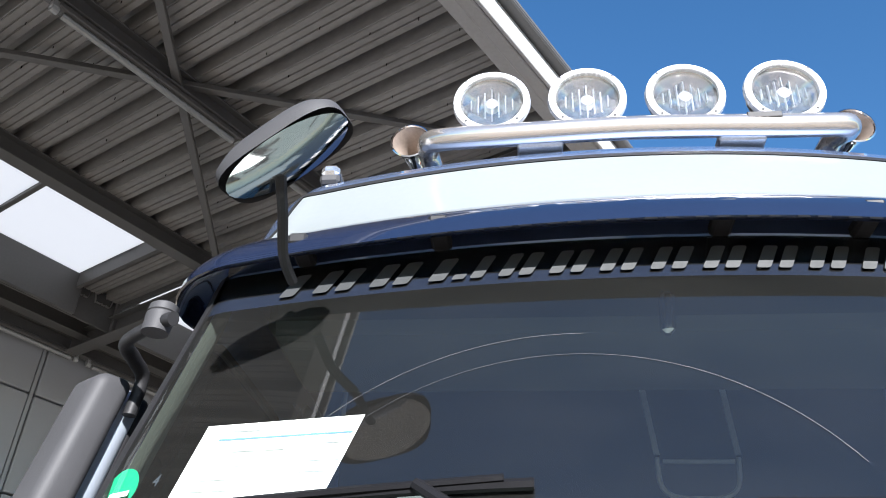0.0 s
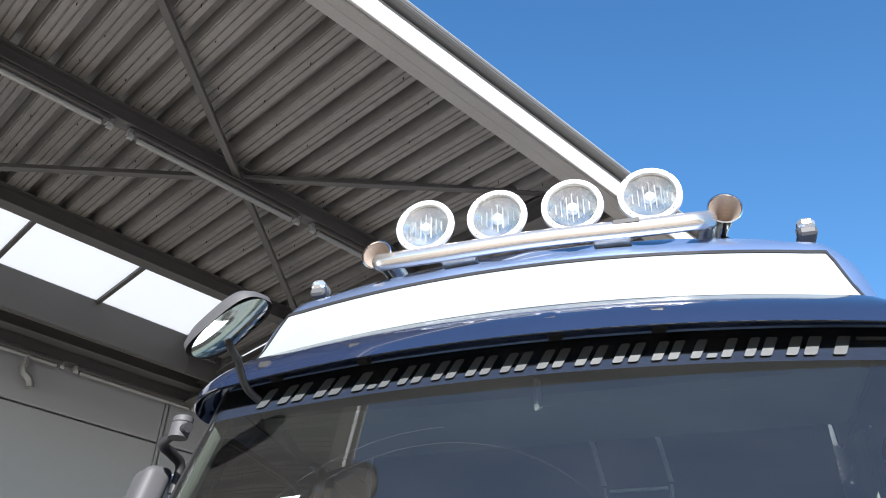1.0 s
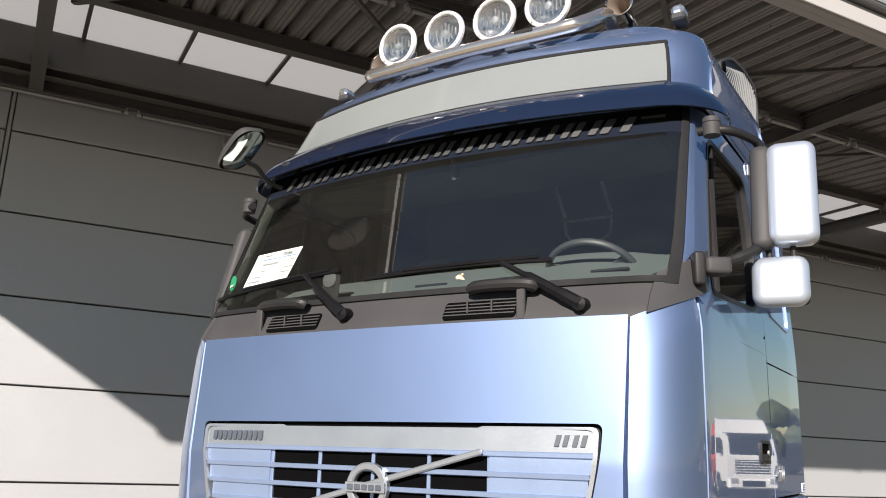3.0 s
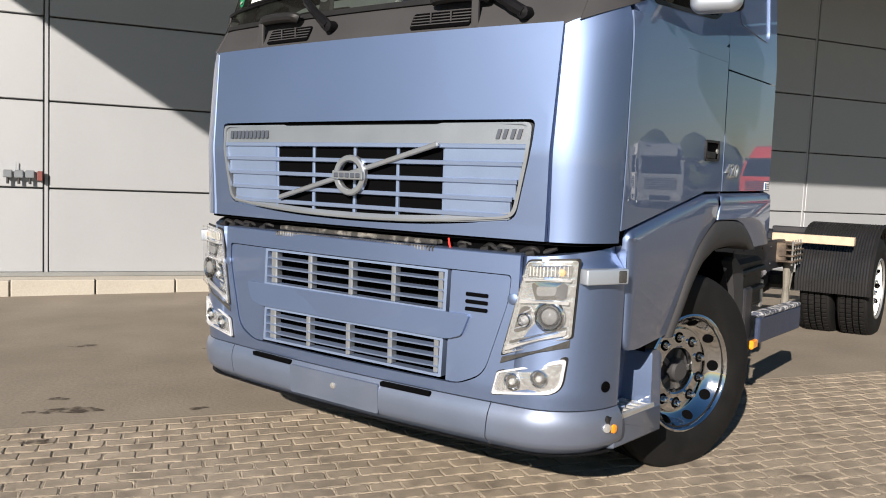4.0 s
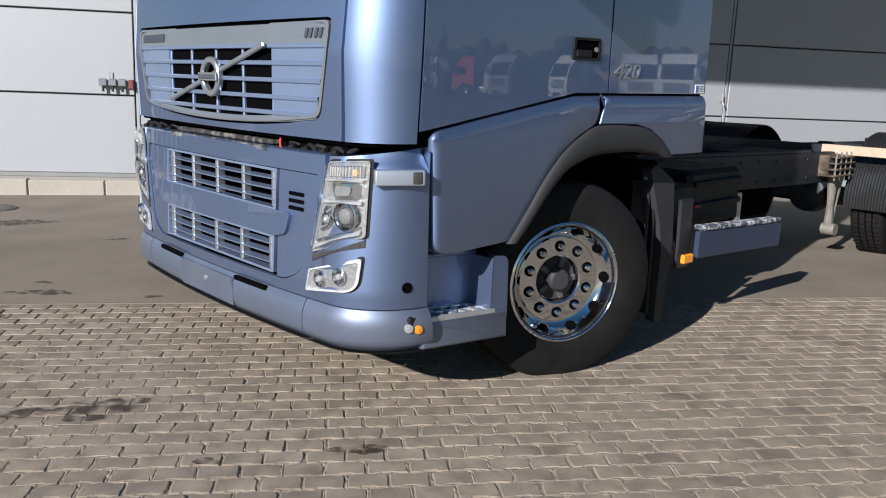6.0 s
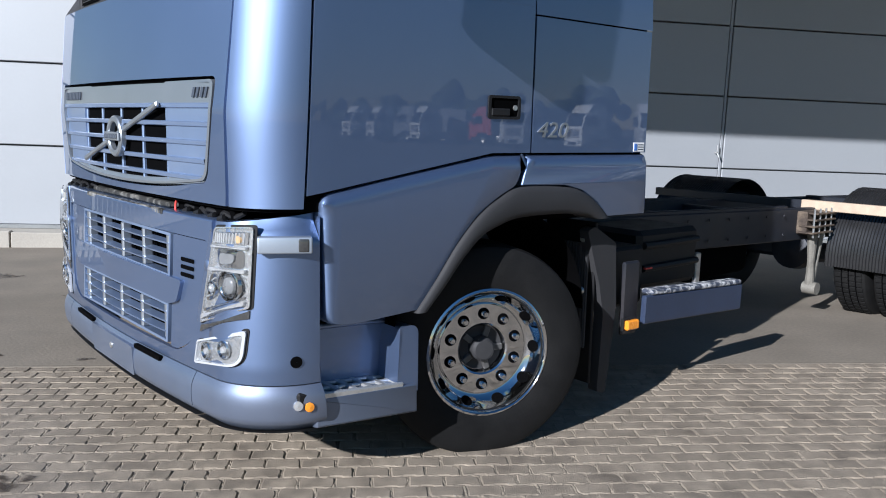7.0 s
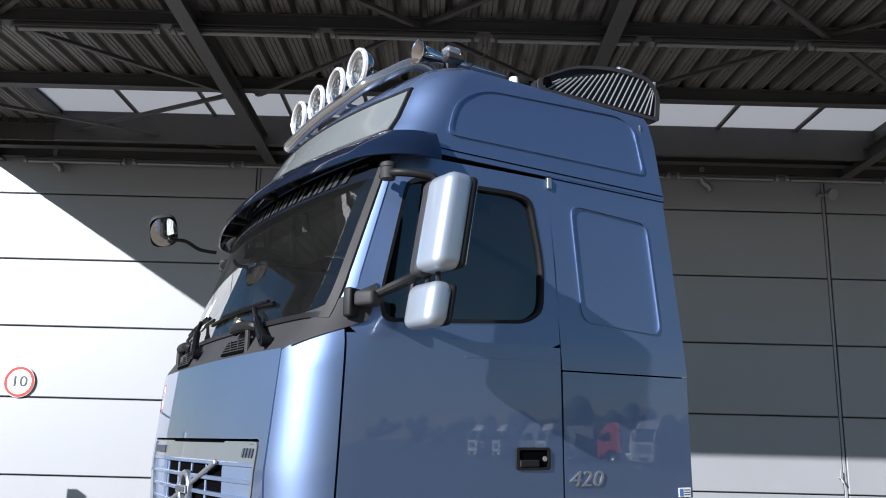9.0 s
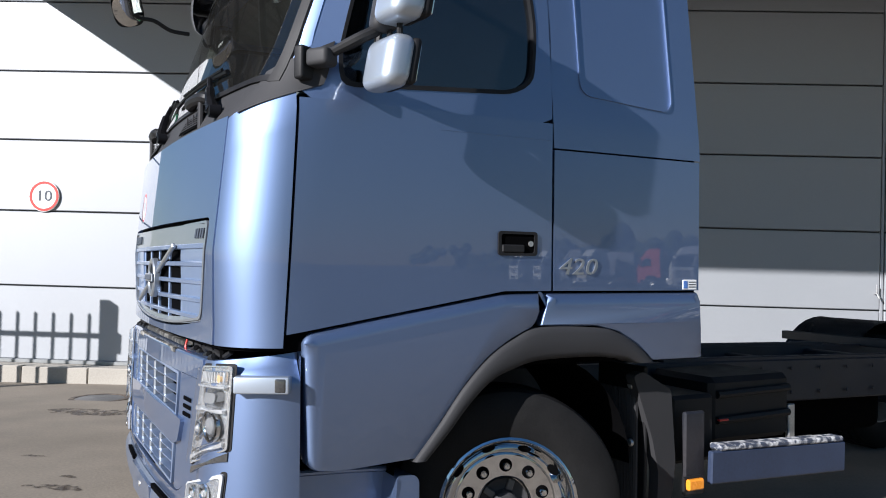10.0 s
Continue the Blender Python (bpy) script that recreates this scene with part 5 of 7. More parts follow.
for x0, z0, x1, z1 in LG:
    g = part("lower_grille", M().ring(rrect(x0, z0, x1, z1, 0.006, 2), rrect(x0 + 0.016, z0 + 0.012, x1 - 0.016, z1 - 0.012, 0.004, 2), fr, -0.05, 0.0), LIGHTBAR, truck, "pale blue barred lower grille")
    # sheet that stands for the dark depth, its shade painted near black
    part("grille_shade_sheet", M().grid(lambda i, j: fr(lerp(x0, x1, i), lerp(z0, z1, j), -0.09), 8, 2), DARK, g)
    for k in (1, 2, 3):
        z = lerp(z0, z1, k / 4)
        part("bar", M().grid(lambda i, j: fr(lerp(x0 + 0.01, x1 - 0.01, i), z + [-0.006, -0.005, 0.003, 0.006][min(3, int(j * 3 + 0.01))], [-0.05, -0.006, -0.002, -0.05][min(3, int(j * 3 + 0.01))]), 14, 3), LIGHTBAR, g)
    for k in (0, 1, 2, 3, 4):
        x = lerp(x0 + 0.05, x1 - 0.04, k / 4) if k else x0 + 0.055
        part("upright", M().box(fr(x, (z0 + z1) / 2, -0.03), (0.026 if k else 0.04, 0.045, z1 - z0 - 0.02), 0.006), SILVER, g)
    mm = M()
    for k in range(50):
        mm.box(fr(lerp(x0 + 0.02, x1 - 0.02, k / 49), (z0 + z1) / 2, -0.08), (0.004, 0.004, z1 - z0 - 0.02), 0.001)
    part("insect_mesh", mm, DARK, g)
# slots are near-black patches on the lid, their inner shade drawn as colour
for k in range(3):
    part("lid_slot", M().prism(rrect(0.655, 0.975 - 0.032 * k, 0.765, 0.992 - 0.032 * k, 0.006, 3, 0.0), fr, -0.004, -0.002), DARK, bl)
for s in (-1, 1):
    part("plug", M().lathe([(0.001, 0.0045), (0.019, 0.004), (0.024, 0.001), (0.025, -0.01)], axis_to(fr(s * 0.882, 0.985, 0.002), fr(s * 0.882, 0.985, 1) - fr(s * 0.882, 0.985, 0)), 18), PAINT, truck)

def roll(a, j):
    """The rounded section of the lowest bumper."""
    t = 2 * j - 1
    return shell(a, lerp(0.330, 0.530, j), 0.030 * (1 - abs(t) ** 2.6) + 0.002 - (0.03 * (0.25 - j) * 4 if j < 0.25 else 0))


# corner of the lower front with the lamps
PROJLENS = mat("projector_lens_glass", (0.17, 0.175, 0.18), 0.03, 0.0, 0.1, 30, 90, 0.0, 1.0)
FOGRING = mat("pale_silver_lamp_frame", (0.46, 0.475, 0.50), 0.3, 0.15, 0.05, 6, 80, 0.0, 0.3)
COVER = pane_glass("headlamp_cover", (0.96, 0.97, 0.98), 1.45, 0.01)
for s in (-1, 1):
    def shoulder(i, j):
        """The corner draws in to a neck under the cab."""
        z = lerp(0.535, lerp(1.17, 1.215, i), j)
        k = min(1, max(0, (z - 1.10) / 0.105))
        return shell(s * lerp(0.93, 2.0, i), z, -0.055 * k * k * (3 - 2 * k) * min(1, i * 2.5))
    part("bumper_corner", M().grid(shoulder, 26, 30, inward(0.05)), PAINT, truck, smooth=50)
    c0 = part("corner_return", M().grid(lambda i, j: shell(s * 2.0, lerp(0.535, 1.205, j)) + Vector((-s * 0.10 * i, 0.015 * i, 0)), 2, 6), PAINT, truck)
    HL = round_poly([(0.944, 1.150), (1.138, 1.166), (1.124, 0.848), (0.853, 0.748)], [0.02, 0.012, 0.012, 0.012], 4)
    def hin(k, kz):
        return [(s * (1.01 + (x - 1.01) * k), 0.96 + (z - 0.96) * kz) for x, z in HL]
    def out_of(x, z):
        return fr(s * x, z, 1) - fr(s * x, z, 0)
    hl = part("headlamp", M().ring(hin(1, 1), hin(0.94, 0.97), fr, 0.0, 0.012), LAMPBASE, truck, "large clear headlamp with chrome inner parts")
    part("lamp_seal", M().ring(hin(1.075, 1.04), hin(0.99, 0.99), fr, 0.0, 0.003), BLACK, hl)
    part("housing", M().prism(hin(0.98, 0.98), fr, 0.002, 0.004, 3), LAMPBASE, hl)
    lip = [(1.122, 0.838), (0.850, 0.738), (0.842, 0.708), (1.120, 0.805)]
    part("lamp_lip", M().prism([(s * x, z) for x, z in lip], fr, 0.001, 0.006, 2), LAMPDARK, hl, "grey strip under the lamp")
    def tray(name, poly, h0, h1, mt, r=0.008):
        part(name, M().prism(round_poly([(s * x, z) for x, z in poly], r, 3), lambda x, z, d: fr(x, z, h0 + (h1 - h0) * d), 0.0, 1.0, 2), mt, hl, smooth=20)
    tray("indicator", [(0.955, 1.132), (1.122, 1.145), (1.118, 1.092), (0.945, 1.084)], 0.003, 0.010, LAMPWHITE)
    tray("reflector_band", [(0.940, 1.080), (1.118, 1.088), (1.117, 1.078), (0.938, 1.069)], 0.003, 0.024, LAMPINNER, 0.003)
    tray("upper_reflector", [(0.962, 1.064), (1.108, 1.072), (1.104, 1.000), (0.985, 0.992)], 0.003, 0.008, CHROME, 0.02)
    tray("upper_bowl", [(0.990, 1.052), (1.072, 1.056), (1.066, 1.018), (0.992, 1.010)], 0.008, 0.014, PROJLENS, 0.016)
    tray("brow", [(0.925, 0.992), (1.114, 1.000), (1.112, 0.984), (0.922, 0.975)], 0.003, 0.024, LAMPINNER, 0.004)
    tray("foot_strip", [(0.868, 0.788), (1.108, 0.876), (1.106, 0.858), (0.866, 0.768)], 0.003, 0.018, LAMPINNER, 0.004)
    tray("foot_strip", [(0.885, 0.812), (1.108, 0.893), (1.107, 0.883), (0.884, 0.800)], 0.003, 0.014, CHROME, 0.003)
    tray("side_reflector", [(0.925, 0.962), (0.972, 0.966), (0.958, 0.868), (0.896, 0.845)], 0.003, 0.010, CHROME, 0.02)
    for k in range(11):
        x = 0.958 + 0.0148 * k
        part("indicator_rib", M().tube([fr(s * x, 1.090 + 0.05 * (x - 0.95), 0.012), fr(s * x, 1.128 + 0.08 * (x - 0.95), 0.011)], 0.004, 5), LAMPINNER, hl)
    part("indicator_bulb", M().lathe([(0.001, 0.006), (0.014, 0.004), (0.017, -0.004)], axis_to(fr(s * 1.085, 1.113, 0.011), out_of(1.085, 1.113)), 12), BULB, hl)
    for x, z, r in ((1.048, 0.930, 0.054), (0.945, 0.905, 0.026)):
        m = axis_to(fr(s * x, z, 0.004), out_of(x, z))
        rim = part("projector_ring", M().lathe([(r * 1.22, 0.0), (r * 1.18, 0.014), (r * 1.06, 0.016), (r * 1.0, 0.008), (r * 0.94, 0.016), (r * 0.80, 0.012), (r * 0.72, 0.004)], m, 30), CHROME, hl)
        part("projector_well", M().lathe([(r * 0.74, 0.0045), (r * 0.68, 0.005), (r * 0.62, 0.003)], m, 24), GREY, rim)
        part("projector", M().lathe([(r * 0.66, 0.002), (r * 0.60, 0.014), (r * 0.40, 0.022), (0.001, 0.026)], m, 24), LAMPINNER if r < 0.04 else PROJLENS, rim)
    for k in range(4):
        part("reflector_rib", M().tube([fr(s * (0.905 + 0.012 * k), 0.865 + 0.024 * k, 0.013), fr(s * (0.955 + 0.005 * k), 0.885 + 0.022 * k, 0.015)], 0.0035, 5), LAMPINNER, hl)
    lens = part("lens", M().prism(hin(0.945, 0.965), fr, 0.028, 0.032, 4), COVER, hl, smooth=0)
    lens.visible_shadow = False
    FG = round_poly([(0.834, 0.672), (1.114, 0.760), (1.098, 0.612), (0.812, 0.572)], [0.012, 0.018, 0.055, 0.012], 5)
    def fin_(k, kz):
        return [(s * (0.957 + (x - 0.957) * k), 0.65 + (z - 0.65) * kz) for x, z in FG]
    fg = part("fog_lamp", M().ring(fin_(1.0, 1.0), fin_(0.925, 0.83), fr, 0.0, 0.014), FOGRING, truck, "twin fog lamp in a silver frame")
    part("lamp_seal", M().ring(fin_(1.05, 1.09), fin_(1.0, 1.0), fr, 0.0, 0.003), BLACK, fg)
    part("housing", M().prism(fin_(0.97, 0.95), fr, 0.002, 0.004, 3), LAMPBASE, fg)
    for x, z in ((0.905, 0.640), (1.020, 0.668)):
        m = axis_to(fr(s * x, z, 0.003), out_of(x, z))
        rim = part("fog_reflector", M().lathe([(0.037, 0.0), (0.038, 0.009), (0.033, 0.012), (0.026, 0.004), (0.001, 0.002)], m, 22), CHROME, fg)
        part("bulb_cap", M().lathe([(0.015, 0.004), (0.012, 0.014), (0.001, 0.016)], m, 12), LAMPINNER, rim)
    lens = part("lens", M().prism(fin_(0.905, 0.80), fr, 0.019, 0.022, 3), COVER, fg, smooth=0)
    lens.visible_shadow = False
    # side marker on the corner
    p0, p1 = shell(s * 1.42, 1.10, 0.004), shell(s * 1.90, 1.10, 0.004)
    d = (p1 - p0).normalized()
    nn = Vector((d.y, -d.x, 0)) * s
    mr = Matrix((d, nn, Z)).transposed()
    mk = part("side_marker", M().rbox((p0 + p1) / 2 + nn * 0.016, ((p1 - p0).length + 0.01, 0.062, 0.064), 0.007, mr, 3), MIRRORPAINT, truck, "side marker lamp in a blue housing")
    part("marker_lens", M().rbox(p0 + (p1 - p0) * 0.86 + nn * 0.024, (0.042, 0.052, 0.052), 0.006, mr, 3), LAMPDARK, mk, "smoked marker lens")
    # hole drawn as a near-black disc, its shade in the colour
    part("tow_hole", M().lathe([(0.024, 0.001), (0.023, 0.005), (0.001, 0.005)], axis_to(shell(s * 1.78, 0.63, 0.0), shell(s * 1.78, 0.63, 1) - shell(s * 1.78, 0.63, 0)), 20), DARK, truck)
    # lowest bumper piece
    part("bumper_end", M().grid(lambda i, j: roll(s * lerp(0.845, 2.0, i), j), 22, 12, inward(0.04)), PAINT_DULL, truck, "scuffed grey-blue bumper end", 40)
    part("bumper_underside", M().grid(lambda i, j: shell(s * lerp(0.845, 2.0, i), 0.335 - 0.02 * j, 0.012 - 0.12 * j), 20, 2), BLACK, truck)
part("bumper", M().grid(lambda i, j: roll(lerp(-0.84, 0.84, i), j), 30, 12, inward(0.04)), PAINT_DULL, truck, "scuffed grey-blue lower bumper", 40)
part("bumper_lip", M().grid(lambda i, j: shell(lerp(-0.84, 0.84, i), 0.335 - 0.02 * j, 0.012 - 0.14 * j), 24, 2), BLACK, truck)
plate = part("plate_mount", M().prism(rrect(-0.335, 0.372, 0.225, 0.512, 0.01, 3), fr, 0.010, 0.034, 3), PAINT_DULL, truck, "empty number plate mount")
part("screw", M().lathe([(0.001, 0.006), (0.014, 0.004), (0.016, 0)], axis_to(fr(-0.05, 0.458, 0.034), -Y), 14), ALU, plate)
# no cut here either: the slots' shade is a near-black patch
for x0, x1 in ((-0.62, -0.345), (0.235, 0.51)):
    part("bumper_slot", M().prism(rrect(x0, 0.508, x1, 0.530, 0.006, 3), fr, 0.008, 0.026), DARK, truck)
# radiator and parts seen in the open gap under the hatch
# near-black block behind them: the gap's shade put into its colour
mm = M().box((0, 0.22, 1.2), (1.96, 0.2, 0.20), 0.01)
part("gap_shade_block", mm, DARK, truck)
mm = M().box((-0.02, 0.095, 1.192), (0.98, 0.05, 0.022), 0.005)
part("radiator_top", mm, RADTOP, truck, "dusty radiator top rail")
mm = M()
for k in range(60):
    mm.box((-0.50 + k * 0.0165, 0.06, 1.165), (0.008, 0.05, 0.022), 0.002)
part("radiator_core", mm, RADTOP, truck)
part("red_hose", M().tube(smooth_path([(0.55, 0.09, 1.15), (0.545, 0.07, 1.18), (0.53, 0.08, 1.215)]), 0.005, 7), RED, truck)
random.seed(21)
for x in (-0.95, -0.86, -0.76, -0.63, 0.62, 0.72, 0.83, 0.93):
    a = [random.uniform(-0.03, 0.03) for _ in range(6)]
    mm = M().tube(smooth_path([(x - 0.06, 0.13, 1.17 + a[0] * 0.4), (x - 0.02 + a[1], 0.11, 1.20), (x + 0.04, 0.12 + a[2], 1.185), (x + 0.10, 0.15, 1.20 + a[3] * 0.5)]), 0.011, 7)
    mm.lathe([(0.001, -0.02), (0.016, -0.018), (0.016, 0.018), (0.001, 0.02)], axis_to((x + a[4], 0.10, 1.178), (1, 0.2, 0.3)), 8)
    part("gap_hose", mm, BLACK, truck)

# vents, steps and wipers on the cowl
for x0, x1 in ((-0.685, -0.34), (0.235, 0.60)):
    # no opening is cut: the vent's depth is a near-black patch, shade as colour
    v = part("cowl_vent", M().prism(rrect(x0 + 0.05, 2.14, x1, 2.215, 0.012, 3), fr, 0.002, 0.005), DARK, truck)
    for k in range(4):
        z = 2.1555 + 0.0145 * k
        part("slat", M().grid(lambda i, j: fr(lerp(x0 + 0.055, x1 - 0.005, i), z + 0.0045 * j, 0.008 + 0.002 * j), 8, 1, Y * 0.004), GREY, v)
    for q in (1 / 3, 2 / 3):
        part("slat_divider", M().box(fr(lerp(x0 + 0.05, x1, q), 2.1775, 0.008), (0.007, 0.006, 0.07), 0.001), GREY, v)
for x0, x1 in ((-0.70, -0.43), (0.395, 0.668)):
    g = part("cowl_grip", M().tube(smooth_path([fr(x0, 2.262, 0.03), fr(x0 + 0.03, 2.268, 0.055), fr((x0 + x1) / 2, 2.27, 0.062), fr(x1 - 0.03, 2.265, 0.055), fr(x1, 2.255, 0.03)]), [0.012] + [0.026] * 19 + [0.012], 10), BLACK, truck, "dark grey grab handle")
    xx = x0 + 0.01 if x0 < 0 else x1 - 0.05
    part("grip_post", M().box(fr(xx, 2.19, 0.018), (0.035, 0.02, 0.13), 0.005), GREY, g)


def wiper(px, pz, elbow, tip):
    w = part("wiper", M().tube(smooth_path([fr(px, pz, 0.03), fr(lerp(px, elbow[0], 0.35), lerp(pz, elbow[1], 0.35), 0.045), fr(lerp(px, elbow[0], 0.7), lerp(pz, elbow[1], 0.7), 0.04), fr(elbow[0], elbow[1], 0.03)]), [0.026] * 4 + [0.021] * 6 + [0.012] * 6, 8), WIPER, truck, "black windscreen wiper")
    part("pivot", M().lathe([(0.001, 0.05), (0.026, 0.045), (0.03, 0.0)], axis_to(fr(px, pz, 0.0), -Y), 16), WIPER, w)
    d = 1 if elbow[0] < px else -1
    x0 = elbow[0] + 0.20
    part("blade", M().tube([fr(lerp(x0, tip[0], t), lerp(elbow[1] - 0.0, tip[1], t) + 0.012 * math.sin(t * 3.1), 0.018) for t in [k / 10 for k in range(11)]], 0.011, 6), WIPER, w)
    part("blade_arm", M().tube([fr(lerp(x0 - 0.05, tip[0] + 0.2, t), lerp(elbow[1], tip[1], 0.15 + 0.6 * t) + 0.018, 0.03) for t in (0, 0.5, 1)], 0.008, 6), WIPER, w)


wiper(0.86, 2.17, (0.50, 2.375), (-0.16, 2.36))
wiper(-0.20, 2.195, (-0.515, 2.42), (-1.13, 2.355))

# fine arcs that old wiper blades have scratched into the screen
for r, a0, a1 in ((0.535, 32, 142), (0.59, 88, 140)):
    pts = [fr(-0.25 + r * 1.1 * math.cos(radians(lerp(a0, a1, k / 40))), 2.185 + r * math.sin(radians(lerp(a0, a1, k / 40))), 0.006) for k in range(41)]
    part("wiper_scratch", M().tube(pts, 0.0003, 4), SCRATCH, ws, "fine scratched arc")

# flank below the door: skirt, arch, steps
SK = [(0.365, 1.284), (0.72, 1.347), (1.25, 1.434), (1.475, 1.438), (1.41, 1.292), (1.30, 1.245), (1.18, 1.17), (1.07, 1.055), (0.97, 0.92), (0.865, 0.768), (0.52, 0.748), (0.395, 0.762)]
SK2 = [(1.485, 1.438), (2.385, 1.438), (2.40, 1.115), (2.08, 1.115), (2.0, 1.19), (1.88, 1.255), (1.75, 1.285), (1.44, 1.292)]


def pillow(poly, fn, base, face, inset):
    """A pressed panel whose rim rounds down from the face to the base; inset(a, b): how far in the rounding begins."""
    n = len(poly)
    area = sum(poly[i][0] * poly[(i + 1) % n][1] - poly[(i + 1) % n][0] * poly[i][1] for i in range(n))
    sg = 1 if area > 0 else -1
    nor = []
    for i in range(n):
        a, c = Vector(poly[i - 1]), Vector(poly[(i + 1) % n])
        d = (c - a).normalized()
        nor.append((-d.y * sg, d.x * sg))
    rings = []
    for k in range(7):
        t = k / 6 * math.pi / 2
        rings.append([fn(p[0] + q[0] * inset(*p) * (1 - math.cos(t)), p[1] + q[1] * inset(*p) * (1 - math.cos(t)), base + (face - base) * math.sin(t)) for p, q in zip(poly, nor)])
    rings.insert(0, [fn(p[0], p[1], base - 0.05) for p in poly])
    v = [p for r in rings for p in r]
    f = [(k * n + i, k * n + (i + 1) % n, (k + 1) * n + (i + 1) % n, (k + 1) * n + i) for k in range(len(rings) - 1) for i in range(n)]
    f.append(tuple((len(rings) - 1) * n + i for i in range(n)))
    return M().add(v, f)


def dense(poly, step=0.03):
    """The outline with points at even steps."""
    out = []
    for p, q in zip(poly, poly[1:] + poly[:1]):
        k = max(1, int(math.dist(p, q) / step))
        out += [(lerp(p[0], q[0], j / k), lerp(p[1], q[1], j / k)) for j in range(k)]
    return out


def rim_front(y, z):
    """Wide and soft along the head and the front edge of the skirt, narrow elsewhere."""
    head = 1.284 + (y - 0.365) * 0.170 if y < 1.25 else 1.438
    k = max(0, 1 - (head - z) / 0.03) if y > 0.36 else 0
    g = max(0, 1 - (y - 0.36) / 0.06) if z < 1.25 else 0
    return 0.008 + 0.050 * max(min(1, k), min(1, g))


for s in (1, -1):
    def fl(y, z, d, s=s):
        return Vector((s * (1.245 + d - 0.035 * max(0, 1.25 - z)), y, z))
    part("side_skirt", pillow(dense(round_poly(SK, [0.05, 0.1, 0.02, 0.01, 0.03, 0.05, 0.05, 0.05, 0.05, 0.02, 0.04, 0.06], 5)), fl, -0.020, 0.016, rim_front), PAINT, truck, smooth=40)
    part("rear_skirt", pillow(dense(round_poly(SK2, 0.012, 3)), fl, -0.020, 0.016, rim_front), PAINT, truck, smooth=40)
    arc = [(0.835, 0.76), (0.95, 0.90), (1.06, 1.045), (1.18, 1.165), (1.30, 1.24), (1.44, 1.288), (1.75, 1.28), (1.88, 1.25), (2.0, 1.185), (2.09, 1.11)]
    inn = [(0.895, 0.76), (0.99, 0.86), (1.09, 0.975), (1.20, 1.07), (1.31, 1.115), (1.44, 1.145), (1.72, 1.15), (1.83, 1.14), (1.92, 1.13), (1.98, 1.11)]
    arc, inn = ([(p.x, p.y) for p in smooth_path([(y, z, 0) for y, z in line], 6)] for line in (arc, inn))
    n = len(arc)
    prof = [(0.0, -0.03), (0.0, 0.016), (0.06, 0.026), (0.2, 0.034), (0.5, 0.038), (0.8, 0.036), (0.93, 0.030), (1.0, 0.018), (1.0, -0.10)]
    v = [fl(lerp(a[0], c[0], t), lerp(a[1], c[1], t), d) for t, d in prof for a, c in zip(arc, inn)]
    mm = M().add(v, [(r * n + i, r * n + i + 1, (r + 1) * n + i + 1, (r + 1) * n + i) for r in range(len(prof) - 1) for i in range(n - 1)])
    part("wheel_arch", mm, GREY, truck, "dark grey plastic wheel arch", 50)
    # inner arch sheet, near black: the shade in the arch is its colour
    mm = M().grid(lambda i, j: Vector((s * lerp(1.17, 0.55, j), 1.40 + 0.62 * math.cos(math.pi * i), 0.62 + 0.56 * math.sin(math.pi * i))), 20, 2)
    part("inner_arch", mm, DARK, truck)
    # solid near-black block: the shade behind the step put into a shape
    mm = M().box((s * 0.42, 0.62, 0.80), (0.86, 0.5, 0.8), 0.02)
    part("step_shade_block", mm, DARK, truck)
    # step box: back panel in the pocket, end wall, valance, open aluminium tread
    st = part("step_box", M().prism(round_poly([(0.29, 0.722), (0.84, 0.702), (0.84, 0.38), (0.29, 0.38)], 0.012, 3), lambda y, z, d: Vector((s * (1.07 + d), y, z)), -0.10, 0.0), PAINT, truck)
    part("step_rim", M().tube([(s * 1.068, 0.29, 0.722), (s * 1.070, 0.60, 0.712), (s * 1.08, 0.80, 0.703)], 0.014, 10), PAINT, st)
    part("step_end", M().prism(round_poly([(0.762, 0.40), (0.785, 0.700), (0.880, 0.694), (0.878, 0.40)], [0.005, 0.02, 0.03, 0.005], 4), lambda y, z, d: Vector((s * (1.222 + d - 0.02 * max(0, (z - 0.62) / 0.08) ** 2), y, z)), -0.20, 0.0), PAINT, st, smooth=40)
    part("step_side", pillow(dense(round_poly([(0.345, 0.470), (0.872, 0.440), (0.876, 0.300), (0.352, 0.336)], 0.012, 3), 0.05), lambda y, z, d: Vector((s * (1.218 + d), y, z)), -0.02, 0.014, lambda y, z: 0.012), PAINT_DULL, st, smooth=40)
    def tz(y):
        return 0.474 - 0.072 * (y - 0.40)
    tip = Euler((math.atan(-0.072), 0, 0)).to_matrix()
    tr = part("tread", M().box((s * 1.219, 0.59, tz(0.59) - 0.010), (0.022, 0.41, 0.036), 0.005, tip), TREAD, st, "open aluminium step tread")
    for x in (1.085, 1.150):
        part("tread_bar", M().box((s * x, 0.58, tz(0.58)), (0.024, 0.43, 0.014), 0.004, tip), TREAD, tr)
    for k in range(6):
        y = 0.40 + 0.076 * k
        part("tread_bar", M().box((s * 1.145, y, tz(y) + 0.001), (0.16, 0.030, 0.014), 0.004, tip), TREAD, tr)
    # near-black sheet for the shade seen through the open tread
    part("tread_shade_sheet", M().box((s * 1.14, 0.58, 0.412), (0.17, 0.47, 0.012), 0.002), DARK, tr)
    lm = part("step_lamp", M().lathe([(0.001, 0.010), (0.019, 0.007), (0.022, -0.02)], axis_to((s * 1.235, 0.268, 0.455), (s, -0.5, 0)), 16), LAMPINNER, st, "small round white lamp")
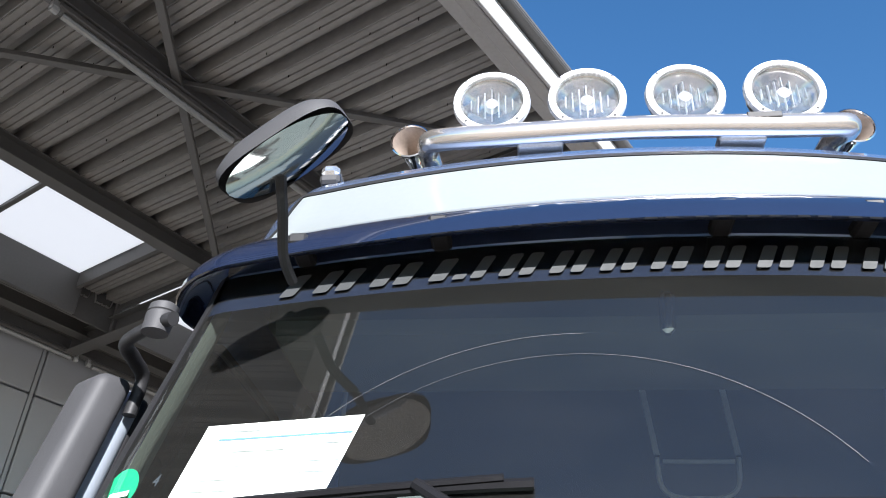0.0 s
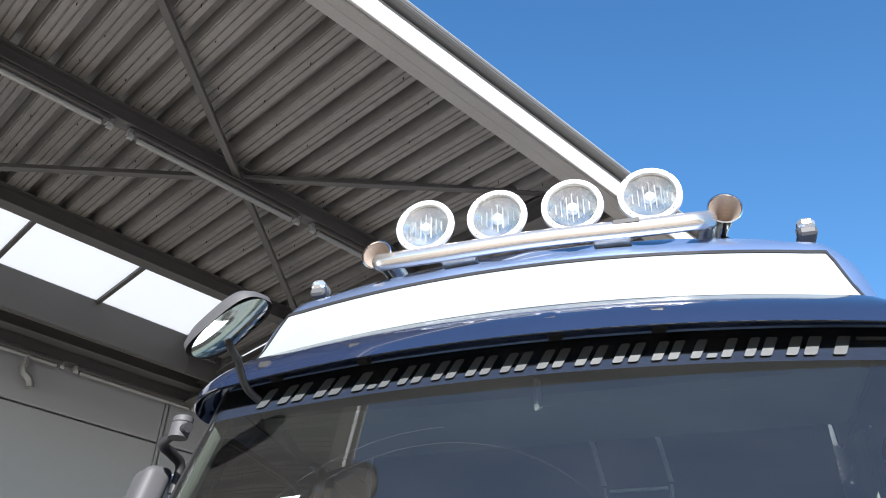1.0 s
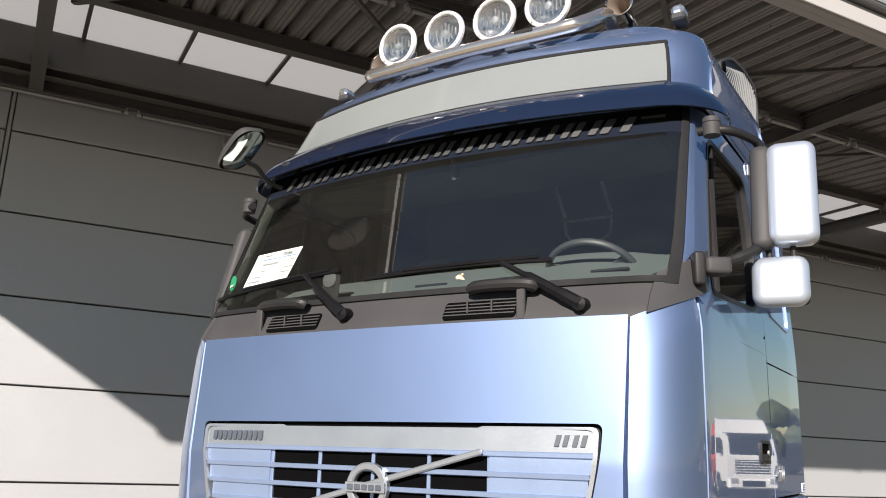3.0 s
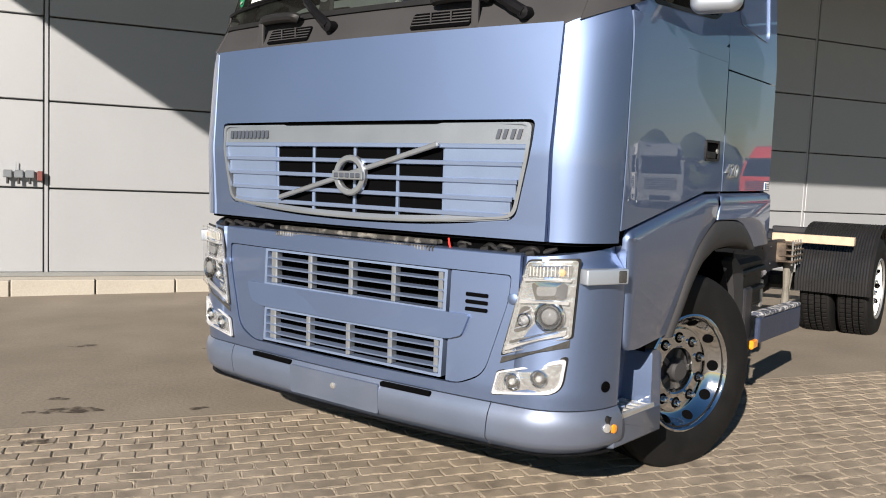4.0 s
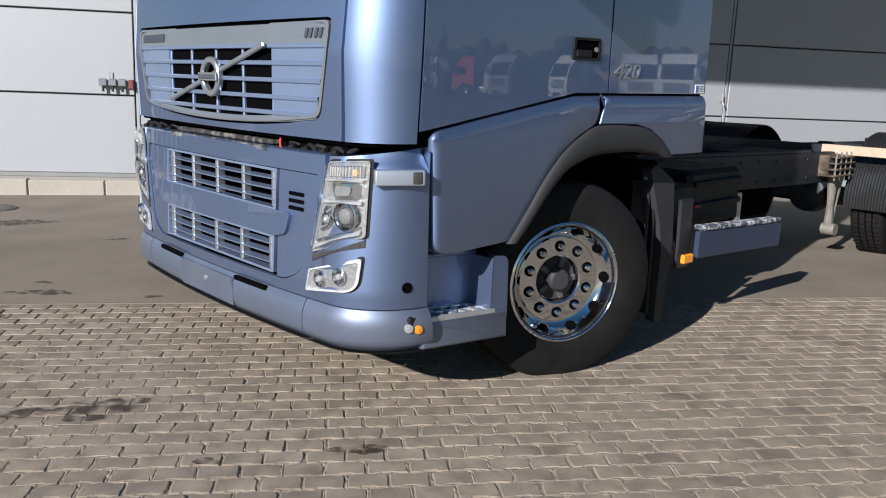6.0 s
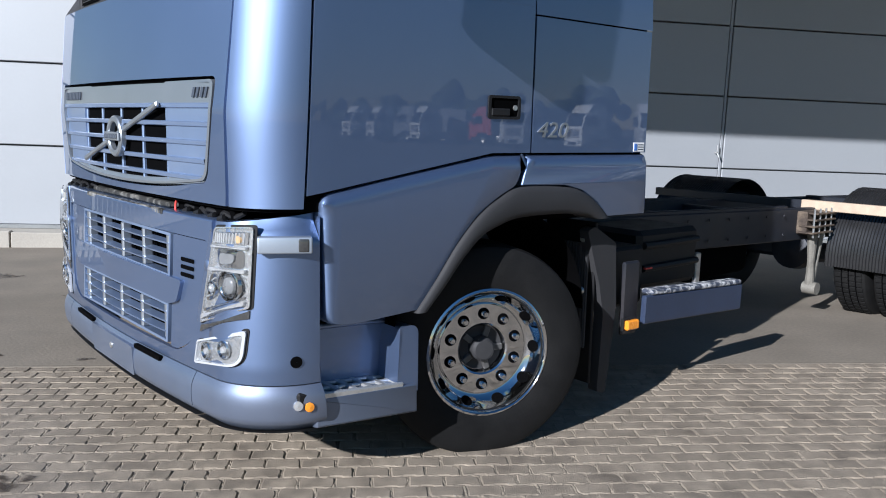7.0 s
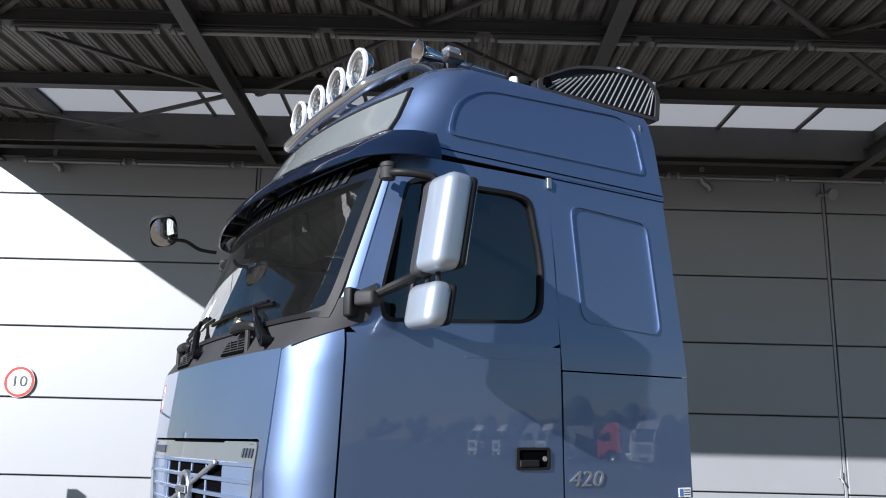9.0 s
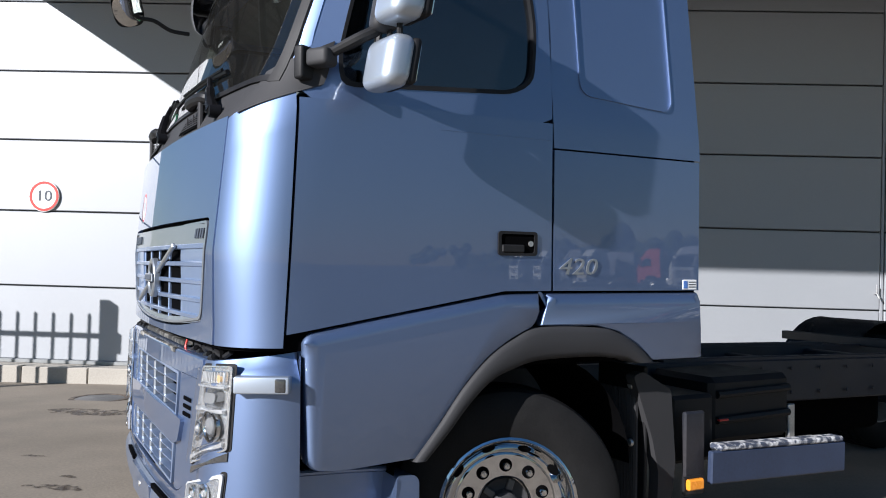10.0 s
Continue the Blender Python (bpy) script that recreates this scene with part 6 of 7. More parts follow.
    part("step_lamp_amber", M().lathe([(0.001, 0.010), (0.019, 0.007), (0.022, -0.02)], axis_to((s * 1.245, 0.312, 0.445), (s, -0.2, 0)), 16), AMBER, st, "small round amber lamp")
    part("lamp_bracket", M().box((s * 1.225, 0.288, 0.475), (0.03, 0.05, 0.06), 0.01), BLACK, st)


# wheels
def tyre_prof(r, w):
    return [(0.285, -w * 0.42), (0.33, -w * 0.49), (0.40, -w * 0.5), (r - 0.035, -w * 0.47), (r - 0.010, -w * 0.42), (r, -w * 0.34), (r, w * 0.34), (r - 0.010, w * 0.42), (r - 0.035, w * 0.47), (0.40, w * 0.5), (0.33, w * 0.49), (0.285, w * 0.42)]


def wheel(c, out, front=True, dual=False):
    """A wheel at c whose hub looks along out."""
    m = axis_to(c, out)
    R = 0.520
    w = part("wheel", M().lathe([(0.290, 0.128), (0.296, 0.148), (0.304, 0.155), (0.314, 0.150), (0.308, 0.13), (0.30, 0.12), (0.285, -0.12), (0.275, -0.12), (0.283, 0.10)], m, 48, True), CHROME if front else ALU, truck, "polished chrome wheel" if front else "white steel wheel")
    ty = part("tyre", M().lathe(tyre_prof(R, 0.315), m, 72), RUBBER, w, "worn black tyre")
    mm = M()
    for h in ((-0.075, -0.025, 0.025, 0.075) if front else (-0.06, 0.0, 0.06)):
        mm.lathe([(R + 0.001, h - 0.006), (R + 0.001, h + 0.006)], m, 72)
    part("groove", mm, DARK, ty)
    if not front:
        mm = M()
        for k in range(64):
            a = 2 * math.pi * k / 64
            for h in (-0.09, -0.03, 0.03, 0.09):
                mt = m @ pose(0, 0, 0, 0, 0, math.degrees(a) + (h > 0) * 2.6) @ pose(R + 0.003, 0, h)
                mm.box(mt.translation, (0.012, 0.038, 0.048), 0.002, mt.to_3x3())
        part("tread_block", mm, RUBBER, ty)
    disc = part("disc", M().lathe([(0.290, 0.128), (0.275, 0.105), (0.262, 0.085), (0.240, 0.062), (0.232, 0.060), (0.228, 0.066), (0.222, 0.072), (0.130, 0.076), (0.122, 0.070), (0.115, 0.03), (0.001, 0.03)], m, 48), CHROME if front else PAPER, w)
    # hand holes are near-black discs on the rim, with the shade painted in
    for k in range(10):
        mt = m @ pose(0, 0, 0, 0, 0, 36 * k) @ pose(0.264, 0, 0.090, 0, -52, 0)
        part("hand_hole", M().lathe([(0.001, 0.003), (0.030, 0.002), (0.031, -0.02)], mt, 18), DARK, disc)
    for k in range(10):
        mt = m @ pose(0, 0, 0, 0, 0, 36 * k + 18) @ pose(0.176, 0, 0.074)
        nut = part("wheel_nut", M().lathe([(0.020, 0.0), (0.019, 0.006), (0.0165, 0.010), (0.0160, 0.030), (0.011, 0.036), (0.001, 0.037)], mt, 10), CHROME, disc)
        part("nut_seat", M().lathe([(0.019, 0.0035), (0.029, 0.0030), (0.030, -0.004)], mt, 18), DARK, nut)
    hub = part("hub", M().lathe([(0.114, 0.03), (0.110, 0.045), (0.085, 0.035), (0.062, 0.040), (0.058, 0.085), (0.046, 0.098), (0.001, 0.10)], m, 28), GREY if front else BLACK, w, "dark grey hub cap")
    for k in range(5):
        mt = m @ pose(0, 0, 0, 0, 0, 72 * k)
        part("hub_web", M().box(mt @ Vector((0.086, 0, 0.045)), (0.052, 0.030, 0.03), 0.004, mt.to_3x3()), STEELGREY, hub)
    return w


STEER, RY = radians(20), 6.62
wheel((1.05, 1.382, 0.492), (math.cos(STEER), -math.sin(STEER), 0))
wheel((-1.05, 1.385, 0.505), (-math.cos(STEER), math.sin(STEER), 0))
for s in (1, -1):
    wheel((s * 1.085, RY, 0.43), (s, 0, 0), False)
    wheel((s * 0.74, RY, 0.43), (s, 0, 0), False)
    # ribbed rear guards
    mm = M()
    def guard(i, j):
        t = lerp(math.pi * 1.04, -0.04 * math.pi, j)
        rr = 0.60 + 0.009 * (int(i * 52 + 0.5) % 2)
        return Vector((s * lerp(0.56, 1.25, i), RY + rr * math.cos(t), 0.48 + rr * math.sin(t)))
    gd = part("rear_guard", M().grid(guard, 52, 22, None), RIBBED, truck, "ribbed black plastic rear wheel guard", 20)
    part("guard_rim", M().tube([(s * 1.25, RY + 0.60 * math.cos(t), 0.48 + 0.60 * math.sin(t)) for t in [math.pi * (1.04 - 1.08 * k / 20) for k in range(21)]], 0.014, 6), BLACK, gd)

# chassis
for s in (1, -1):
    rl = part("chassis_rail", M().box((s * 0.43, 5.1, 0.795), (0.07, 7.6, 0.28), 0.01, Euler((radians(-1.25), 0, 0)).to_matrix()), FRAME, truck, "dark blue chassis rail with rust")
    bme = None
    for k in range(22):
        for z in (0.72, 0.88):
            spot = Vector((s * 0.466, 2.6 + 0.28 * k, z + 0.05 - 0.006 * k))
            if bme is None:
                ob = part("bolt", M().lathe([(0.001, 0.008), (0.012, 0.007), (0.013, 0)], axis_to((0, 0, 0), X * s), 8), FRAME, rl)
                bme = ob.data
            else:
                ob = new("bolt", bme)
                ob.parent = rl
            ob.location = spot
for y in (2.6, 3.5, 4.4, 5.3, 7.6, 8.85):
    part("cross_member", M().box((0, y, 0.80), (0.80, 0.10, 0.20), 0.01), FRAME, truck)
mm = M().box((0, RY, 0.43), (1.5, 0.16, 0.18), 0.04)
mm.lathe([(0.001, -0.18), (0.18, -0.12), (0.2, 0), (0.18, 0.12), (0.001, 0.18)], axis_to((0, RY, 0.43), Y), 20)
part("rear_axle", mm, FRAME, truck)
# added dark solids that close off the black space under the frame
part("underframe_block", M().rbox((-0.02, 4.35, 0.55), (0.66, 1.7, 0.34), 0.08), DARK, truck)
part("fuel_tank", M().rbox((-0.82, 3.5, 0.66), (0.55, 1.7, 0.6), 0.1), FRAME, truck)
part("engine_block", M().box((0, 1.6, 0.85), (0.8, 1.5, 0.6), 0.06), DARK, truck)
part("front_axle", M().box((0, 1.36, 0.45), (1.9, 0.14, 0.12), 0.03), DARK, truck)
part("gearbox", M().box((0, 2.9, 0.72), (0.5, 1.2, 0.4), 0.06), DARK, truck)
part("cab_floor", M().box((0, 1.4, 1.16), (2.3, 1.95, 0.1), 0.02), DARK, truck)
# beam laid across the frame before the rear guards, dark at one end
part("cross_beam", M().box((-0.42, 6.0, 0.935), (1.50, 0.07, 0.075), 0.005), FRAME, truck)
part("timber", M().box((0.71, 6.0, 0.935), (0.76, 0.07, 0.085), 0.005), WOOD, truck, "raw pale timber beam across the frame")
for s in (1, -1):
    part("top_rail", M().box((s * 0.43, 4.2, 0.962), (0.05, 2.6, 0.03), 0.006, Euler((radians(-1.25), 0, 0)).to_matrix()), FRAME, truck)
# bracket with hanging rods
hg = part("spring_bracket", M().box((0.50, 5.82, 0.80), (0.10, 0.34, 0.2), 0.01), RUSTY, truck, "rusty greasy spring bracket")
for k in range(4):
    part("bracket_plate", M().box((0.56, 5.80 + 0.02 * k, 0.72 + 0.055 * k), (0.14, 0.36, 0.016), 0.004), RUSTY, hg)
for k in range(4):
    part("bracket_stud", M().tube([(0.61, 5.66 + 0.10 * k, 0.68), (0.61, 5.66 + 0.10 * k, 0.93)], 0.009, 6), ALU, hg)
part("hanger", M().tube([(0.54, 5.80, 0.70), (0.53, 5.83, 0.45), (0.52, 5.86, 0.22)], [0.045, 0.030, 0.042], 10), HANGER, hg, "worn grey cast hanger rod")
part("hanger_rod", M().tube([(0.54, 5.95, 0.70), (0.53, 5.92, 0.45), (0.52, 5.88, 0.24)], [0.03, 0.022, 0.03], 10), HANGER, hg)
part("hanger_eye", M().lathe([(0.001, -0.06), (0.055, -0.06), (0.055, 0.06), (0.001, 0.06)], axis_to((0.53, 5.865, 0.21), X), 18), HANGER, hg)
# mud flap, battery box, guard rail behind the front wheel
for s in (1, -1):
    fp = part("mud_flap", M().prism(round_poly([(2.06, 1.03), (2.12, 1.05), (2.30, 0.95), (2.33, 0.60), (2.27, 0.10), (2.20, 0.12), (2.22, 0.55), (2.18, 0.72)], 0.02, 3), lambda y, z, d: Vector((s * (1.12 + d), y + 0.06 * d, z)), -0.03, 0.03), GREY, truck, "dark plastic mudguard with brush flap")
    def bristle(i, j):
        k = int(i * 60 + 0.5)
        return Vector((s * (0.82 + 0.3 * i), 2.10 + 0.007 * (k % 2) + 0.003 * math.sin(k * 1.7), lerp(0.40, 0.955, j) - 0.012 * (k % 3) * (1 - j)))
    part("brush", M().grid(bristle, 60, 3, Y * 0.012), GREY, fp, "", 0)
    part("flap_board", M().box((s * 0.95, 2.16, 0.62), (0.36, 0.02, 0.9), 0.005), BLACK, fp)
    for z in (0.98, 0.70):
        part("flap_bolt", M().lathe([(0.001, 0.014), (0.016, 0.012), (0.02, 0)], axis_to((s * 1.10, 2.09, z), -Y), 12), ALU, fp)
bx = part("battery_box", M().box((0.72, 3.08, 0.78), (0.48, 0.62, 0.36), 0.03), BLACK, truck, "black battery box with cables")
mm = M()
for z in (0.88, 0.74):
    mm.tube([(0.97, 2.80, z - 0.01), (0.97, 3.36, z)], 0.022, 8)
part("box_rib", mm, BLACK, bx)
part("box_bracket", M().box((0.95, 3.40, 0.68), (0.03, 0.05, 0.2), 0.005), ALU, bx)
part("red_clip", M().box((0.985, 2.83, 0.735), (0.02, 0.07, 0.012), 0.003), RED, bx)
part("plumbing_box", M().box((0.85, 2.55, 0.72), (0.4, 0.3, 0.35), 0.02), BLACK, truck)
gb = part("side_guard", M().box((1.19, 3.03, 0.535), (0.035, 1.02, 0.165), 0.008, Euler((radians(-2.0), 0, 0)).to_matrix()), FRAME, truck, "dark blue side guard with flaking top edge")
gb.data.materials[0] = mat("side_guard_blue", (0.035, 0.05, 0.095), 0.45, 0.2, 0.2, 3, 60, 0.1)
part("guard_top", M().box((1.17, 3.05, 0.632), (0.085, 0.94, 0.03), 0.008, Euler((radians(-2.0), 0, 0)).to_matrix()), FLAKE, gb)
am = part("amber_marker", M().box((1.205, 2.41, 0.485), (0.03, 0.105, 0.055), 0.008), AMBER, truck, "amber side marker lamp")
part("marker_base", M().box((1.185, 2.41, 0.485), (0.02, 0.13, 0.075), 0.006), BLACK, am)
part("guard_bracket", M().box((1.13, 2.47, 0.62), (0.03, 0.14, 0.42), 0.01), FRAME, truck)

# ---- inside the cab ----
DASHLINE = [(0.30, 2.20), (0.35, 2.265), (0.48, 2.345), (0.66, 2.455), (0.74, 2.50), (0.78, 2.505), (0.80, 2.46), (0.82, 1.90)]


def dash_top(i, j):
    e = lerp(-1, 1, i)
    q = min(j * 7, 6.999)
    a, c = DASHLINE[int(q)], DASHLINE[int(q) + 1]
    t = q - int(q)
    hood = 0.03 * max(0, 1 - ((e * 1.12 - 0.60) / 0.36) ** 2) * min(1, max(0, j * 7 - 2) / 2)
    return Vector((e * 1.12, lerp(a[0], c[0], t) + 0.09 * (1 - math.cos(e * 1.3)), lerp(a[1], c[1], t) + hood - 0.05 * max(0, abs(e) - 0.75)))


dash = part("dashboard", M().grid(dash_top, 48, 28), DASH, truck, "grey-green dashboard top behind the windscreen")
for x in (-0.62, -0.08, 0.36, 0.80):
    part("demister_slot", M().box((x, 0.57 + 0.03 * x * x, 2.401), (0.17, 0.024, 0.012), 0.004), BLACK, dash)
part("cab_lining", M().grid(lambda i, j: Vector((lerp(-1.17, 1.17, i), 2.2, lerp(1.2, 3.55, j))), 4, 4), CABIN_D, truck)
part("roof_lining", M().grid(lambda i, j: Vector((lerp(-1.12, 1.12, i), lerp(0.62, 2.2, j), 3.12 + 0.38 * min(1, j * 3))), 6, 8), CABIN_D, truck)
part("header_shelf", M().box((0, 0.84, 3.045), (2.1, 0.44, 0.17), 0.03), CABIN_P, truck)
part("cab_lamp", M().box((0.0, 0.60, 2.985), (0.035, 0.05, 0.11), 0.01, Euler((0.2, 0, 0)).to_matrix()), LAMPWHITE, truck, "small white roof console lamp")
part("bunk", M().box((0, 1.85, 1.72), (2.2, 0.7, 0.2), 0.06), CABIN_D, truck)
for s in (-1, 1):
    sl = part("seat", M().rbox((s * 0.62, 1.15, 1.80), (0.52, 0.52, 0.16), 0.06), CABIN_D, truck, "dark fabric cab seat")
    part("seat_back", M().rbox((s * 0.62, 1.42, 2.22), (0.50, 0.16, 0.75), 0.07, Euler((radians(-10), 0, 0)).to_matrix()), CABIN_D, sl)
    part("headrest", M().rbox((s * 0.62, 1.50, 2.68), (0.28, 0.11, 0.18), 0.05), CABIN_D, sl)
    part("door_lining", M().box((s * 1.17, 1.0, 1.85), (0.04, 1.1, 0.75), 0.02), CABIN, truck)
    part("b_pillar", M().box((s * 1.15, 1.52, 2.6), (0.06, 0.14, 1.0), 0.03), CABIN_P, truck)
    part("pillar_trim", M().grid(lambda i, j: shell(s * lerp(1.345, 1.9, i), lerp(2.22, 3.06, j), -0.012 - 0.045 * math.sqrt(min(1.0, i * 4))), 12, 10), CABIN_P, truck)
wheel_m = axis_to((0.67, 0.74, 2.405), (0, 0.62, 0.78))
sw = part("steering_wheel", M().lathe([(0.212 + 0.014 * math.cos(t), 0.017 * math.sin(t)) for t in [k * math.pi / 5 for k in range(10)]], wheel_m, 40, True), WHEELGREY, truck, "grey steering wheel")
mm = M().lathe([(0.001, 0.02), (0.08, 0.015), (0.09, -0.02)], wheel_m, 20)
for a in (0, 120, 240):
    mt = wheel_m @ pose(0, 0, 0, 0, 0, a + 30)
    mm.box(mt @ Vector((0.15, 0, 0)), (0.14, 0.03, 0.012), 0.004, mt.to_3x3())
part("steering_hub", mm, WHEELGREY, sw)
# net straps before the upper bunk
mm = M()
for a, c in (((0.06, 1.62, 3.27), (0.11, 1.72, 3.0)), ((0.35, 1.62, 3.27), (0.40, 1.72, 3.0))):
    p, q = Vector(a), Vector(c)
    d = (q - p).normalized()
    mm.box((p + q) / 2, ((q - p).length, 0.022, 0.003), 0.001, Matrix((d, X, d.cross(X))).transposed())
part("net_strap", mm, OFFWHITE, truck, "pale grey webbing strap")
lp = part("strap_loop", M().tube(smooth_path([(0.11, 1.72, 2.99), (0.115, 1.73, 2.91), (0.135, 1.735, 2.87), (0.18, 1.74, 2.85), (0.26, 1.74, 2.847), (0.33, 1.74, 2.85), (0.375, 1.735, 2.87), (0.395, 1.73, 2.91), (0.40, 1.72, 2.99)]), 0.009, 6), OFFWHITE, truck)
part("strap_bar", M().tube([(0.13, 1.72, 2.975), (0.385, 1.72, 2.975)], 0.008, 6), OFFWHITE, lp)
part("phone_holder", M().box((-0.55, 0.42, 2.38), (0.10, 0.03, 0.18), 0.02), BLACK, truck)
part("holder_pad", M().lathe([(0.001, 0.004), (0.035, 0.003), (0.04, 0)], axis_to((-0.55, 0.40, 2.44), -Y), 18), CABIN_D, truck)

# papers inside the screen
def scr(x, z, d):
    return fr(x - 0.012, z + 0.02, -0.02 + d)


pp = part("price_sheet", M().prism([(-0.985, 2.575), (-0.645, 2.58), (-0.685, 2.395), (-1.00, 2.375)], scr, 0, 0.001), PAPER, truck, "white printed sheet behind the windscreen")
mm = M()
for x0, z0, w, h in ((-0.92, 2.555, 0.06, 0.006), (-0.91, 2.505, 0.12, 0.010), (-0.90, 2.47, 0.03, 0.005), (-0.72, 2.515, 0.05, 0.005), (-0.75, 2.475, 0.08, 0.006), (-0.75, 2.45, 0.07, 0.006), (-0.95, 2.44, 0.06, 0.006), (-0.97, 2.415, 0.09, 0.006)):
    mm.prism([(x0, z0), (x0 + w, z0), (x0 + w, z0 + h), (x0, z0 + h)], scr, 0.002, 0.003)
for k in range(11):
    x0 = -0.775 + 0.0065 * k
    mm.prism([(x0, 2.545), (x0 + 0.002 + 0.002 * (k % 3 == 0), 2.545), (x0 + 0.002 + 0.002 * (k % 3 == 0), 2.565), (x0, 2.565)], scr, 0.002, 0.003)
part("sheet_print", mm, FAINT, pp)
part("sheet_rule", M().prism([(-0.945, 2.535), (-0.66, 2.537), (-0.66, 2.541), (-0.945, 2.539)], scr, 0.002, 0.003), BLUEINK, pp)
gs = part("emission_sticker", M().lathe([(0.001, 0.001), (0.04, 0.001), (0.04, 0)], axis_to(fr(-1.125, 2.455, -0.012), fr(-1.125, 2.455, 1) - fr(-1.125, 2.455, 0)), 28), GREEN, truck, "round green sticker with a 4")
part("sticker_bar", M().prism([(-1.152, 2.433), (-1.098, 2.433), (-1.098, 2.445), (-1.152, 2.445)], fr, -0.009, -0.008), PAPER, gs)
words("4", 0.04, Matrix.Translation(fr(-1.125, 2.47, -0.009)) @ pose(0, 0, 0, 72, 0, -28), INK, "sticker_digit", gs, 0.0005)
part("leaf", M().grid(lambda i, j: fr(0.305 + 0.032 * i, 2.318 + 0.024 * j, 0.016 + 0.012 * math.sin(i * 5 + j * 4)), 4, 4), WOOD, truck, "small dry leaf caught at the wiper")

# ---- parked trucks across the yard ----
def parked_truck(m, paint, label, body=False):
    t = thing("parked_truck", label, "truck", "trucks parked across the yard", m)
    c = part("cab", M().prism(round_poly([(0, 0.75), (-0.02, 1.9), (0.30, 2.85), (0.42, 2.95), (2.2, 2.95), (2.3, 0.95), (1.95, 0.95), (1.85, 1.15), (0.85, 1.15), (0.75, 0.75)], [0.1, 0.1, 0.06, 0.06, 0.1, 0.04, 0.04, 0.3, 0.3, 0.04], 4), lambda y, z, d: Vector((d, y, z)), -1.22, 1.22), paint, t)
    part("high_roof", M().prism(round_poly([(0.50, 2.96), (0.95, 3.62), (2.15, 3.72), (2.2, 2.96)], 0.12, 4), lambda y, z, d: Vector((d * (1 - 0.05 * (z - 2.96)), y, z)), -1.16, 1.16), paint, c)
    part("windscreen", M().prism(round_poly([(-1.08, 1.98), (1.08, 1.98), (1.0, 2.78), (-1.0, 2.78)], 0.08), lambda x, z, d: Vector((x, -0.03 + (z - 1.95) * 0.33 + d, z)), -0.02, 0.0), DARK, c)
    part("sun_visor", M().box((0, 0.18, 2.88), (2.2, 0.22, 0.12), 0.04), GREY, c)
    g = part("grille", M().box((0, -0.02, 1.42), (1.7, 0.06, 0.62), 0.03), GREY, c)
    for k in range(5):
        part("bar", M().box((0, -0.055, 1.18 + 0.12 * k), (1.66, 0.03, 0.04), 0.008), paint, g)
    part("bumper", M().box((0, 0.12, 0.66), (2.42, 0.36, 0.46), 0.07), paint, c)
    part("bumper_grille", M().box((0, -0.07, 0.66), (1.1, 0.03, 0.26), 0.02), DARK, c)
    for s in (-1, 1):
        part("headlamp", M().rbox((s * 0.95, -0.06, 0.78), (0.36, 0.06, 0.24), 0.03), LAMPINNER, c)
        part("side_window", M().prism(round_poly([(0.50, 2.0), (1.35, 2.05), (1.35, 2.74), (0.66, 2.74)], 0.05), lambda y, z, d: Vector((s * (1.222 + d), y, z)), -0.01, 0.006), DARK, c)
        part("mirror", M().rbox((s * 1.42, 0.35, 2.35), (0.2, 0.14, 0.7), 0.05), BLACK, c)
        part("step", M().box((s * 1.12, 0.95, 0.62), (0.2, 0.5, 0.4), 0.03), GREY, c)
        for y in (1.35, 5.2):
            w = part("wheel", M().lathe([(0.285, 0.12), (0.30, 0.16), (0.36, 0.17), (0.48, 0.15), (0.51, 0.1), (0.51, -0.15)], axis_to((s * 1.05, y, 0.5), X * s), 24), RUBBER, t)
            part("rim", M().lathe([(0.001, 0.06), (0.10, 0.06), (0.12, 0.02), (0.24, 0.05), (0.29, 0.13)], axis_to((s * 1.05, y, 0.5), X * s), 20), ALU, w)
        part("fuel_tank", M().rbox((s * 0.92, 3.4, 0.68), (0.55, 1.3, 0.55), 0.12), ALU, t)
        part("rail", M().box((s * 0.43, 4.3, 0.88), (0.08, 4.6, 0.26), 0.01), FRAME, t)
        part("rear_guard", M().lathe([(0.58, -0.3), (0.60, -0.3), (0.60, 0.3), (0.58, 0.3)], axis_to((s * 0.95, 5.2, 0.5), X), 24, True), BLACK, t)
    if body:
        part("box_body", M().rbox((0, 5.1, 2.25), (2.5, 5.2, 2.35), 0.05), paint, t)
    else:
        part("fifth_wheel", M().box((0, 5.0, 1.08), (0.9, 0.9, 0.12), 0.04), FRAME, t)
        part("cab_screen", M().box((0, 2.5, 1.9), (1.6, 0.2, 1.5), 0.05), DARK, t)
    return t


random.seed(4)
kinds = [parked_truck(pose(9.0, 39.0, -0.3, 0, 0, -38), TRUCKWHITE, "white parked truck tractor far across the yard"),
         parked_truck(pose(13.2, 43.5, -0.3, 0, 0, 24), TRUCKRED, "red parked truck tractor far across the yard"),
         parked_truck(pose(17.5, 40.5, -0.3, 0, 0, -30), TRUCKGREY, "grey parked truck with a box body far off", True)]
for k in range(14):
    x = 21.0 + 4.4 * k + random.uniform(-1.2, 1.2)
    if k in (4, 8):
        continue
    copy_thing(kinds[(0, 2, 0, 0, 1)[k % 5]], pose(x, 40.0 + 0.2 * (x - 9) + random.uniform(-4, 4), -0.3, 0, 0, random.choice((-40, -25, 10, 25, 60)) + random.uniform(-8, 8)))
# far tree line beyond the parked trucks
mm = M()
random.seed(8)
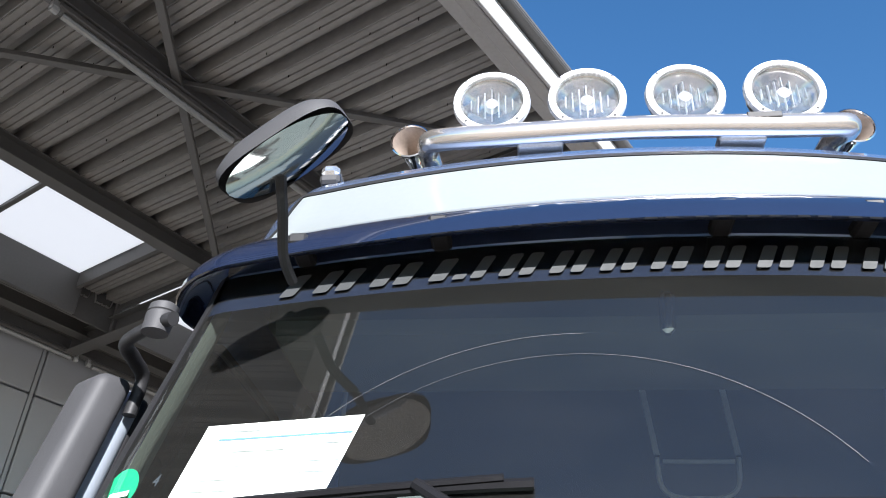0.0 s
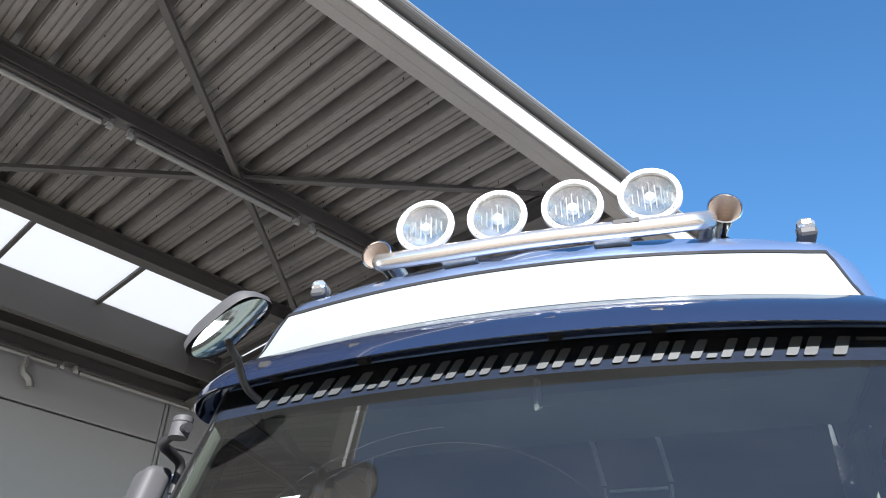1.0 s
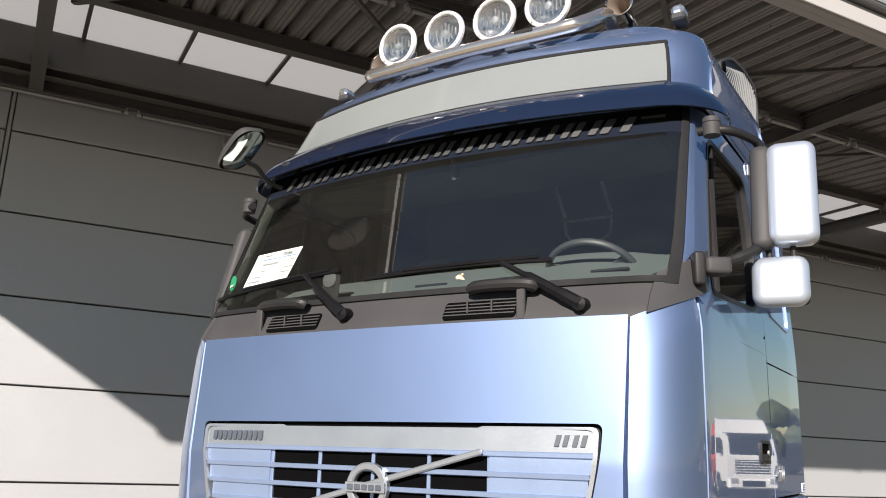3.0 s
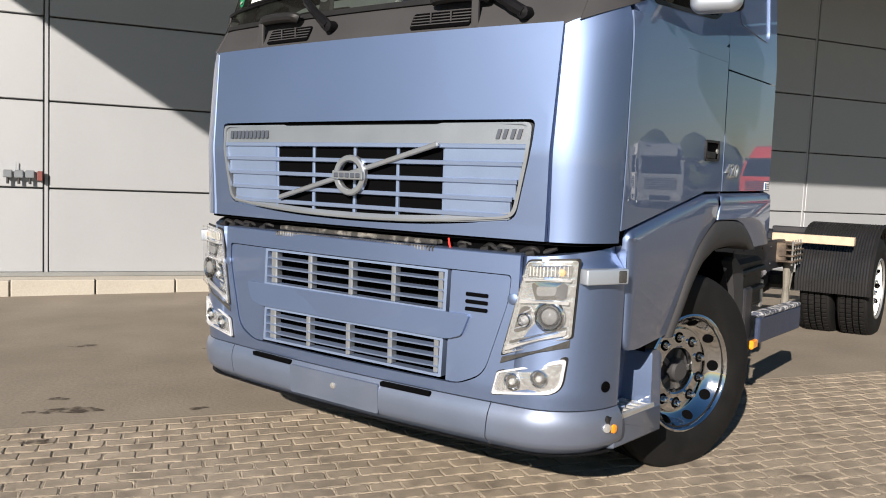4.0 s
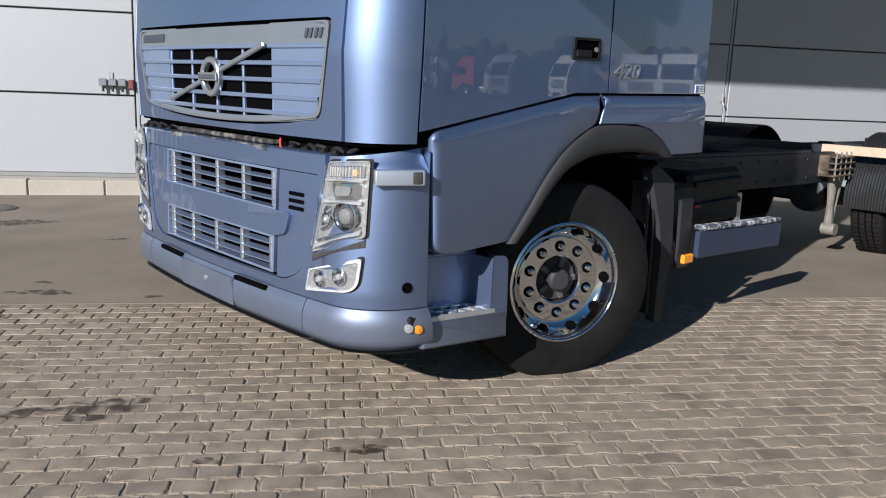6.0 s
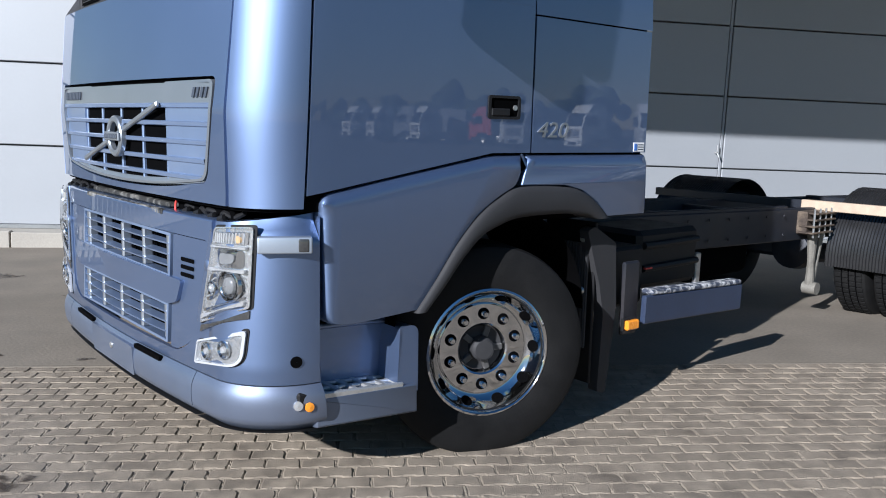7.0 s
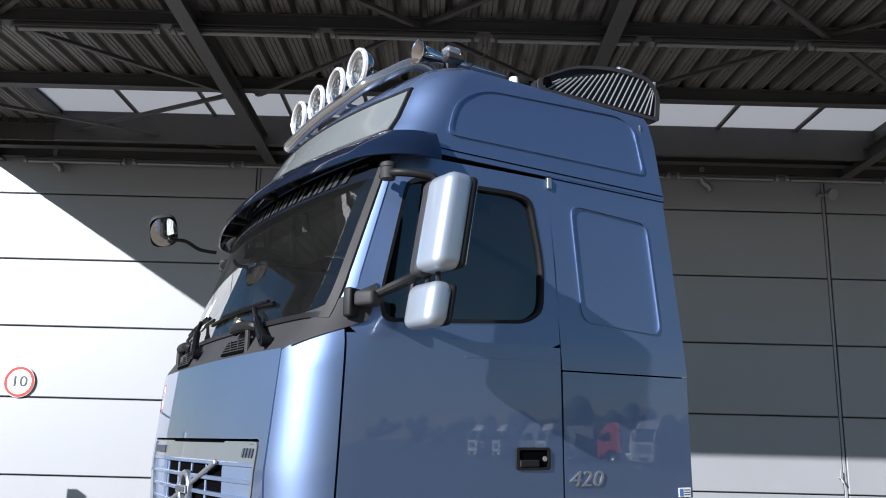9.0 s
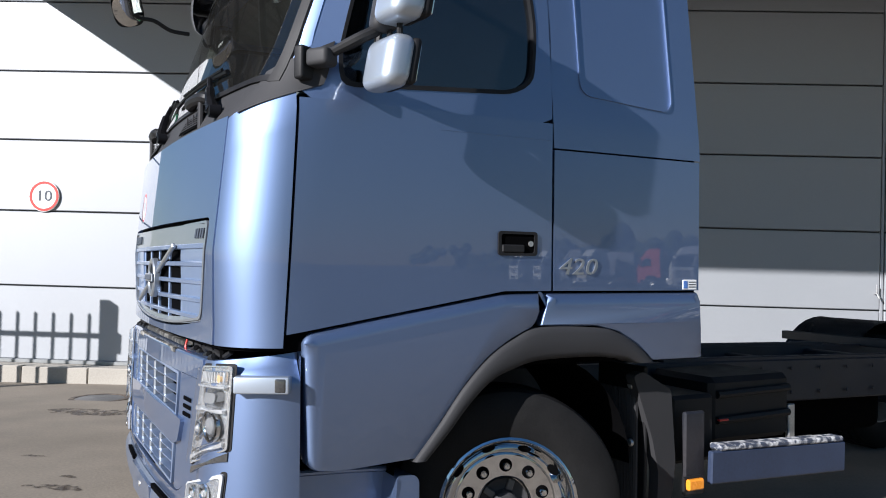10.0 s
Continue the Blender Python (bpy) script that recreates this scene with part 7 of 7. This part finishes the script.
for k in range(420):
    u = random.random()
    p = Vector((-60 + 260 * u, 95 + 18 * math.sin(u * 9) + random.uniform(-6, 6), random.uniform(0.5, 6.5) * (0.6 + 0.4 * math.sin(u * 37) ** 2)))
    r = random.uniform(0.9, 2.1)
    q = Matrix.Rotation(random.random() * 6, 4, "Z")
    n = 7
    mm.lathe([(0.001, -r), (r * 0.7, -r * 0.6), (r, 0.1), (r * 0.6, r * 0.7), (0.001, r)], Matrix.Translation(p) @ q, n)
tagged(part("tree_line", mm, TREE), "dark tree line far behind the yard", "trees", kind="stuff")

# ---- stains, pavers ----
def stain(u, v, r, el, seed):
    random.seed(seed)
    n = 40
    ph = [random.uniform(0, 6.28) for _ in range(6)]
    pts = []
    for k in range(n):
        t = 2 * math.pi * k / n
        q = r * (1 + 0.22 * math.sin(2 * t + ph[0]) + 0.16 * math.sin(3 * t + ph[1]) + 0.10 * math.sin(7 * t + ph[2]) + 0.08 * math.sin(11 * t + ph[3]))
        pts.append(uv(u + q * math.cos(t) * el, v + q * math.sin(t), 0.004))
    return M().add([uv(u, v, 0.004)] + pts, [(0, 1 + k, 1 + (k + 1) % n) for k in range(n)])


def at_uv(x, y):
    p = Vector((x, y, 0))
    return p.dot(U), p.dot(V)


for x, y, r, el, sd in ((-2.03, -0.3, 0.07, 2.6, 1), (-2.3, -0.2, 0.03, 2.0, 2), (-5.7, 0.3, 0.30, 1.5, 3), (-3.2, -0.4, 0.04, 2, 4), (-3.9, 0.9, 0.05, 2.4, 5), (-1.6, -0.7, 0.03, 3, 6), (-3.0, 1.6, 0.06, 2, 7), (-4.6, -0.9, 0.05, 3, 8), (-1.5, 0.25, 0.03, 2, 9)):
    u0, v0 = at_uv(x, y)
    tagged(part("oil_stain", stain(u0, v0, r, el, sd), OIL, smooth=0), "dark dried oil stain on the concrete", "stain", "stains on the concrete")


def manhole(u, v):
    t = thing("manhole_cover", "round worn iron manhole cover in the concrete", "manhole cover", kind="structure")
    p = uv(u, v, 0.004)
    m = Matrix.Translation(p)
    part("ring", M().lathe([(0.30, 0.0), (0.30, 0.006), (0.36, 0.006), (0.365, 0.0)], m, 40, True), RUSTY, t)
    part("lid", M().lathe([(0.001, 0.005), (0.28, 0.005), (0.295, 0.0)], m, 40), STEELGREY, t)


manhole(-3.55, -6.05)


def paver_mesh(seed):
    """A block with stepped long edges, worn round and chipped at its corners."""
    rnd = random.Random(seed)
    L, W = 0.1575, 0.1005
    k = 0.0035
    hx, hy = L / 2, W / 2
    lower = [(-hx, -hy - k), (-hx * 0.72, -hy - k), (-hx * 0.48, -hy - k), (-hx * 0.34, -hy + k), (0, -hy + k), (hx * 0.34, -hy + k), (hx * 0.48, -hy - k), (hx * 0.72, -hy - k), (hx, -hy - k)]
    edge = lower + [(hx, -0.015), (hx, 0.018)] + [(x, y + 2 * hy) for x, y in lower[8::-1]] + [(-hx, 0.018), (-hx, -0.015)]
    n = len(edge)
    rim, top = [], []
    for i, (x, y) in enumerate(edge):
        corner = abs(x) > hx * 0.9 and abs(y) > hy * 0.8
        w = rnd.uniform(0.003, 0.006) if corner and rnd.random() < 0.7 else rnd.uniform(0.0, 0.0022)
        if corner and rnd.random() < 0.2:
            w = rnd.uniform(0.010, 0.016)
        q = 1 - w / math.hypot(x, y)
        rim.append((x * q, y * q))
        e = q - rnd.uniform(0.004, 0.0085) / math.hypot(x, y)
        top.append((x * e, y * e))
    v = [(x, y, -0.03) for x, y in rim] + [(x, y, -0.0045) for x, y in rim] + [(x, y, -0.0008 * rnd.random()) for x, y in top] + [(0, 0, 0.0006)]
    f = [(r * n + i, r * n + (i + 1) % n, (r + 1) * n + (i + 1) % n, (r + 1) * n + i) for r in (0, 1) for i in range(n)] + [(2 * n + i, 2 * n + (i + 1) % n, 3 * n) for i in range(n)]
    return v, f


PL, PW = 0.162, 0.1085
random.seed(12)
paving = thing("paving", "worn brown-grey concrete pavers in running bond", "pavement", kind="structure")
shapes = [paver_mesh(seed) for seed in range(8)]
paver_data = []
for pv, pf in shapes:
    pme = bpy.data.meshes.new("paver")
    pme.from_pydata(pv, [], pf)
    pme.materials.append(PAVER)
    paver_data.append(pme)
rest, count = M(), 0
QU = Matrix((U, -V, Z)).transposed()
for r in range(74):
    v = -1.22 + PW * (r + 0.5)
    for k in range(-30, 62):
        u = (k + 0.5 * (r % 2)) * PL
        place = uv(u + random.uniform(-0.003, 0.003), v + random.uniform(-0.002, 0.002), random.uniform(-0.0014, 0.0016) + 0.0012 * math.sin(u * 2.1 + v))
        tip = Euler((random.uniform(-0.014, 0.014), random.uniform(-0.008, 0.008), random.uniform(-0.035, 0.035))).to_matrix()
        kind = random.randrange(8)
        pv, pf = shapes[kind]
        near = -0.35 < u < 2.0 and 2.05 < v < 4.2
        if near and count < 300 and (r + k) >= 0:
            ob = new("paver", paver_data[kind])
            ob.parent = paving
            ob.matrix_world = Matrix.Translation(place) @ (QU @ tip).to_4x4()
            count += 1
        else:
            m3 = QU @ tip
            rest.add([m3 @ Vector(p) + place for p in pv], pf)
me = bpy.data.meshes.new("pavers")
me.from_pydata(rest.v, [], rest.f)
me.materials.append(PAVER)
ob = new("pavers", me)
ob.parent = paving
tagged(ob, kind="stuff")


def value_noise(a, c, seed):
    """Smooth random values in 0 to 1 over a plane."""
    table_ = np.random.default_rng(seed).random((256, 256))
    ia, ic = np.floor(a).astype(int), np.floor(c).astype(int)
    fa, fc = a - ia, c - ic
    fa, fc = fa * fa * (3 - 2 * fa), fc * fc * (3 - 2 * fc)
    g = lambda p, q: table_[p % 256, q % 256]
    return (g(ia, ic) * (1 - fa) + g(ia + 1, ic) * fa) * (1 - fc) + (g(ia, ic + 1) * (1 - fa) + g(ia + 1, ic + 1) * fa) * fc


# sand swept into the joints, spilling over the worn edges here and there
SU, SV = np.meshgrid(np.arange(-1.6, 3.4, 0.0095), np.arange(-0.4, 4.4, 0.0095), indexing="ij")
row = np.floor((SV + 1.22) / PW)
dv = np.abs((SV + 1.22) / PW - np.round((SV + 1.22) / PW)) * PW
shift = (SU / PL) - 0.5 * (row % 2) + 0.5
du = np.abs(shift - np.round(shift)) * PL
gap = np.minimum(du, dv)
lump = 0.6 * value_noise(SU * 38, SV * 38, 3) + 0.4 * value_noise(SU * 90, SV * 90, 4)
fill = value_noise(SU * 5, SV * 5, 5)
height = -0.0105 + 0.0050 * fill + 0.0125 * lump - 0.42 * gap
height = np.where(gap > 0.019, -0.02, height)
O0, DU, DV = uv(0, 0), uv(1, 0) - uv(0, 0), uv(0, 1) - uv(0, 0)
spots = np.array(O0) + SU[..., None] * np.array(DU) + SV[..., None] * np.array(DV) + height[..., None] * np.array((0, 0, 1.0))
nu, nv = SU.shape
ids = np.arange(nu * nv).reshape(nu, nv)
keep = np.minimum.reduce([gap[:-1, :-1], gap[1:, :-1], gap[1:, 1:], gap[:-1, 1:]]) < 0.019
quads = np.stack([ids[:-1, :-1], ids[1:, :-1], ids[1:, 1:], ids[:-1, 1:]], -1)[keep]
sme = bpy.data.meshes.new("joint_sand")
sme.from_pydata(spots.reshape(-1, 3).tolist(), [], quads.tolist())
sme.materials.append(SOIL)
tagged(new("joint_sand", sme), "pale sand swept into the paver joints", "sand", kind="stuff")
random.seed(31)
mm = M()
for k in range(420):
    r = random.randrange(8, 46)
    u0, v0 = random.uniform(-1.5, 3.3), -1.22 + PW * r + random.gauss(0, 0.008)
    a = random.uniform(0.0015, 0.0042)
    p = uv(u0, v0, 0.001)
    mm.add([p + Vector((a, 0, 0)), p + Vector((0, a * 0.8, 0)), p - Vector((a * 0.9, 0, 0)), p - Vector((0, a, 0)), p + Vector((0, 0, a * 0.9))], [(0, 1, 4), (1, 2, 4), (2, 3, 4), (3, 0, 4)])
grit = part("loose_grit", mm, KERB, smooth=0)
tagged(grit, "pale loose grit on the pavers", "grit", kind="stuff")
for x, y, r, el, sd in ((0.22, -0.70, 0.125, 1.35, 11), (0.05, -1.0, 0.05, 2.5, 12), (1.28, -0.02, 0.05, 2.0, 13), (1.95, 0.02, 0.04, 1.5, 14), (1.0, -0.55, 0.03, 2, 15), (2.2, -0.2, 0.04, 1.8, 16)):
    u0, v0 = at_uv(x, y)
    tagged(part("oil_stain", stain(u0, v0, r, el, sd), OIL, smooth=0), "dark dried oil stain on the pavers", "stain", "stains on the pavers")
